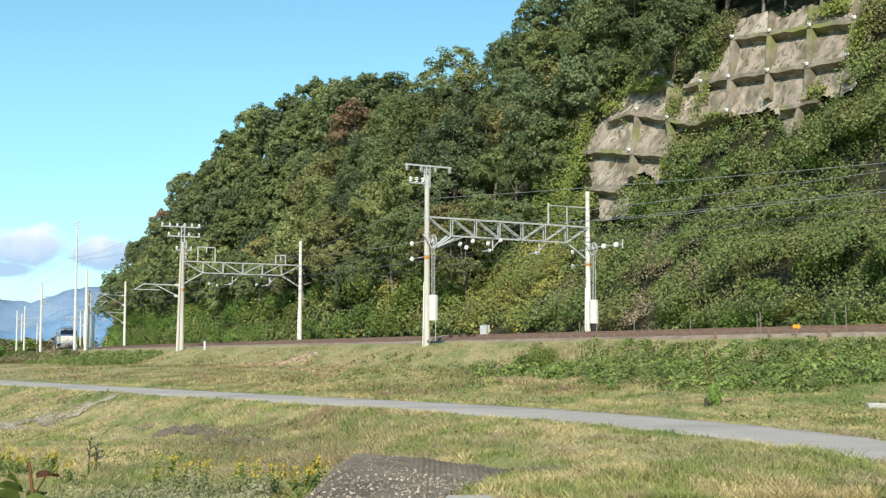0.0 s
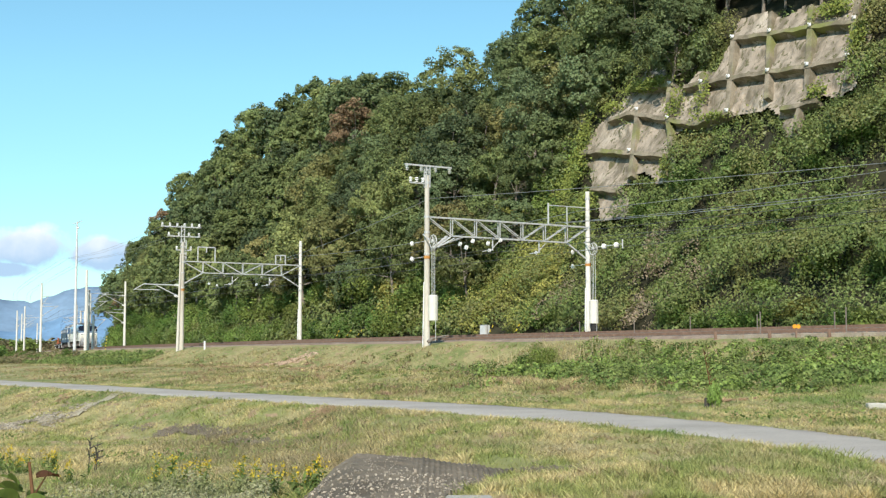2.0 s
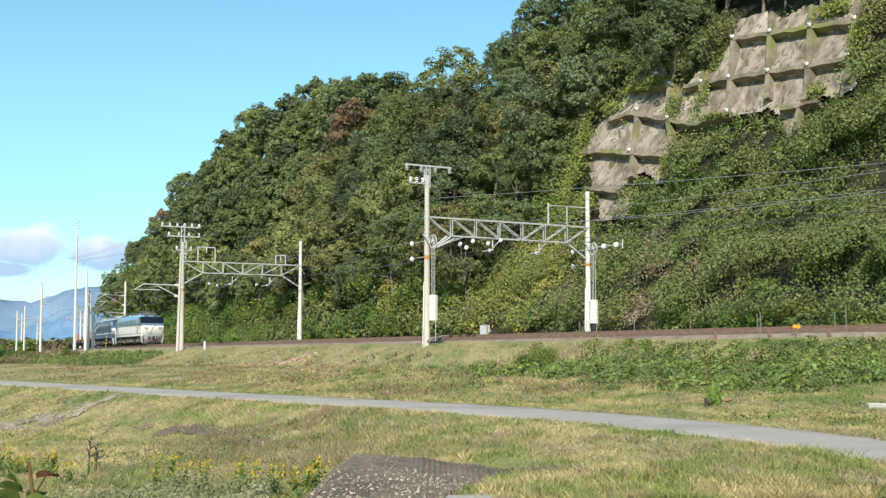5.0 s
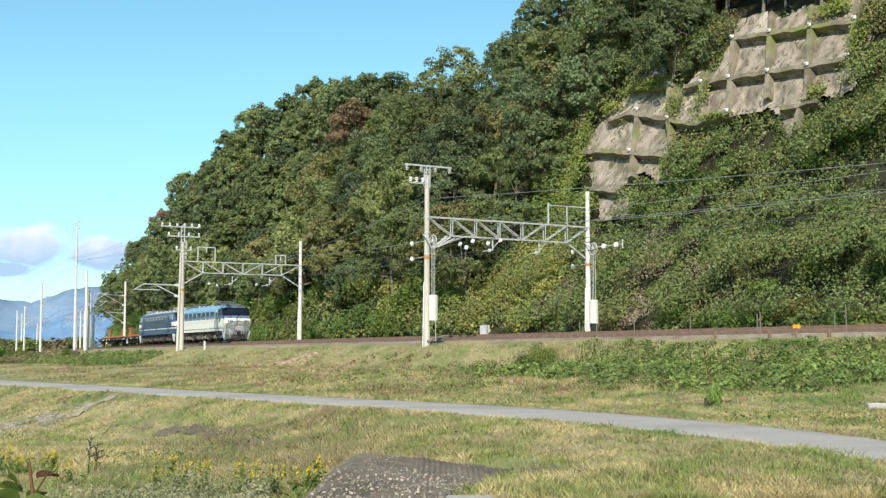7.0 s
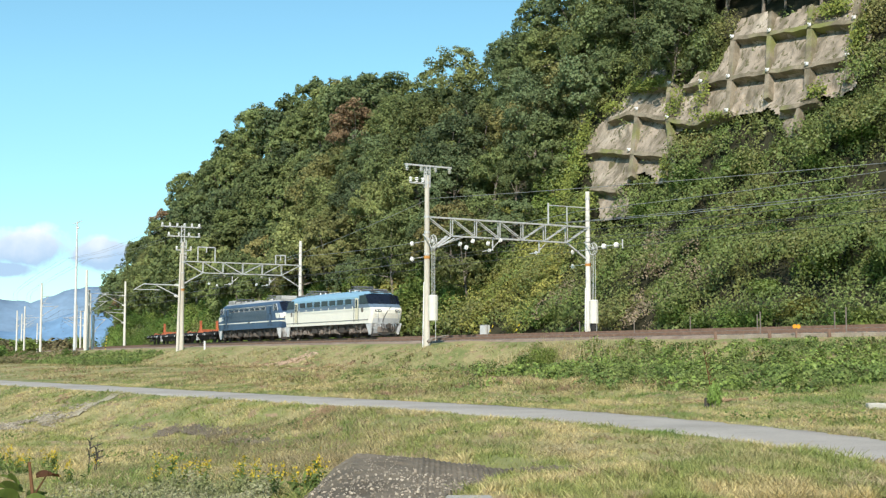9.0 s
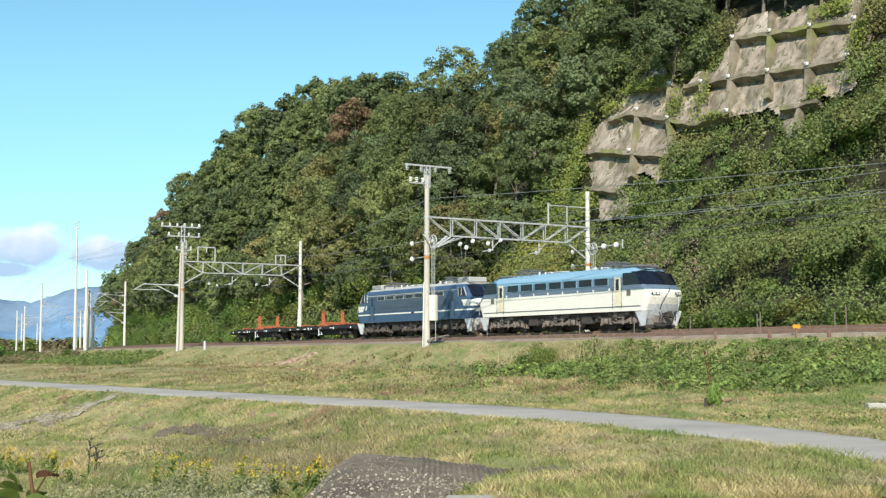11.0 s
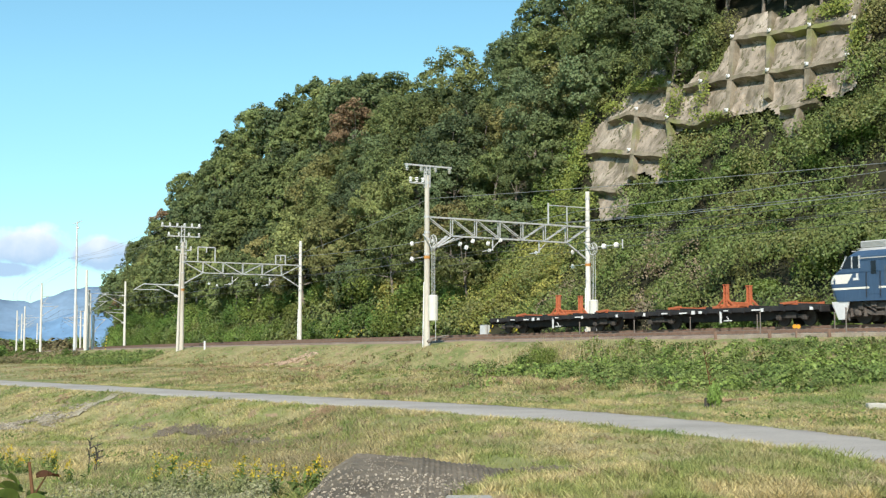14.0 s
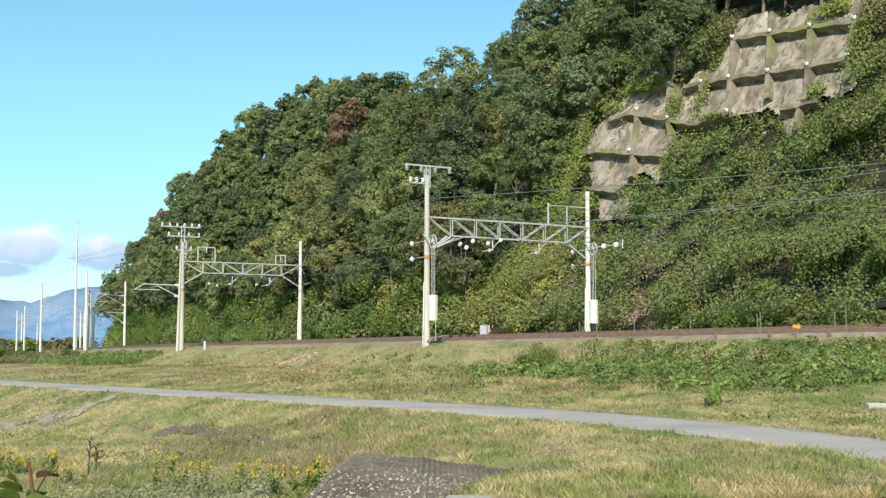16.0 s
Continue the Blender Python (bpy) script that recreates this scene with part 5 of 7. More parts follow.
def make_bushes():
    rng = np.random.default_rng(31)
    protos = [make_bush_mesh(rng, rng.uniform(1.3, 1.9), 2700, 0.155, M_BUSH) for _ in range(5)]

    def put(s, l, sc, label):
        p = tv(s, l)
        t = thing("bush", Matrix.Translation((p.x, p.y, lz(p.x, p.y) - 0.15)) @ pose(0, 0, 0, 0, 0, rng.uniform(0, 360)), label, "bush", "bushes at the foot of the hill")
        t.scale = (sc, sc, sc * rng.uniform(0.8, 1.2))
        sm, fm = protos[int(rng.integers(0, 5))]
        part("stem", sm, None, t)
        part("foliage", fm, None, t)
    s = -215.0
    while s < 26:
        if -48 < s < -34:
            s = -34.0
        if -29 < s < -18:
            s = -18.0
        put(s + rng.uniform(-0.8, 0.8), FOOT + rng.uniform(0.2, 1.8), rng.uniform(0.75, 1.35) * (1 if s < -40 else 0.7), "leafy green bush at the foot of the wooded slope")
        if s < -40:
            put(s + 1.2, FOOT + rng.uniform(2.4, 4.6), rng.uniform(1.1, 1.8), "tall overgrown bush on the lower slope")
        s += rng.uniform(2.2, 3.3) if s < -40 else rng.uniform(2.6, 3.8)
    for s, h in ((-12, 6.0), (-9, 8.5), (-5, 6), (-2, 9), (-15, 9), (-9.5, 13.5), (-6, 16), (-4, 20), (-20, 12.5), (-26, 12), (2, 13), (-8, 22), (-6, 25), (-29.8, 9.5), (-13, 12), (-1, 3.5), (-7, 4), (-11, 3)):
        l = FOOT + (h if h < 9 else 9 + (h - 9) / 2.2)
        put(s, l, rng.uniform(0.7, 1.1), "mound of green creepers and shrubs on the steep slope")
    for i in range(34):
        s, h = rng.uniform(-80, -43.5), rng.uniform(5, 24)
        put(s, FOOT + (h / 1.15 if s < -47 else (h if h < 9 else 9 + (h - 9) / 2.2)), rng.uniform(0.8, 1.4), "light green shrub among the hillside trees")
    for s, l, sc in ((-6.4, -10.8, 0.5), (-5.5, -11.2, 0.38), (-7.2, -11.4, 0.3), (-111, -9.8, 0.5), (-126, -12, 0.45), (-150, -14, 0.5), (-215, -24, 1.3), (-230, -26, 1.5), (-250, -27, 1.7), (-275, -28, 1.9), (-300, -28, 2.0), (-330, -22, 2.2), (-160, -9.8, 0.55), (-172, -10, 0.6), (-185, -9.8, 0.7), (-200, -10.2, 0.6), (-226, -10, 0.75), (-245, -9.8, 0.8), (-136, -9.6, 0.4)):
        put(s, l, sc, "rounded dark green bush beside the railway embankment")


def make_far_shrubs():
    rng = np.random.default_rng(33)
    protos = [make_bush_mesh(rng, 2.6, 1500, 0.5, M_BUSH), make_bush_mesh(rng, 2.6, 1500, 0.5, M_BRUSH)]
    for x, y, sc in ((-86, 258, 0.9), (-90, 268, 1.1), (-99, 300, 1.3), (-104, 318, 1.5), (-116, 350, 1.6), (-97, 310, 1.2), (-110, 345, 1.5), (-95, 285, 0.9), (-124, 372, 1.8),
                     (-143, 432, 2.3), (-139, 426, 2.0), (-136, 438, 2.2), (-133, 430, 1.8), (-131, 436, 2.1), (-128, 428, 1.9), (-125.5, 435, 2.0), (-122, 430, 1.7), (-147, 430, 2.4), (-119, 438, 1.9), (-116, 432, 1.7)):
        t = thing("far_shrub", Matrix.Translation((x, y, lz(x, y) - 0.2)) @ pose(0, 0, 0, 0, 0, rng.uniform(0, 360)), "dark green shrub far down the line", "shrub", "shrubs far down the line")
        t.scale = (sc, sc, sc * 0.9)
        sm, fm = protos[int(rng.integers(0, 2))]
        part("stem", sm, None, t)
        part("foliage", fm, None, t)


# ---- verge, bank and foreground plants ----
def ground_pts(x, y):
    return np.stack([x, y, land(x, y)], 1)


def make_grass():
    rng = np.random.default_rng(41)

    def wedge(n, d0, d1, power=1.6, a0=-0.36, a1=0.36):
        d = d0 + (d1 - d0) * rng.uniform(0, 1, n) ** power
        a = rng.uniform(a0, a1, n)
        return a * d, d

    def add(name, x, y, hgt, w, m, label, lean=0.5):
        v, f = blades(ground_pts(x, y), hgt, w, rng, lean)
        tagged(new(name, mesh_of(name, v, f, m)), label, "grass", kind="stuff")
    x, y = wedge(330000, 13, 75)
    q = path_offset(x, y)
    s, l = track_coords(x, y)
    pat = 0.8 * wob(x, y * 0.4, 0.9, 3) + 0.7 * wob(x, y * 0.5, 0.3, 1) + 0.6 * wob(x, y * 0.6, 0.12, 5)
    k = (np.abs(q) > path_half(y) + rng.uniform(-0.2, 0.3, len(x))) & (l < -8.2) & ~in_mound(x, y) & (rng.uniform(-1.6, 1.1, len(x)) < pat + 0.3)
    add("mown_grass", x[k], y[k], 0.075 + 0.055 * np.clip(pat[k], -1, 1.2), 0.017 + 0.0004 * y[k], M_GRASS, "mown patchy grass, dry tan and green", 1.0)
    x, y = wedge(260000, 13, 62)
    q = path_offset(x, y)
    pat = 0.9 * wob(x, y * 0.4, 0.8, 4) + 0.8 * wob(x, y * 0.5, 0.22, 6)
    k = (np.abs(q) > path_half(y) + 0.15) & ~in_mound(x, y) & (pat > rng.uniform(0.1, 0.9, len(x)))
    add("cut_hay", x[k], y[k], 0.05 + 0.05 * np.clip(pat[k], 0, 1.5), 0.02 + 0.0003 * y[k], M_STRAW, "pale cut hay lying flat on the mown grass", 2.6)
    x, y = wedge(210000, 45, 175, 1.3)
    s, l = track_coords(x, y)
    q = path_offset(x, y)
    pat = wob(x, y * 0.4, 1.3, 5) + 0.7 * wob(x, y * 0.5, 0.4, 2)
    k = (q > 4) & (l < -7.9) & (l > -34) & (rng.uniform(-1, 1, len(x)) < pat + 0.35)
    add("bank_grass", x[k], y[k], 0.13 + 0.09 * np.clip(pat[k], -1, 1.2), 0.055, M_BANK, "rough uncut grass on the railway bank", 1.0)
    # clumps of longer grass in the mown slopes
    n = 2600
    cx, cy = wedge(n, 15, 62, 1.3)
    own = np.repeat(np.arange(n), 26)
    rr = rng.uniform(0.05, 0.2, n)[own] * (0.6 + 0.012 * cy[own])
    x, y = cx[own] + rng.normal(0, 1, len(own)) * rr, cy[own] + rng.normal(0, 1, len(own)) * rr * 1.5
    k = (np.abs(path_offset(x, y)) > path_half(y) + 0.25) & ~in_mound(x, y)
    add("grass_tussocks", x[k], y[k], 0.09, 0.015 + 0.0004 * y[k], M_GRASS, "longer clumps of tan and green grass", 1.3)
    # brown seedy weeds over the low terrace
    n = 30000
    y = rng.uniform(20.5, 36, n)
    x = -0.1 - 0.155 * (y - 16) + rng.normal(-1.6, 1.5, n)
    k = ~in_mound(x, y) & (path_offset(x, y) < -3) & (wob(x, y * 0.6, 0.7, 3) + 0.5 * wob(x, y, 0.25, 7) > rng.uniform(-0.7, 0.9, n))
    add("seedy_weeds", x[k], y[k], 0.14 + 0.05 * wob(x[k], y[k], 0.4, 2), 0.022, M_SEED, "thin brown seedy weeds over the low terrace", 0.8)
    # pale dry tufts along the top of the bank
    n = 26000
    s, l = rng.uniform(-140, -8, n), rng.uniform(-14.5, -8.0, n)
    x, y, _ = track(s, l)
    k = (wob(s, l, 1.5, 2) > -0.25) & (s < -8 + 6 * wob(s, l, 2, 1))
    add("dry_bank_grass", x[k], y[k], 0.14, 0.05, M_STRAW, "straw-coloured dry grass along the embankment top", 1.1)
    n = 700
    s, l = rng.normal(-4.8, 2.4, n), rng.uniform(-11.5, -8.6, n)
    x, y, _ = track(s, l)
    add("tall_reeds", x, y, 0.7, 0.04, M_STRAW, "tall pale reeds beside the near track", 0.22)

    def weeds(name, s, l, up, size, m, label):
        x, y, _ = track(s, l)
        p = ground_pts(x, y)
        p[:, 2] += up
        v, f = leaf_quads(p, np.array([[0.1, -0.5, 0.85]]).repeat(len(p), 0), size, rng, aspect=0.85, jitter=0.6)
        tagged(new(name, mesh_of(name, v, f, m)), label, "weeds", kind="stuff")
    def mounds(name, s, l, r, leaves, size, m, label, tall=0.9):
        own = np.repeat(np.arange(len(s)), np.maximum(8, (leaves * r * r * 4).astype(int)))
        d = dome_dirs(len(own), rng, 0.0)
        q = r[own] * rng.uniform(0.7, 1.08, len(own)) * (1 + 0.2 * np.sin(d[:, 0] * 8 + own) * np.sin(d[:, 1] * 7 + own))
        x, y, _ = track(s[own] + d[:, 0] * q, l[own] + d[:, 1] * q)
        k = np.abs(path_offset(x, y)) > path_half(y) + 0.4
        p = ground_pts(x, y)
        p[:, 2] += 0.03 + d[:, 2] * q * tall
        nr = d + np.array([0.0, -0.25, 0.35])
        v, f = leaf_tris(p[k], nr[k], size, rng, jitter=0.45)
        tagged(new(name, mesh_of(name, v, f, m)), label, "weeds", kind="stuff")
    n = 2500
    s, l = rng.uniform(-12, 22, n), rng.uniform(-26.5, -8.1, n)
    k = (s > -3 - (l + 9) * 0.75 + 4 * wob(s, l, 1.6, 3)) & (l > -23.8 + 2.4 * wob(s, l, 1.6, 4)) | (rng.uniform(0, 1, n) < 0.03)
    s, l = s[k], l[k]
    r = (0.18 + 0.55 * rng.uniform(0, 1, len(s)) ** 1.6) * (1 - 0.4 * sstep(-12, -9.2, l)) * (0.5 + 0.5 * sstep(-25, -18, l))
    mounds("bank_weeds", s, l, r, 95, 0.105, M_WEED, "lush green broad-leaved weeds covering the railway bank", 0.8)
    k = rng.uniform(0, 1, len(s)) < 0.25 + 0.6 * wob(s, l, 1.3, 2)
    mounds("bright_bank_weeds", s[k] + 0.3, l[k] - 0.15, r[k] * 1.0, 75, 0.125, M_LIME, "bright yellow-green leafy weeds on the railway bank", 1.1)
    k = rng.uniform(0, 1, len(s)) < 0.1 + 0.3 * wob(s, l, 1.8, 6)
    mounds("brown_bank_weeds", s[k] - 0.3, l[k] - 0.2, r[k] * 0.8, 60, 0.10, M_BRUSH, "browning weeds among green ones on the railway bank", 0.9)
    # low tussocks over the mown slopes
    n = 900
    s, l = rng.uniform(-75, 10, n), rng.uniform(-17, -9.6, n)
    k = wob(s, l, 1.7, 8) > 0.0
    mounds("bank_tussocks", s[k], l[k], rng.uniform(0.12, 0.34, k.sum()), 55, 0.12, M_BANK, "low rough tussocks of dry grass on the railway bank", 0.7)
    n = 32000
    s, l = rng.uniform(-125, -70, n), rng.uniform(-15.5, -9.0, n)
    k = wob(s, l, 2.4, 1) > -0.35
    weeds("green_bank_weeds", s[k], l[k], rng.uniform(0.05, 0.6, k.sum()) * (0.75 + 0.5 * wob(s[k], l[k], 0.9, 2)), 0.18, M_WEED, "green weeds on the embankment shoulder")
    n = 44000
    s, l = rng.uniform(-270, -108, n), rng.uniform(-20.5, -8.8, n)
    k = wob(s, l, 2.0, 3) > -0.5
    weeds("brown_bank_brush", s[k], l[k], rng.uniform(0.05, 1.0, k.sum()) * (0.55 + 0.4 * wob(s[k], l[k], 1.7, 6)), 0.3, M_BRUSH, "brownish brush and weeds along the far embankment")
    # low green plants in the verge
    x, y = wedge(26000, 16, 60, 1.4)
    q = path_offset(x, y)
    pat = wob(x, y, 2.2, 9)
    k = (np.abs(q) > path_half(y) + 0.2) & (pat > 0.55) & ~in_mound(x, y)
    p = ground_pts(x[k], y[k])
    p[:, 2] += rng.uniform(0.02, 0.12, len(p))
    v, f = leaf_quads(p, np.array([[0, -0.3, 0.9]]).repeat(len(p), 0), 0.09, rng, aspect=0.7, jitter=0.5)
    tagged(new("clover", mesh_of("clover", v, f, M_WEED)), "low green clover patches in the mown grass", "clover", kind="stuff")


def in_mound(x, y):
    right = np.where(y < 18.3, 0.95 - (18.3 - y) * 0.26, 0.95 - (y - 18.3) * 0.7)
    return (y < 18.85) & (y > 13.0) & (x < right) & (x > -1.78 + 0.6 * np.maximum(0, y - 18.4))


def make_foreground():
    rng = np.random.default_rng(51)
    # a heap of gravel with a ribbed mat showing on one flank
    xs, ys = np.linspace(-2.2, 1.4, 200), np.linspace(12.8, 19.9, 90)
    X, Y = np.meshgrid(xs, ys)
    crest = np.interp(X, (-1.95, -1.7, -1.45, -1.15, -0.64, -0.26, 0.12, 0.95, 1.05), (-0.5, -0.38, -0.12, 0.07, 0.05, 0.01, -0.06, -0.17, -0.25))
    G = land(X.ravel(), Y.ravel()).reshape(X.shape)
    H = np.maximum(0.03, crest - G) * np.clip((Y - 12.6) / 5.2, 0, 1) * (1 - sstep(18.1, 19.5, Y)) + 0.022 * wob(X, Y, 0.2, 1) + 0.012 * wob(X, Y, 0.07, 4)
    mat_side = sstep(-0.45, -0.25, X)
    H = H + mat_side * 0.009 * np.sin(X * 2 * np.pi / 0.07)
    inside = in_mound(X + 0.05 * wob(X, Y, 0.15, 3), Y)
    Z = G + np.where(inside, H, -0.06)
    n = len(xs)
    f = [(i * n + j, i * n + j + 1, (i + 1) * n + j + 1, (i + 1) * n + j) for i in range(89) for j in range(n - 1) if inside[i, j] or inside[i + 1, j + 1] or inside[i, j + 1] or inside[i + 1, j]]
    mound = new("gravel_mound", mesh_of("gravel_mound", np.stack([X.ravel(), Y.ravel(), Z.ravel()], 1), f, M_GRAVEL))
    tagged(mound, "low mound of grey gravel with a ribbed mat on its flank", "gravel mound", kind="structure")
    bm = bmesh.new()
    V, F = [], []
    k = 0
    ico = bmesh.new()
    bmesh.ops.create_icosphere(ico, subdivisions=1, radius=1.0)
    iv, jf = np.array([v.co[:] for v in ico.verts]), np.array([[v.index for v in q.verts] for q in ico.faces])
    ico.free(), bm.free()
    for i in range(4600):
        x, y = rng.uniform(-1.85, 0.9), 13.2 + 5.6 * rng.uniform(0, 1) ** 1.25
        if not in_mound(np.array(x), np.array(y)) or (y > 16.6 and rng.uniform() < (0.9 if x > -0.4 else 0.45)):
            continue
        sz = rng.uniform(0.004, 0.012) * (2.0 if y < 17.0 and rng.uniform() < 0.35 else 1)
        j, i2 = int(np.clip(np.searchsorted(xs, x), 0, len(xs) - 1)), int(np.clip(np.searchsorted(ys, y), 0, 89))
        V.append(iv * sz * rng.uniform(0.6, 1.2, 3) + np.array([x, y, Z[i2, j] + sz * 0.2]))
        F.append(jf + k)
        k += len(iv)
    tagged(new("pebbles", mesh_of("pebbles", np.vstack(V), np.vstack(F), M_STONE)), "loose pale pebbles scattered over the gravel mound", "pebbles", kind="stuff")
    bm = bmesh.new()
    box(bm, (0.28, 14.2, lz(0.28, 14.2) + 0.01), (0.5, 0.7, 0.12), pose(0, 0, 0), bevel=0.02)
    sl = bpy.data.meshes.new("slab")
    bm.to_mesh(sl), bm.free()
    sl.materials.append(M_SLAB)
    tagged(new("concrete_slab", sl), "flat weathered concrete slab lying in the grass", "slab")
    # worn patches: crumbs of gravel and earth strewn thickly in the middle, thinly at the rim
    octa = np.array([(1, 0, 0), (-1, 0, 0), (0, 1, 0), (0, -1, 0), (0, 0, 1)], float)
    of = np.array([(0, 2, 4), (2, 1, 4), (1, 3, 4), (3, 0, 4)])
    for cx, cy, rx, ry, rot, n, sz, m, label, cat in (
            (-13.9, 45.4, 1.5, 4.2, -0.1, 2600, 0.045, M_GREYGRAVEL, "eroded patch of pale grey gravel in thin grass", "gravel"),
            (-7.0, 37.2, 0.55, 3.4, 0.6, 2200, 0.035, M_GRAVEL, "bare patch of grey-brown gravel in thin grass", "gravel"),
            (-4.3, 31.4, 0.3, 3.2, 0.55, 1100, 0.03, M_GRAVEL, "bare patch of grey-brown gravel in thin grass", "gravel"),
            (1.2, 17.6, 0.6, 0.6, 0.0, 700, 0.014, M_GRAVEL, "eroded patch of pale grey gravel in thin grass", "gravel"),
            (-3.3, 34.9, 0.45, 2.3, -0.16, 1300, 0.022, M_REDSOIL, "reddish-brown patch of dead stalks and earth", "earth"),
            (-15.0, 52.6, 0.35, 1.4, 0.1, 500, 0.04, M_REDSOIL, "reddish-brown patch of dead stalks and earth", "earth"),
            (-10.9, 95.9, 1.7, 1.6, -0.5, 2000, 0.065, M_PALESOIL, "pale pinkish patch of bare earth on the bank", "earth"),
            (-14.0, 97.0, 2.6, 2.6, -0.5, 1600, 0.06, M_REDSOIL, "brown patch of crumbling earth on the bank", "earth"),
            (-8.0, 87.0, 2.2, 2.4, -0.3, 900, 0.055, M_REDSOIL, "brown patch of crumbling earth on the bank", "earth"),
            (7.5, 38.2, 1.4, 1.2, 0.0, 600, 0.035, M_REDSOIL, "brown patch of crumbling earth on the bank", "earth"),
            (1.2, 66.0, 2.2, 1.6, 0.0, 700, 0.05, M_REDSOIL, "brown patch of crumbling earth on the bank", "earth")):
        u, w = rng.normal(0, 0.45, n), rng.normal(0, 0.45, n)
        x = cx + u * rx * math.cos(rot) - w * ry * math.sin(rot)
        y = cy + u * rx * math.sin(rot) + w * ry * math.cos(rot)
        k = (wob(x, y * 0.5, 0.25, 2) > -0.45 + 0.4 * np.hypot(u, w)) & (np.abs(path_offset(x, y)) > path_half(y) + 0.2)
        x, y = x[k], y[k]
        p = ground_pts(x, y)
        size = sz * rng.uniform(0.4, 1.5, (len(x), 1, 1)) * rng.uniform(0.6, 1.3, (len(x), 5, 1))
        p[:, 2] += rng.uniform(0.0, 0.05, len(x))
        v = octa[None] * size * np.array([1.2, 1.4, 0.9]) + p[:, None, :]
        f = (of[None] + 5 * np.arange(len(x))[:, None, None]).reshape(-1, 3)
        name = "gravel_patch" if cat == "gravel" else "earth_patch"
        tagged(new(name, mesh_of(name, v.reshape(-1, 3), f, m)), label, cat, kind="stuff")
    # goldenrod clumps
    for cx, cy, n in ((-8.3, 25.6, 7), (-7.9, 25.3, 6), (-7.2, 24.9, 6), (-6.3, 22.8, 4), (-4.5, 21.2, 4), (-4.1, 21.0, 5), (-3.75, 20.4, 4), (-2.95, 19.9, 6), (-2.65, 19.5, 5), (-1.95, 18.0, 7), (-1.75, 17.8, 5), (-8.7, 26.4, 5)):
        z = lz(cx, cy)
        t = thing("goldenrod", Matrix.Translation((cx, cy, z)), "clump of yellow-flowering goldenrod with leafy green stems", "wildflower", "goldenrod clumps on the riverbank")
        st, lf, bl = bmesh.new(), [], []
        tops = []
        for i in range(n):
            bx, by = rng.normal(0, 0.15, 2)
            h = rng.uniform(0.22, 0.48)
            tx, ty = bx + rng.normal(0, 0.08), by + rng.normal(0, 0.08)
            rod(st, (bx, by, -0.05), (tx, ty, h), 0.008, 0.004, 4)
            tt = rng.uniform(0.1, 0.9, 16)[:, None]
            lf.append(np.array([[bx, by, 0]]) * (1 - tt) + np.array([[tx, ty, h]]) * tt + rng.normal(0, 0.035, (16, 3)))
            bl.append(np.array([tx, ty, h]) + rng.normal(0, 1, (18, 3)) * np.array([0.035, 0.035, 0.06]))
        part("stem", st, M_WEED, t)["kind"] = "stuff"
        v, f = leaf_quads(np.vstack(lf), np.array([[0, -0.4, 0.8]]).repeat(n * 16, 0), 0.11, rng, aspect=0.3)
        part("foliage", mesh_of("foliage", v, f, M_WEED), None, t)["kind"] = "stuff"
        v, f = leaf_quads(np.vstack(bl), np.array([[0, -0.4, 0.8]]).repeat(n * 18, 0), 0.036, rng, aspect=0.8)
        part("bloom", mesh_of("bloom", v, f, M_GOLD), None, t, "yellow flower plumes")["kind"] = "stuff"
    # grey-green shrubs low on the bank
    n = 30000
    x = rng.uniform(-7.4, -2.2, n)
    y = rng.uniform(15.5, 19.7, n)
    hgt = 0.22 + 0.17 * wob(x, y, 0.3, 2) + 0.10 * wob(x, y, 0.13, 5)
    k = (y < 19.0 + 0.5 * wob(x, y, 0.5, 1)) & ~in_mound(x, y) & (hgt > 0.04)
    p = ground_pts(x[k], y[k])
    p[:, 2] += hgt[k] * rng.uniform(0.3, 1.05, k.sum())
    v, f = leaf_quads(p, np.array([[0, -0.5, 0.8]]).repeat(len(p), 0), 0.055, rng, aspect=0.45, jitter=0.8)
    tagged(new("mugwort", mesh_of("mugwort", v, f, M_SAGE)), "grey-green low mugwort growing along the bank", "weeds", kind="stuff")
    # a big-leaved plant with a red stem close by, and a few withered stalks
    t = thing("dock_plant", Matrix.Translation((-3.58, 11.4, lz(-3.58, 11.4) + 0.1)), "large-leaved plant with a reddish stem and withering leaves", "plant")
    bm = bmesh.new()
    pts = [(0.02, 0, -0.1), (0.05, 0, 0.45), (0.12, 0, 0.8), (0.07, 0.05, 1.06)]
    for a, b in zip(pts, pts[1:]):
        rod(bm, a, b, 0.016, 0.013, 7)
    rod(bm, (0.11, 0, 0.75), (0.25, 0, 0.98), 0.01, 0.006, 6)
    part("stem", bm, M_RUST, t, "reddish-brown stem")
    for i, (dx, dy, dz, L, W, yaw, pit, m) in enumerate(((0.0, 0.1, 0.8, 0.3, 0.2, 160, 35, M_LIME), (0.0, 0, 0.72, 0.3, 0.2, 200, 50, M_LIME), (0.15, 0, 0.93, 0.18, 0.11, 15, 30, M_RUST), (0.05, 0.1, 0.72, 0.26, 0.16, 60, 40, M_LVINE),
                                                        (0.08, -0.1, 0.72, 0.26, 0.15, -20, 40, M_LIME), (0.03, -0.1, 0.66, 0.3, 0.2, 190, 35, M_STRAW), (0.06, 0, 0.62, 0.3, 0.14, 10, 45, M_WEED), (0.0, 0, 0.86, 0.25, 0.16, 130, 50, M_LIME), (-0.05, 0, 0.66, 0.3, 0.2, 170, 60, M_YVINE))):
        bm = bmesh.new()
        rows = []
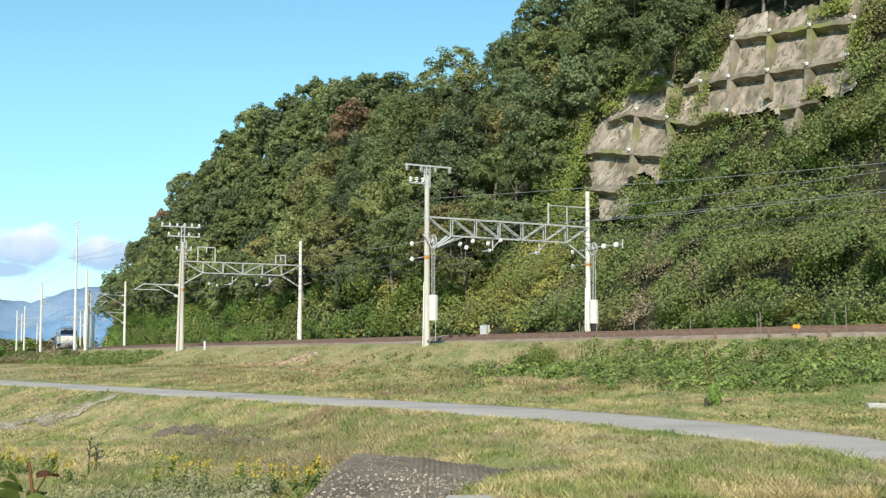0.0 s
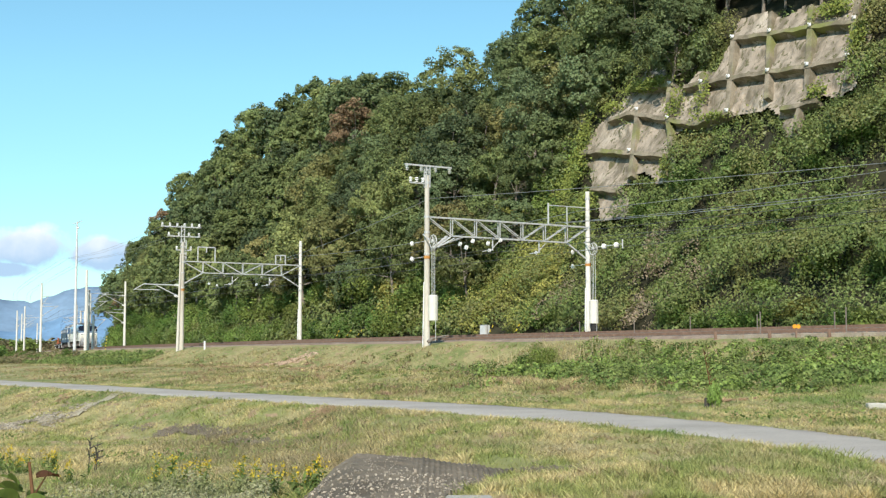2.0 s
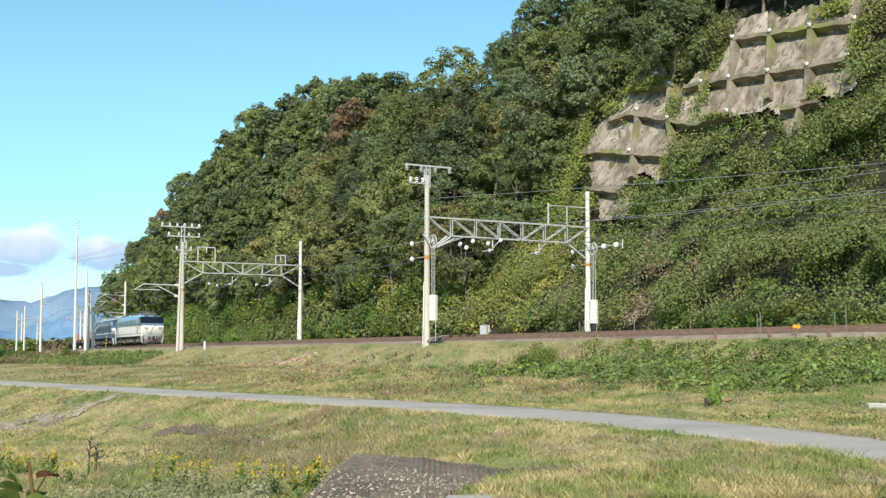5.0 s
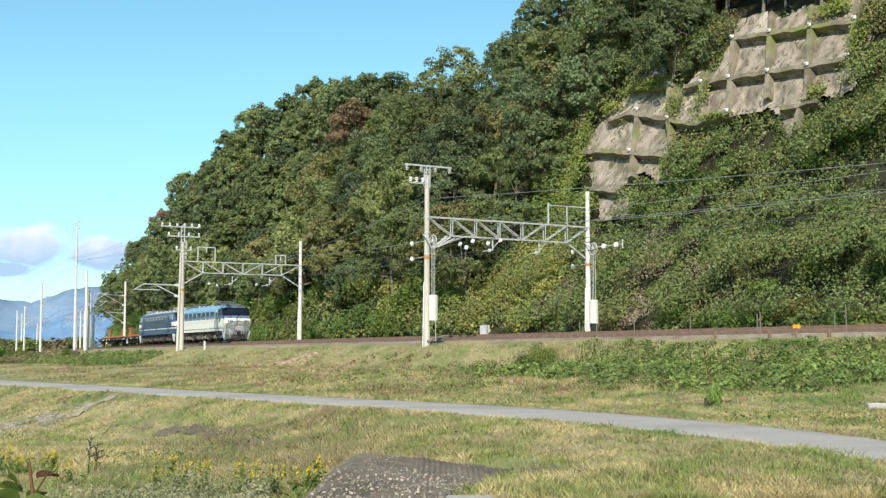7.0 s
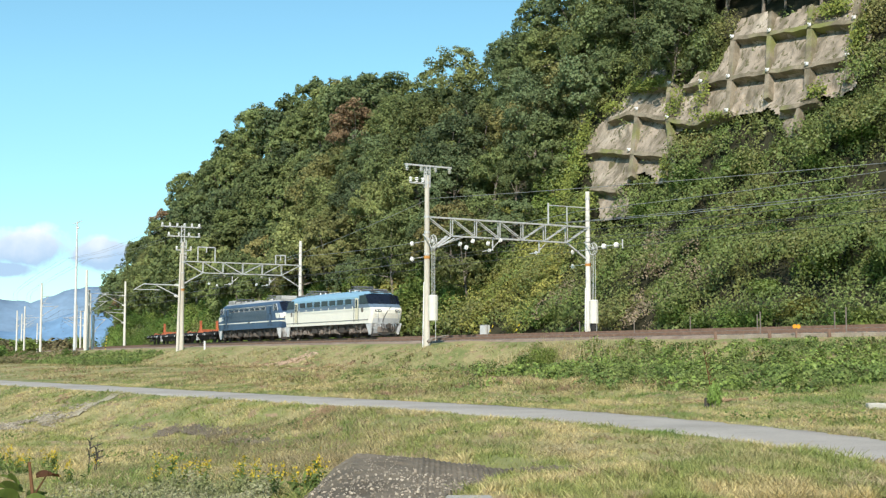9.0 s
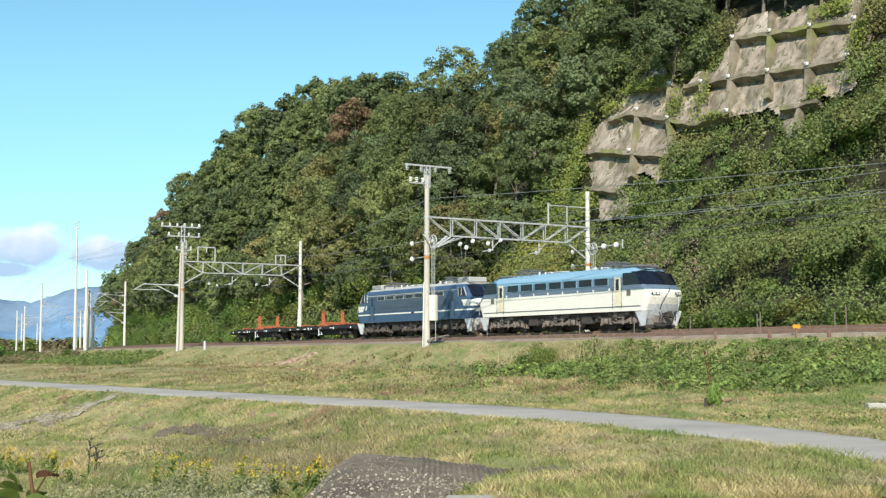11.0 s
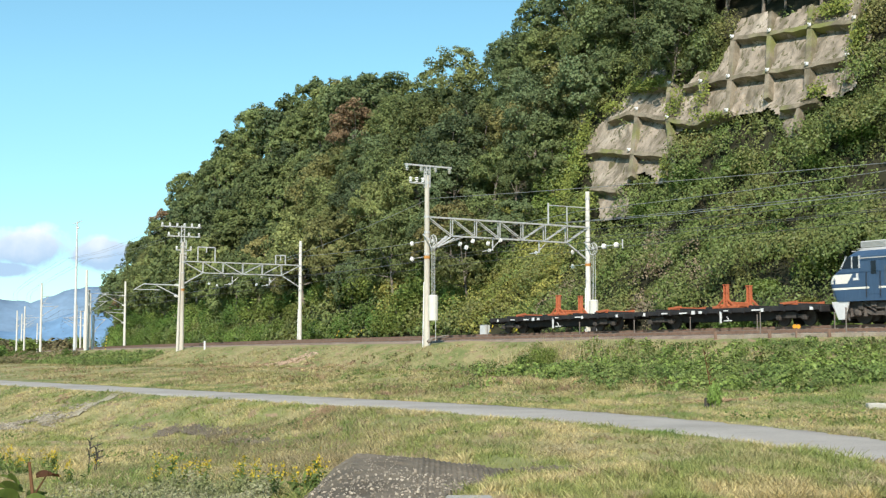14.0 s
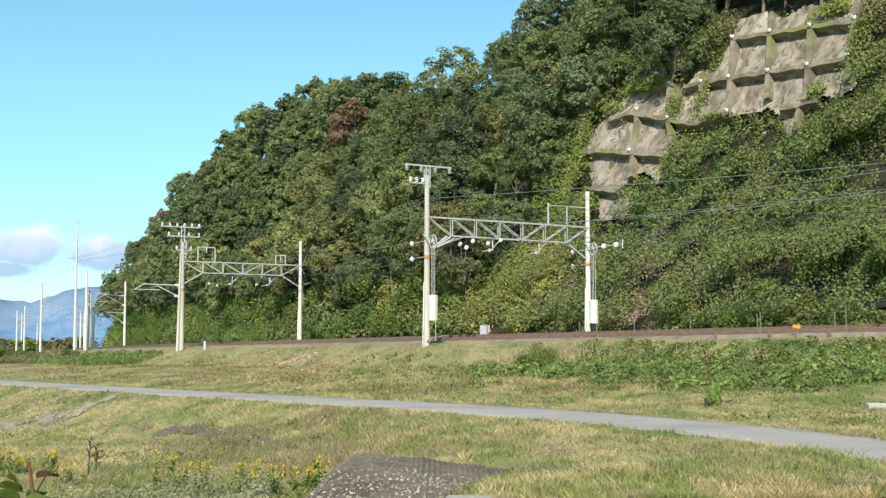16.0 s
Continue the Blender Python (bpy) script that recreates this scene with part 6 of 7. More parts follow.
        for u in np.linspace(0, 1, 7):
            w = W * math.sin(min(1, u * 1.25 + 0.06) * math.pi) ** 0.7 * 0.5 if u < 1 else 0.004
            rows.append([bm.verts.new((u * L, k * w, 0.03 * abs(k) - 0.12 * u * u * L * 3)) for k in (-1, 0, 1)])
        for a, b in zip(rows, rows[1:]):
            for k in range(2):
                bm.faces.new((a[k], a[k + 1], b[k + 1], b[k]))
        bmesh.ops.solidify(bm, geom=list(bm.faces), thickness=0.004)
        lf = part("leaf", bm, m, t)
        lf.matrix_basis = pose(dx, dy, dz, pit, -pit * 0.6, yaw)
    for x, y, h in ((-7.1, 27.0, 0.75), (-7.0, 27.1, 0.6), (-6.9, 26.8, 0.5)):
        bm = bmesh.new()
        z = lz(x, y)
        rod(bm, (0, 0, -0.05), (0.06, 0, h), 0.012, 0.006, 5)
        for k in range(7):
            rod(bm, (0.05 * k / 7, 0, h * (0.4 + 0.08 * k)), (0.05 + 0.12 * math.cos(k * 2.1), 0.1 * math.sin(k * 2.1), h * (0.5 + 0.08 * k)), 0.016, 0.006, 5)
        me = bpy.data.meshes.new("stalk")
        bm.to_mesh(me), bm.free()
        me.materials.append(M_BOGIED)
        ob = tagged(new("withered_stalk", me), "dark withered seed stalk standing in the grass", "weed", "withered stalks")
        ob.location = (x, y, z)


# ---- small trackside things ----
def small_thing(name, bm, m, at, label, category, group="", turn=0.0):
    me = bpy.data.meshes.new(name)
    bm.to_mesh(me), bm.free()
    for k in (m if isinstance(m, (list, tuple)) else [m]):
        me.materials.append(k)
    ob = tagged(new(name, me), label, category, group)
    ob.matrix_basis = Matrix.Translation(at) @ pose(0, 0, 0, 0, 0, turn)
    return ob


def make_trackside():
    # orange sign on a short post
    q = tv(7.6, -7.3)
    q.z = lz(q.x, q.y)
    t = thing("track_sign", Matrix.Translation(q) @ pose(0, 0, 0, 0, 0, 10), "small orange double-disc sign on a rusty post", "sign")
    bm = bmesh.new()
    rod(bm, (0, 0, -0.2), (0, 0, 0.62), 0.04, seg=8)
    part("post", bm, M_RAIL, t)
    for x in (-0.12, 0.12):
        bm = bmesh.new()
        rod(bm, (x * 0.8, -0.06, 0.5), (x * 0.8, -0.03, 0.5), 0.1, 0.1, 18)
        part("disc", bm, M_SIGN, t, "orange reflective disc")
    # cable trough along the near track with dark posts
    trough = thing("cable_trough", Matrix(), "low pale concrete cable trough along the track", "cable trough", kind="structure")
    for i in range(34):
        s0 = 2.6 + i * 1.7
        bm = bmesh.new()
        box(bm, (0, 0, 0), (1.66, 0.34, 0.24), bevel=0.015)
        ob = part("trough_segment", bm, M_TROUGH, trough)
        ob.matrix_basis = Matrix.Translation(tv(s0 + 0.85, -7.0, -0.66)) @ pose(0, 0, 0, 0, 0, heading(s0))
        if i % 2 == 0:
            bm = bmesh.new()
            box(bm, (0, 0, 0), (0.12, 0.1, 0.46), bevel=0.01)
            ob = part("post", bm, M_RAIL, trough)
            ob.matrix_basis = Matrix.Translation(tv(s0, -7.25, -0.62)) @ pose(0, 0, 0, 0, 0, heading(s0))
    # thin marker stakes in the ballast
    for s, l, h in ((4.6, -6.3, 0.7), (-4.4, -2.0, 0.75), (9.5, -6.2, 0.75), (-14, -2.0, 0.7), (-24, -2.0, 0.7), (0.5, -2.0, 0.75), (-9, -2.0, 0.7), (5.5, -2.0, 0.75)):
        bm = bmesh.new()
        rod(bm, (0, 0, -0.5), (0, 0, h), 0.03, seg=6)
        rod(bm, (0, 0, h), (0, 0, h + 0.06), 0.045, seg=6)
        small_thing("marker_stake", bm, M_BOGIE, tv(s, l, -0.2), "thin rusty marker stake between the tracks", "stake", "marker stakes")
    # striped guy-wire covers
    for s, l, ds in ((-58.2, 3.6, 2.6), (-56.0, 3.6, 2.6), (-59.6, 3.6, 1.2), (-101.0, -7.4, -0.6), (-36.0, 5.5, 1.2), (-32.5, 5.6, 1.2)):
        a, b = tv(s, l, -0.7), tv(s + ds, l + 0.3, 1.1)
        t = thing("guy_cover", Matrix.Translation(a), "black and yellow striped guy-wire cover", "guy cover", "striped guy covers")
        d = b - a
        for i in range(10):
            bm = bmesh.new()
            rod(bm, d * (i / 10), d * ((i + 1) / 10), 0.045, seg=8)
            part("stripe", bm, M_YELLOW if i % 2 == 0 else M_BLACKP, t)
    # white kilometre marker, grey trackside box, low gate posts
    bm = bmesh.new()
    box(bm, (0, 0, 0.3), (0.16, 0.16, 0.9), bevel=0.02)
    q = tv(-62.6, -7.6)
    small_thing("distance_marker", bm, M_WHITE, (q.x, q.y, lz(q.x, q.y)), "short white concrete distance marker", "marker", turn=12)
    q = tv(-36.8, 6.2, -0.55)
    t = thing("trackside_cabinet", Matrix.Translation(q) @ pose(0, 0, 0, 0, 0, heading(-36)), "small grey metal equipment cabinet by the track", "cabinet")
    bm = bmesh.new()
    box(bm, (0, 0, 1.0), (0.8, 0.45, 1.0), bevel=0.02)
    for x in (-0.22, 0.22):
        box(bm, (x, 0, 0.2), (0.08, 0.3, 0.8))
    part("body", bm, M_GALV, t)
    bm = bmesh.new()
    box(bm, (0, -0.235, 1.0), (0.68, 0.03, 0.85), bevel=0.01)
    part("door", bm, M_SILVER, t)
    # rusty hydrant-like pole foot gear by the big portal
    q = tv(-21.4, -8.3)
    bm = bmesh.new()
    rod(bm, (0, 0, 0), (0.3, 0.1, 0.25), 0.12, 0.1, 10)
    rod(bm, (0.3, 0.1, 0.25), (1.3, 0.3, 0.45), 0.05, 0.04, 8)
    small_thing("anchor_shackle", bm, M_BOGIE, (q.x, q.y, lz(q.x, q.y) + 0.3), "rusty anchor fitting at the pole foot", "fitting")
    # a stub post with a small shrub by the path, and a low concrete kerb block
    x, y = 6.75, 34.2
    z = lz(x, y)
    bm = bmesh.new()
    box(bm, (0, 0, 0.12), (0.12, 0.1, 0.3), bevel=0.02)
    small_thing("stub_post", bm, M_BOGIED, (x - 0.04, y, z), "short dark stub post in the grass", "post")
    rng = np.random.default_rng(61)
    sm, fm = make_bush_mesh(rng, 0.34, 1100, 0.07, M_BUSH)
    t = thing("shrub", Matrix.Translation((x + 0.12, y - 0.1, z)), "small dark green shrub beside the path", "shrub")
    t.scale = (0.55, 0.55, 1.5)
    part("stem", sm, None, t)
    part("foliage", fm, None, t)
    bm = bmesh.new()
    rod(bm, (0, 0, 0), (-0.2, 0.2, 1.5), 0.02, 0.01, 5)
    for k in range(12):
        rod(bm, (-0.015 * k, 0.015 * k, 0.4 + 0.09 * k), (-0.015 * k + 0.1 * math.cos(k * 2), 0.1 * math.sin(k * 2), 0.5 + 0.09 * k), 0.014, 0.006, 5)
    small_thing("dry_stalk", bm, M_RUST, (x + 0.2, y + 0.3, z), "tall brown dry stalk beside the shrub", "weed")
    x, y = 10.75, 31.2
    bm = bmesh.new()
    box(bm, (0, 0, 0.06), (1.6, 0.3, 0.3), bevel=0.03)
    small_thing("kerb_block", bm, M_SLAB, (x - 0.1, y, lz(x, y) - 0.12), "low pale concrete kerb block in the weeds", "kerb", turn=-6)


# ---- railway vehicles ----
def shell(levels, half_len, bulge, corner, n_side=2, n_corner=6, n_front=8):
    """Horizontal loops stacked up: levels of (z, half width, half length at the nose). Returns vertices, faces, loop count."""
    V, F = [], []
    for z, w, hl, cr, bg in levels:
        loop = []
        for sgn in (1, -1):                     # front end, then the back end turned round
            ys = []
            for i in range(n_front + 1):
                y = -w + cr + (2 * (w - cr)) * i / n_front
                ys.append((hl - bg * (y / w) ** 2, y))
            pts = []
            x0, y0 = ys[0]
            for i in range(n_corner):            # corner towards -y
                a = -math.pi / 2 + (math.pi / 2) * i / n_corner
                pts.append((x0 - cr + cr * math.cos(a), -w + cr + cr * math.sin(a)))
            pts += ys
            for i in range(1, n_corner + 1):
                a = (math.pi / 2) * i / n_corner
                pts.append((ys[-1][0] - cr + cr * math.cos(a), w - cr + cr * math.sin(a)))
            loop += [(sgn * x, sgn * y, z) for x, y in pts]
        V.append(loop)
    n = len(V[0])
    verts = [p for lp in V for p in lp]
    for i in range(len(V) - 1):
        F += [(i * n + j, i * n + (j + 1) % n, (i + 1) * n + (j + 1) % n, (i + 1) * n + j) for j in range(n)]
    F.append(tuple(range(n))[::-1])
    F.append(tuple((len(V) - 1) * n + j for j in range(n)))
    return verts, F, n


def add_bogie(loco, x, side_mat, dark):
    """One two-axle bogie with wheels, axle boxes, springs and side frames."""
    bm = bmesh.new()
    for sy in (-1, 1):
        for x0, x1, z0, z1 in ((-1.9, -1.2, 0.78, 0.74), (-1.2, -0.5, 0.74, 0.52), (-0.5, 0.5, 0.52, 0.52), (0.5, 1.2, 0.52, 0.74), (1.2, 1.9, 0.74, 0.78)):
            a, b = Vector((x + x0, sy * 1.0, z0)), Vector((x + x1, sy * 1.0, z1))
            d = b - a
            m = Matrix.Translation((a + b) / 2) @ d.to_track_quat("X", "Z").to_matrix().to_4x4()
            bmesh.ops.create_cube(bm, size=1.0, matrix=m @ Matrix.Diagonal((d.length + 0.04, 0.14, 0.2, 1)))
        box(bm, (x, sy * 1.02, 0.86), (0.9, 0.2, 0.3), bevel=0.05)
        for dx in (-1.35, 1.35):
            box(bm, (x + dx, sy * 1.08, 0.56), (0.36, 0.2, 0.36), bevel=0.07)
            rod(bm, (x + dx, sy * 1.1, 0.56), (x + dx, sy * 1.2, 0.56), 0.13, 0.1, 12)
            for k in (-0.4, 0.4):
                rod(bm, (x + dx + k, sy * 1.04, 0.42), (x + dx + k, sy * 1.04, 0.8), 0.085, seg=8)
                rod(bm, (x + dx + k, sy * 1.04, 0.38), (x + dx + k, sy * 1.04, 0.43), 0.12, seg=8)
            rod(bm, (x + dx * 1.42, sy * 0.95, 0.3), (x + dx * 1.3, sy * 0.98, 0.8), 0.05, seg=6)
            box(bm, (x + dx * 1.52, sy * 0.8, 0.5), (0.1, 0.3, 0.45), bevel=0.03)
        rod(bm, (x - 0.25, sy * 1.14, 0.62), (x - 1.05, sy * 1.12, 1.05), 0.035, seg=6)
        rod(bm, (x + 0.3, sy * 1.12, 0.35), (x + 0.3, sy * 1.12, 1.05), 0.055, seg=8)
        box(bm, (x - 0.35, sy * 1.1, 0.95), (0.3, 0.24, 0.26), bevel=0.03)
        rod(bm, (x + 0.62, sy * 1.12, 1.0), (x + 0.95, sy * 1.12, 1.0), 0.12, seg=10)
    for dx in (-1.8, 0.0, 1.8):
        box(bm, (x + dx, 0, 0.66), (0.16, 2.0, 0.2))
    bogie = part("bogie", bm, side_mat, loco, "brown grimy bogie frame")
    for dx in (-1.35, 1.35):
        for sy in (-1, 1):
            bm = bmesh.new()
            y = sy * GAUGE / 2 * 1.02
            rod(bm, (x + dx, y + sy * 0.09, 0.56), (x + dx, y - sy * 0.04, 0.56), 0.545, seg=24)
            rod(bm, (x + dx, y - sy * 0.04, 0.56), (x + dx, y - sy * 0.07, 0.56), 0.57, seg=24)
            rod(bm, (x + dx, y + sy * 0.09, 0.56), (x + dx, y + sy * 0.16, 0.56), 0.17, seg=12)
            part("wheel", bm, dark, bogie)


def loco_common(loco, gear):
    bm = bmesh.new()
    box(bm, (0, 0, 1.0), (16.0, 2.2, 0.34), bevel=0.04)
    box(bm, (2.75, 0, 0.72), (1.0, 2.35, 0.6), bevel=0.05)
    box(bm, (-2.75, 0, 0.72), (1.0, 2.35, 0.6), bevel=0.05)
    for x in (-7.2, -4.7, -0.9, 1.1, 4.4, 7.0):
        for sy in (-1, 1):
            rod(bm, (x, sy * 1.12, 0.45), (x, sy * 1.12, 1.1), 0.035)
    # added dark filler box, standing in for shade and low gear between the wheels
    box(bm, (0, 0, 0.54), (14.8, 0.5, 0.8), bevel=0.05)
    for x in (-7.3, -4.5, -2.0, -0.3, 1.7, 3.8, 5.2, 7.2):          # tanks, sand boxes and cable trunks between the wheels
        for sy in (-1, 1):
            box(bm, (x, sy * 0.93, 0.78), (0.7, 0.3, 0.55), bevel=0.06)
            box(bm, (x + 0.25, sy * 1.12, 0.9), (0.3, 0.12, 0.42), bevel=0.03)
    for x in (-5.9, 0.0, 5.9):
        for dx in (-1.35, 1.35):
            rod(bm, (x + dx * 0.6, -0.5, 0.5), (x + dx * 0.6, 0.5, 0.5), 0.36, seg=14)
    part("underframe", bm, M_BOGIED, loco, "dark underframe with equipment boxes and a dark filler for the shaded gaps")
    for x in (-5.9, 0.0, 5.9):
        add_bogie(loco, x, gear, M_BOGIED)
    for sx in (-1, 1):
        bm = bmesh.new()
        box(bm, (sx * 8.85, 0, 0.88), (0.5, 0.24, 0.28), bevel=0.05)
        box(bm, (sx * 9.02, 0, 0.88), (0.22, 0.34, 0.42), bevel=0.07)
        part("coupler", bm, M_BOGIED, loco)


def pantograph(loco, x):
    bm = bmesh.new()
    for y in (-0.75, 0.75):
        angle_bar(bm, (x - 0.9, y, 3.98), (x + 0.9, y, 3.98), 0.07)
        rod(bm, (x - 0.8, y, 3.76), (x - 0.8, y, 3.98), 0.07)
        rod(bm, (x + 0.8, y, 3.76), (x + 0.8, y, 3.98), 0.07)
        rod(bm, (x - 0.8, y, 4.0), (x + 0.55, y * 0.8, 4.16), 0.025, seg=6)
        rod(bm, (x + 0.8, y, 4.0), (x - 0.55, y * 0.8, 4.18), 0.025, seg=6)
    for dx in (-0.8, 0.8):
        angle_bar(bm, (x + dx, -0.75, 3.98), (x + dx, 0.75, 3.98), 0.06)
    for y in (-0.75, 0.75):
        angle_bar(bm, (x - 0.8, y, 4.0), (x + 0.8, y, 4.0), 0.05)
    for dx, z in ((0.5, 4.155), (-0.5, 4.175)):
        rod(bm, (x + dx, -0.62, z), (x + dx, 0.62, z), 0.02, seg=6)
    angle_bar(bm, (x - 0.5, 0, 4.19), (x + 0.5, 0, 4.19), 0.04)
    for dx in (-0.25, 0.25):
        rod(bm, (x + dx, -0.95, 4.2), (x + dx, 0.95, 4.2), 0.03, seg=6)
    part("pantograph", bm, M_DKROOF, loco, "folded grey pantograph")


def patch(fn, y0, y1, z0, z1, ny=8, nz=4):
    """A curved pane over a front given by x = fn(y, z), with thickness."""
    v, f = [], []
    for off in (0.025, -0.02):
        for i in range(nz + 1):
            for j in range(ny + 1):
                y, z = y0 + (y1 - y0) * j / ny, z0 + (z1 - z0) * i / nz
                v.append((fn(y, z) + off, y, z))
    n, m = ny + 1, (ny + 1) * (nz + 1)
    for i in range(nz):
        for j in range(ny):
            f.append((i * n + j, i * n + j + 1, (i + 1) * n + j + 1, (i + 1) * n + j))
    for j in range(ny):
        f += [(j + 1, j, m + j, m + j + 1), (nz * n + j, nz * n + j + 1, m + nz * n + j + 1, m + nz * n + j)]
    for i in range(nz):
        f += [(i * n, (i + 1) * n, m + (i + 1) * n, m + i * n), ((i + 1) * n + ny, i * n + ny, m + i * n + ny, m + (i + 1) * n + ny)]
    return v, f


def turned(v):
    return [(-x, -y, z) for x, y, z in v]


def build_loco(livery):
    """An electric locomotive with a raked nose at both ends; x forward, rails at z = 0."""
    white = livery == "white"
    loco = thing("locomotive", Matrix(), "white and light blue electric locomotive with raked nose, leading the train" if white
                 else "deep blue electric locomotive with a cream stripe, coupled second", "locomotive", "locomotives of the train")
    # nose profile: half length by height
    prof_z = (1.12, 1.5, 1.9, 2.15, 2.4, 2.62, 3.3, 3.52, 3.75)
    prof_x = (8.58, 8.76, 8.92, 8.94, 8.80, 8.55, 7.95, 7.7, 7.3)

    def nose(z):
        return float(np.interp(z, prof_z, prof_x))
    if white:
        zs = [1.12, 1.26, 1.50, 1.56, 1.62, 1.9, 2.15, 2.36, 2.45, 2.66, 2.75, 2.95, 3.12, 3.3, 3.46, 3.58, 3.67, 3.72]
        bands = [M_CREAM, M_CREAM, M_CREAM, M_CREAM, M_CREAM, M_CREAM, M_CREAM, M_NAVY, M_NAVY, M_NAVY, M_NAVY, M_NAVY, M_SKYBLUE, M_SKYBLUE, M_SKYBLUE, M_SKYBLUE, M_SKYBLUE]
        cap = M_SKYBLUE
    else:
        zs = [1.12, 1.3, 1.5, 1.70, 1.80, 2.0, 2.15, 2.36, 2.45, 2.66, 2.75, 2.95, 3.12, 3.3, 3.46, 3.58, 3.67, 3.72]
        bands = [M_BLUE, M_BLUE, M_BLUE, M_CREAM, M_BLUE, M_BLUE, M_BLUE, M_BLUE, M_BLUE, M_BLUE, M_BLUE, M_BLUE, M_BLUE, M_BLUE, M_BLUE, M_ROOF, M_ROOF]
        cap = M_ROOF
    lev = []
    for z in zs:
        w = 1.40 if z < 3.3 else 1.40 - (z - 3.3) ** 2 * 2.2 - (z - 3.3) * 0.25
        if z > 3.68:
            w = 0.9
        lev.append((z, w, nose(z), 0.32, 0.28 if z < 2.66 else 0.42))
    v, f, n = shell(lev, 0, 0, 0)
    mats = [M_CREAM, M_NAVY, M_SKYBLUE, M_BLUE, M_ROOF]
    idx = []
    for b in bands:
        idx += [mats.index(b)] * n
    idx += [3 if not white else 0, mats.index(cap)]
    mats += [M_GLASS, M_SILVER]
    for i, q in enumerate(f[:-2]):                # the dark band round the cab windows
        zc = sum(v[j][2] for j in q) / 4
        xc = abs(sum(v[j][0] for j in q)) / 4
        yc = sum(abs(v[j][1]) for j in q) / 4
        if white and 2.66 < zc < 3.5 and xc > 6.9 and yc < 1.395:
            idx[i] = 5
        if white and zc < 1.52 and xc > 8.3 and yc < 1.2:
            idx[i] = 6
        if not white and 2.0 < zc < 2.46 and xc > 7.75:
            idx[i] = 0
    part("body", mesh_of("body", v, f, mats, idx), None, loco)

    def front(y, z, half=1.40):
        return nose(z) - (0.28 if z < 2.66 else 0.42) * (y / half) ** 2
    for turn in (False, True):
        def put(name, vf, m, label=""):
            vv = turned(vf[0]) if turn else vf[0]
            part(name, mesh_of(name, vv, vf[1], m, smooth=False), None, loco, label)
        for y0, y1 in ((-1.08, -0.04), (0.04, 1.08)):
            put("windscreen", patch(front, y0, y1, 2.66, 3.5), M_GLASS, "dark raked windscreen pane")
        if not white:
            put("front_panel", patch(lambda y, z: front(y, z) + 0.015, -1.12, 1.12, 2.0, 2.52), M_CREAM, "cream panel under the windscreen")
            put("front_panel", patch(lambda y, z: front(y, z) + 0.012, -1.08, 1.08, 1.62, 1.86), M_SILVER, "bright metal trim band")
        for y in (-0.86, 0.86):
            put("headlight", patch(lambda yy, z: front(yy, z) + 0.03, y - 0.24, y + 0.24, 2.02, 2.2, 4, 2), M_DARKHOLE)
            put("lamp", patch(lambda yy, z: front(yy, z) + 0.045, y - 0.2, y - 0.03, 2.05, 2.17, 2, 2), M_LAMP)
            put("lamp", patch(lambda yy, z: front(yy, z) + 0.045, y + 0.03, y + 0.2, 2.05, 2.17, 2, 2), M_LAMP)
        # skirt with plough, hoses and step
        sg = -1 if turn else 1
        bm = bmesh.new()
        prof = [(8.66, 1.16), (8.55, 0.7), (8.25, 0.2)]
        rows = []
        for x, z in prof:
            k = 1.0 - (1.16 - z) * 0.16
            rows.append([bm.verts.new((sg * (x - 0.6 * abs(t) ** 3), sg * t * 1.36 * k, z)) for t in np.linspace(-1, 1, 11)])
        for a, b in zip(rows, rows[1:]):
            for i in range(10):
                bm.faces.new((a[i], a[i + 1], b[i + 1], b[i]))
        bmesh.ops.solidify(bm, geom=list(bm.faces), thickness=0.05)
        part("skirt", bm, M_SILVER if white else M_WHITE, loco, "pale grey pilot skirt with plough")
        for y in (-0.55, -0.35, 0.4, 0.6):
            bm = bmesh.new()
            pts = [(sg * 8.75, y, 1.05), (sg * 8.9, y, 0.8), (sg * 8.78, y * 1.1, 0.5)]
            for a, b in zip(pts, pts[1:]):
                rod(bm, a, b, 0.03, seg=6)
            part("brake_hose", bm, M_BLACKP, loco)
        bm = bmesh.new()
        box(bm, (sg * 8.2, 0, 0.2), (0.1, 2.3, 0.22), bevel=0.02)
        part("rail_guard", bm, M_BOGIED, loco)
        # hand rail across the nose
        for y in (-0.9, 0.9):
            bm = bmesh.new()
            rod(bm, (sg * (front(y, 1.9) + 0.02), y, 1.3), (sg * (front(y, 1.9) + 0.05), y, 1.95), 0.02, seg=6)
            part("handrail", bm, M_SILVER, loco)
        bm = bmesh.new()                             # dark seam and multiple-unit jumper on the nose
        for a, b in zip(((0.35, 2.5), (0.15, 2.3), (-0.15, 2.0), (-0.35, 1.55)), ((0.15, 2.3), (-0.15, 2.0), (-0.35, 1.55), (-0.36, 1.2))):
            rod(bm, (sg * (front(a[0], a[1]) + 0.03), a[0], a[1]), (sg * (front(b[0], b[1]) + 0.03), b[0], b[1]), 0.022, seg=6)
        part("jumper_cable", bm, M_BLACKP, loco)
        for y in (-0.55, 0.55):
            bm = bmesh.new()
            rod(bm, (sg * (front(y, 2.68) + 0.05), y, 2.66), (sg * (front(y, 3.3) + 0.05), y * 0.55, 3.25), 0.018, seg=5)
            part("wiper", bm, M_BLACKP, loco)
        bm = bmesh.new()
        box(bm, (sg * 8.5, 0, 0.62), (0.1, 1.5, 0.5), bevel=0.05)
        part("pilot_plate", bm, M_BOGIE, loco)
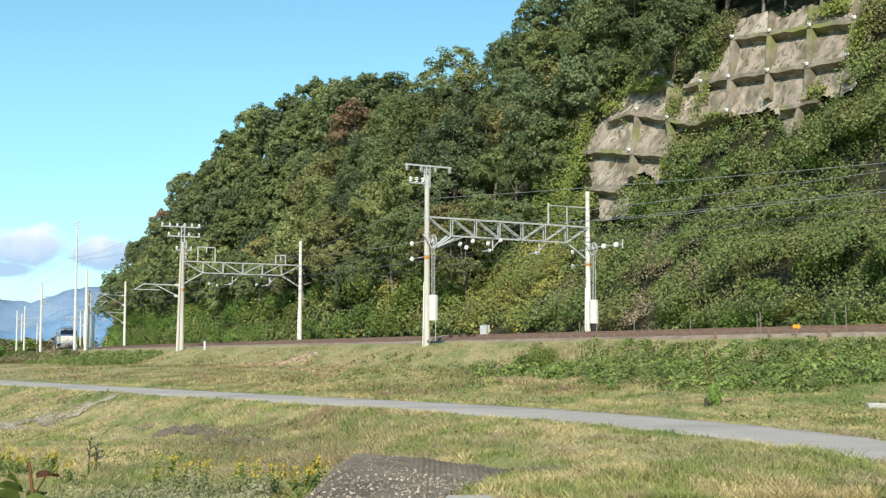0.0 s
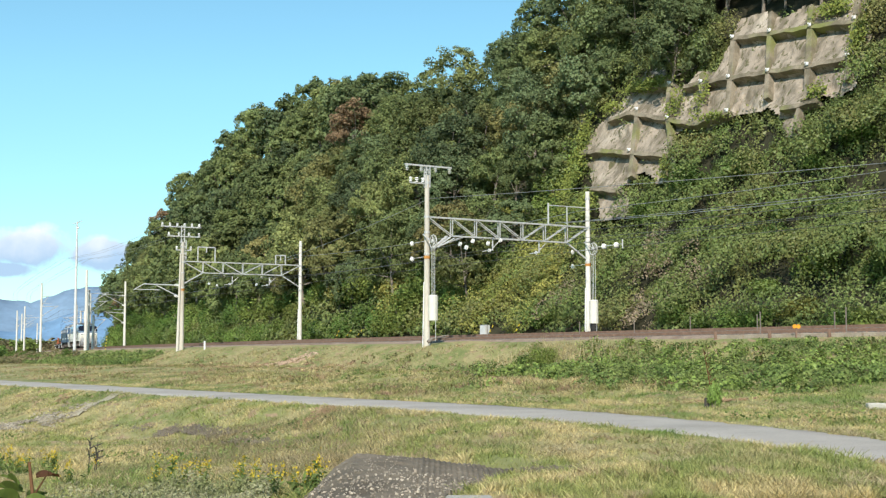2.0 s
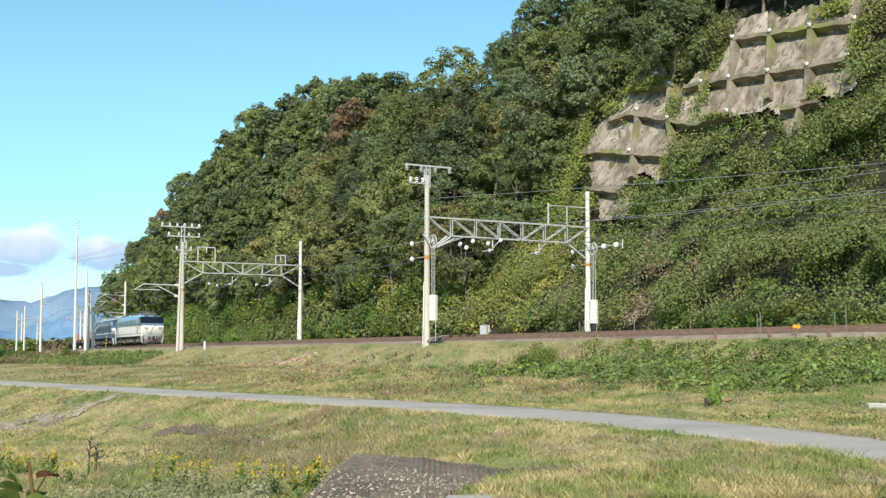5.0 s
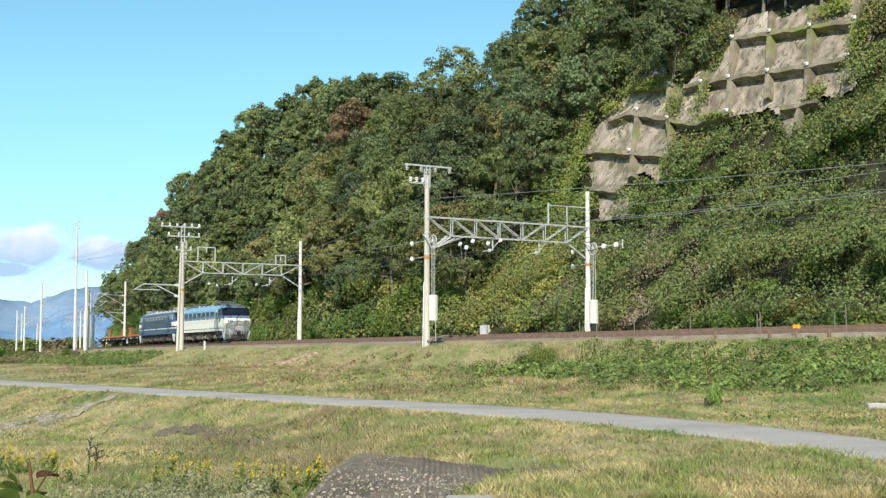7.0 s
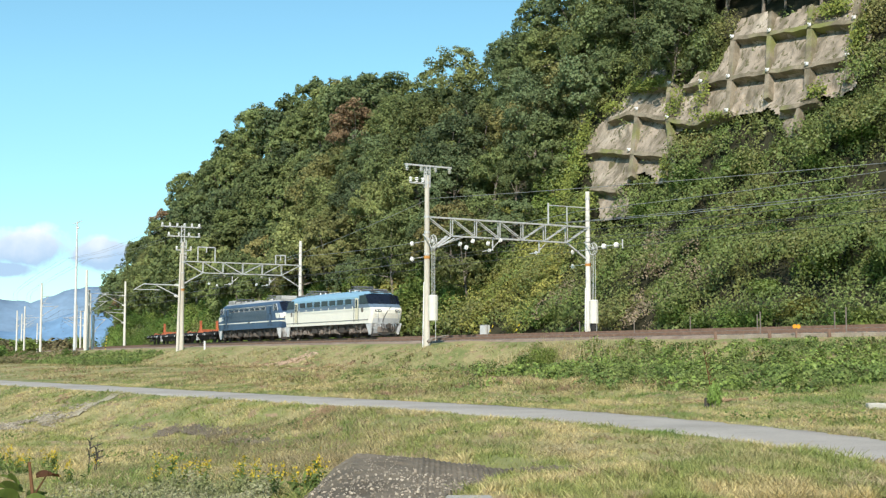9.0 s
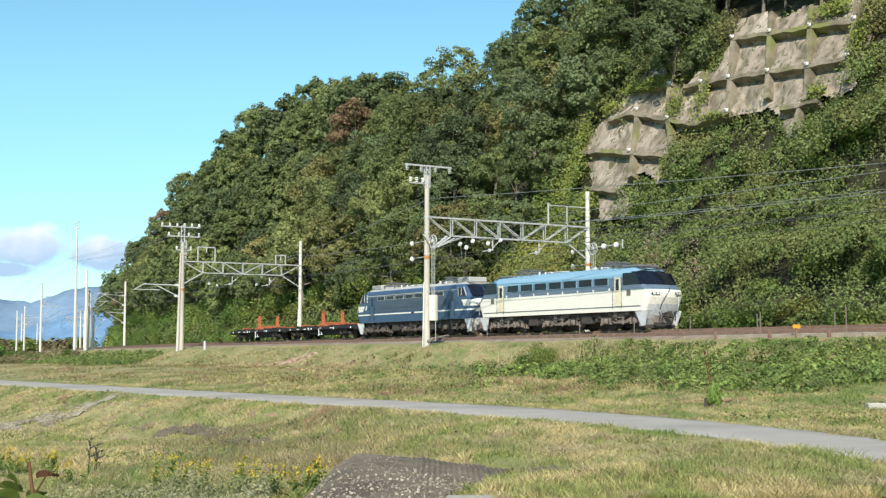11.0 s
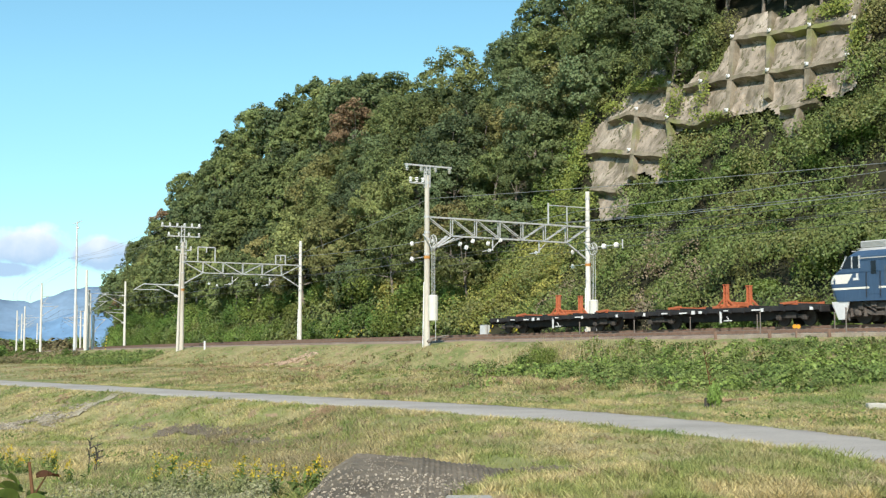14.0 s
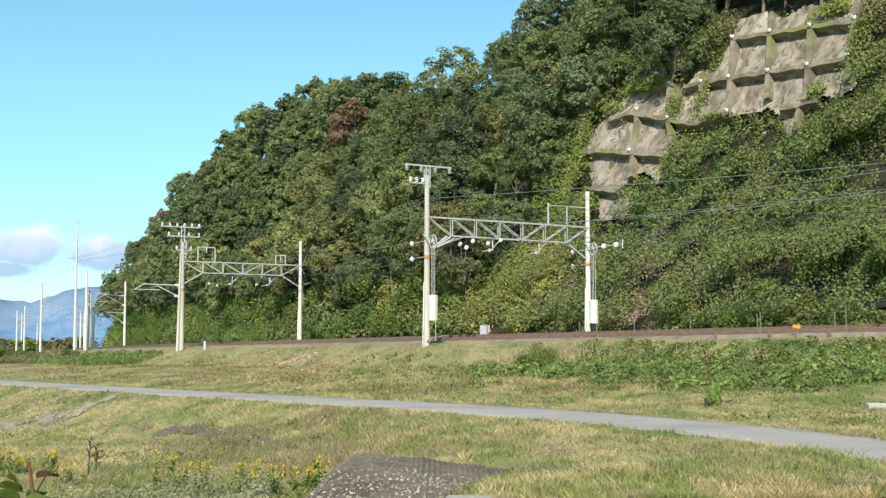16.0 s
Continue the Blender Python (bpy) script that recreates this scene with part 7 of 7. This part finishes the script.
    # side features
    for sy in (-1, 1):
        y = sy * 1.40
        n_win = 7
        x0, x1 = (-5.4, 5.3) if white else (-5.3, 5.0)
        pitch = (x1 - x0) / n_win
        for i in range(n_win):
            xc = x0 + pitch * (i + 0.5)
            wl = pitch * (0.86 if white else 0.80)
            bm = bmesh.new()
            box(bm, (xc, y, 2.93 if white else 2.98), (wl, 0.05, 0.44 if white else 0.27), bevel=0.015)
            wnd = part("side_window", bm, M_GLASS, loco)
            bm = bmesh.new()
            for dx in (-wl / 2, wl / 2):
                box(bm, (xc + dx, y, 2.93 if white else 2.98), (0.03, 0.075, 0.46 if white else 0.3))
            for dz in (-1, 1):
                box(bm, (xc, y, (2.93 if white else 2.98) + dz * (0.225 if white else 0.14)), (wl, 0.07, 0.02))
            part("window_frame", bm, M_SKYBLUE if white else M_ROOF, wnd)
        bm = bmesh.new()
        for i in range(8 if white else 1):
            if white:
                box(bm, (x0 + pitch * i - 0.0 if i < 8 else 0, sy * 1.405, 2.44), (0.09, 0.05, 0.16))
        if white:
            part("side_bracket", bm, M_CREAM, loco)
        else:
            box(bm, (-0.15, sy * 1.40, 2.36), (10.6, 0.03, 0.86), bevel=0.01)
            for z in np.arange(2.0, 2.75, 0.085):
                box(bm, (-0.15, sy * 1.418, z), (10.5, 0.02, 0.03))
            part("side_louvre", bm, M_BLUEGREY, loco, "long grey-blue louvre panel")
            bm = bmesh.new()
            box(bm, (-0.15, sy * 1.41, 3.2), (13.4, 0.03, 0.05))
            part("gutter", bm, M_ROOF, loco)
            bm = bmesh.new()
            box(bm, (0.0, sy * 1.402, 1.752), (15.2, 0.022, 0.095), bevel=0.005)
            part("stripe", bm, M_CREAM, loco)
            bm = bmesh.new()
            box(bm, (0.4, sy * 1.416, 1.752), (0.4, 0.02, 0.12))
            part("number_plate", bm, M_DARKHOLE, loco)
        if white:
            bm = bmesh.new()
            box(bm, (0, sy * 1.41, 1.40), (16.2, 0.03, 0.05))
            part("trim_line", bm, M_DKROOF, loco)
        for sx in (-1, 1):
            # cab door with a grab rail, cab side window
            bm = bmesh.new()
            box(bm, (sx * 6.05, sy * 1.40, 2.3), (0.56, 0.035, 1.75), bevel=0.01)
            door = part("cab_door", bm, M_DOOR if white else M_BLUE, loco)
            bm = bmesh.new()
            box(bm, (sx * 6.05, sy * 1.425, 2.72), (0.3, 0.02, 0.66), bevel=0.008)
            part("door_window", bm, M_GLASS, door)
            for dx in (-0.4, 0.4):
                bm = bmesh.new()
                rod(bm, (sx * 6.05 + dx, sy * 1.46, 1.3), (sx * 6.05 + dx, sy * 1.46, 2.5), 0.018, seg=6)
                part("grab_rail", bm, M_DARKHOLE, door)
            bm = bmesh.new()
            m = Matrix.Translation((sx * 7.05, sy * 1.395, 3.04))
            vs = [bm.verts.new(m @ Vector((sx * px, sy * dy, pz))) for dy in (0.03, -0.03) for px, pz in (((-0.5, -0.36), (1.1, -0.36), (0.62, 0.34), (-0.5, 0.34)) if white else ((-0.15, -0.3), (0.9, -0.3), (0.55, 0.27), (-0.15, 0.27)))]
            for q in ((0, 1, 2, 3), (7, 6, 5, 4), (0, 4, 5, 1), (1, 5, 6, 2), (2, 6, 7, 3), (3, 7, 4, 0)):
                bm.faces.new([vs[i] for i in q])
            bmesh.ops.recalc_face_normals(bm, faces=bm.faces)
            cab = part("cab_window", bm, M_GLASS, loco)
            if not white:
                for pa, pb in (((-0.17, -0.32), (-0.17, 0.29)), ((0.93, -0.32), (0.57, 0.29)), ((0.25, -0.3), (0.25, 0.27))):
                    bm = bmesh.new()
                    angle_bar(bm, m @ Vector((sx * pa[0], sy * 0.02, pa[1])), m @ Vector((sx * pb[0], sy * 0.02, pb[1])), 0.05)
                    part("window_post", bm, M_SILVER, cab)
            if white:
                bm = bmesh.new()
                box(bm, (sx * 7.05, sy * 1.40, 2.2), (0.38, 0.03, 0.38), bevel=0.01)
                for k in range(5):
                    box(bm, (sx * 7.05, sy * 1.415, 2.06 + k * 0.07), (0.34, 0.02, 0.02))
                part("vent", bm, M_BOGIE, loco)
            else:
                bm = bmesh.new()
                vs = [bm.verts.new((sx * px, sy * (1.40 + dy), pz)) for dy in (0.012, -0.02) for px, pz in ((7.62, 2.0), (8.32, 2.0), (8.36, 2.45), (7.3, 2.45))]
                for q in ((0, 1, 2, 3), (7, 6, 5, 4), (0, 4, 5, 1), (1, 5, 6, 2), (2, 6, 7, 3), (3, 7, 4, 0)):
                    bm.faces.new([vs[i] for i in q])
                bmesh.ops.recalc_face_normals(bm, faces=bm.faces)
                part("side_panel", bm, M_CREAM, loco, "cream flash on the cab side")
                if sx < 0:
                    bm = bmesh.new()
                    box(bm, (sx * 7.1, sy * 1.405, 2.2), (0.3, 0.03, 0.12))
                    box(bm, (sx * 7.02, sy * 1.405, 2.36), (0.12, 0.03, 0.22))
                    part("marking", bm, M_WHITE, loco, "small white lettering, unreadable")
            bm = bmesh.new()                         # side cheek of the skirt
            vs = [bm.verts.new((sx * px, sy * (1.33 + dy - (0.1 if pz < 0.5 else 0)), pz)) for dy in (0.03, -0.03) for px, pz in ((7.55, 1.12), (8.62, 1.12), (8.3, 0.24), (7.95, 0.24))]
            for q in ((0, 1, 2, 3), (7, 6, 5, 4), (0, 4, 5, 1), (1, 5, 6, 2), (2, 6, 7, 3), (3, 7, 4, 0)):
                bm.faces.new([vs[i] for i in q])
            bmesh.ops.recalc_face_normals(bm, faces=bm.faces)
            part("skirt_cheek", bm, M_SILVER if white else M_WHITE, loco)
    # roof gear
    bm = bmesh.new()
    for x in np.arange(-5.2, 5.3, 1.05):
        box(bm, (x, 0, 3.74), (0.8, 1.5, 0.14), bevel=0.03)
    part("roof_hatch", bm, M_SKYBLUE if white else M_ROOF, loco)
    for sx in (-1, 1):
        pantograph(loco, sx * 4.4)
        bm = bmesh.new()
        box(bm, (sx * 6.5, 0, 3.82 if white else 3.92), (1.6, 1.5, 0.16 if white else 0.36), bevel=0.05)
        if not white:
            for k in range(5):
                box(bm, (sx * 6.5, -0.76, 3.8 + k * 0.06), (1.4, 0.03, 0.02))
        part("roof_cooler", bm, M_DKROOF if white else M_ROOF, loco, "boxy rooftop cooling unit")
        bm = bmesh.new()
        box(bm, (sx * 7.0, 0, 3.71), (0.9, 1.7, 0.05), bevel=0.02)
        box(bm, (sx * 7.62, 0, 3.6), (0.16, 1.9, 0.05), bevel=0.02)
        part("cab_roof_visor", bm, M_DKROOF if white else M_ROOF, loco)
        bm = bmesh.new()
        for y in (-0.5, 0.0, 0.5):
            rod(bm, (sx * 2.9, y, 3.78), (sx * 2.9, y, 4.0), 0.06)
        rod(bm, (sx * 3.3, 0.5, 4.0), (sx * 1.0, 0.5, 3.98), 0.025, seg=6)
        part("insulator", bm, M_PORC, loco)
    loco_common(loco, M_BOGIE if white else M_BOGIEB)
    return loco


def build_wagon():
    """A flat wagon for rails: deep black sills, low deck and orange racks."""
    w = thing("flat_wagon", Matrix(), "black flat wagon with orange-red racks and posts on its deck", "wagon", "flat wagons of the train")
    bm = bmesh.new()
    for sy in (-1, 1):
        vs = []
        for dy in (0.0, -0.12):                     # deep centre sills, set well inside
            for x, z in ((-6.9, 0.98), (-6.9, 0.72), (-4.0, 0.68), (-3.2, 0.36), (3.2, 0.36), (4.0, 0.68), (6.9, 0.72), (6.9, 0.98)):
                vs.append(bm.verts.new((x, sy * (0.62 + dy), z)))
        bm.faces.new(vs[:8]), bm.faces.new(vs[8:][::-1])
        for i in range(8):
            bm.faces.new((vs[i], vs[8 + i], vs[8 + (i + 1) % 8], vs[(i + 1) % 8]))
        box(bm, (0, sy * 1.26, 0.89), (13.8, 0.08, 0.2), bevel=0.01)
        for x in np.arange(-6.6, 6.7, 0.94):
            box(bm, (x, sy * 1.31, 0.87), (0.1, 0.08, 0.24))
            box(bm, (x, sy * 0.95, 0.86), (0.08, 0.66, 0.16))
    bmesh.ops.recalc_face_normals(bm, faces=bm.faces)
    box(bm, (6.95, 0, 0.84), (0.14, 2.5, 0.34), bevel=0.03)
    box(bm, (-6.95, 0, 0.84), (0.14, 2.5, 0.34), bevel=0.03)
    part("underframe", bm, M_WAGON, w)
    bm = bmesh.new()
    box(bm, (0, 0, 1.0), (13.9, 2.5, 0.08), bevel=0.01)
    part("deck", bm, M_WAGON, w)
    for x in (-5.0, -3.0, -1.0, 2.2, 4.3, 5.6):
        bm = bmesh.new()
        box(bm, (x, 0, 1.09), (0.22, 2.4, 0.12), bevel=0.02)
        part("bearer", bm, M_WAGON, w)
    for x in (-4.9, 4.9):
        bm = bmesh.new()
        for sy in (-1, 1):
            box(bm, (x, sy * 0.95, 0.5), (2.2, 0.12, 0.2), bevel=0.03)
            box(bm, (x, sy * 0.98, 0.56), (0.7, 0.18, 0.34), bevel=0.03)
            for dx in (-0.85, 0.85):
                box(bm, (x + dx, sy * 1.0, 0.44), (0.3, 0.2, 0.3), bevel=0.04)
                rod(bm, (x + dx, sy * 1.12, 0.44), (x + dx, sy * 1.14, 0.44), 0.1, seg=10)
        bg = part("bogie", bm, M_BOGIED, w)
        for dx in (-0.85, 0.85):
            for sy in (-1, 1):
                bm = bmesh.new()
                rod(bm, (x + dx, sy * 0.5, 0.43), (x + dx, sy * 0.63, 0.43), 0.43, seg=20)
                part("wheel", bm, M_BOGIED, bg)
    for sx in (-1, 1):
        bm = bmesh.new()
        box(bm, (sx * 7.15, 0, 0.85), (0.5, 0.24, 0.26), bevel=0.04)
        part("coupler", bm, M_BOGIED, w)
    # the tall posts in the middle, set on a cross frame
    bm = bmesh.new()
    for sy in (-1, 1):
        box(bm, (0.2, sy * 0.95, 1.12), (1.9, 0.16, 0.14), bevel=0.02)
        angle_bar(bm, (-0.45, sy * 0.95, 1.16), (0.1, sy * 0.95, 1.6), 0.08)
        angle_bar(bm, (0.85, sy * 0.95, 1.16), (0.3, sy * 0.95, 1.6), 0.08)
    for x in (-0.05, 0.45):
        box(bm, (x, 0, 1.22), (0.12, 2.2, 0.14), bevel=0.02)
    box(bm, (0.2, 0, 1.36), (0.14, 1.9, 0.12), bevel=0.02)
    rack = part("rack", bm, M_RACK, w, "orange-red steel rack")
    for x in (0.2,):
        for sy in (-1, 1):
            bm = bmesh.new()
            for dx in (-0.11, 0.11):
                box(bm, (x + dx, sy * 0.9, 1.72), (0.08, 0.2, 1.2), bevel=0.015)
            for k in range(5):
                box(bm, (x, sy * 0.9, 1.25 + 0.24 * k), (0.2, 0.06, 0.06))
            box(bm, (x, sy * 0.9, 2.34), (0.34, 0.24, 0.05), bevel=0.01)
            part("post", bm, M_RACK, rack)
    for x, ln in ((4.75, 1.1), (-3.7, 1.0)):
        bm = bmesh.new()
        for sy in (-1, 1):
            angle_bar(bm, (x - ln / 2, sy * 1.02, 1.16), (x + ln / 2, sy * 1.02, 1.24), 0.12)
            angle_bar(bm, (x - ln / 2, sy * 1.02, 1.12), (x - ln / 2 - 0.4, sy * 0.6, 1.16), 0.1)
        for k in (-0.5, 0.0, 0.5):
            angle_bar(bm, (x + k * ln, -1.02, 1.17), (x + k * ln, 1.02, 1.17), 0.11)
        part("low_rack", bm, M_RACK, w, "low orange-red frame")
    # painted marks and fittings on the sills
    for sy in (-1, 1):
        for x, ww, hh, z in ((6.5, 0.2, 0.16, 0.86), (3.2, 0.2, 0.18, 0.86), (2.8, 0.7, 0.07, 0.88), (-1.9, 0.28, 0.2, 0.87), (-1.35, 0.26, 0.14, 0.87), (-2.7, 0.6, 0.08, 0.86), (0.6, 0.35, 0.06, 0.9), (-5.9, 0.18, 0.18, 0.86), (-4.2, 0.5, 0.07, 0.88)):
            bm = bmesh.new()
            box(bm, (x, sy * 1.357, z), (ww, 0.012, hh))
            part("marking", bm, M_WHITE, w, "small white stencil bar")
        bm = bmesh.new()
        box(bm, (0.15, sy * 1.30, 0.55), (0.1, 0.06, 0.62))
        box(bm, (0.7, sy * 1.32, 0.36), (0.55, 0.1, 0.05))
        rod(bm, (0.75, sy * 1.3, 0.36), (0.62, sy * 1.3, 0.6), 0.02, seg=6)
        part("step_ladder", bm, M_WHITE, w, "white-painted brake step")
    return w


def ahead(t):
    """How far the train's nose has come along the line at t seconds."""
    q = t - 11.5
    return 16.3607 * q - 0.04538 * q * q


def motions():
    for ob, back in TRAIN:
        rows = []
        for t in range(0, 17):
            s = ahead(t) - back
            rows.append((t, Matrix.Translation(tv(s)) @ pose(0, 0, 0, 0, 0, heading(s))))
        walk(ob, rows)


make_ground()
make_path()
make_tracks()
make_mountains()
make_cliff()
make_forest()
make_vines()
make_bushes()
make_far_shrubs()
place_supports()
string_wires()
white_loco, blue_loco = build_loco("white"), build_loco("blue")
wagon = build_wagon()
wagon_b = copy_thing(wagon, Matrix())
tagged(wagon_b, "black flat wagon with orange-red racks, last of the train")
TRAIN = ((white_loco, 8.95), (blue_loco, 27.15), (wagon, 43.55), (wagon_b, 58.35))

make_trackside()
make_foreground()
make_grass()

motions()
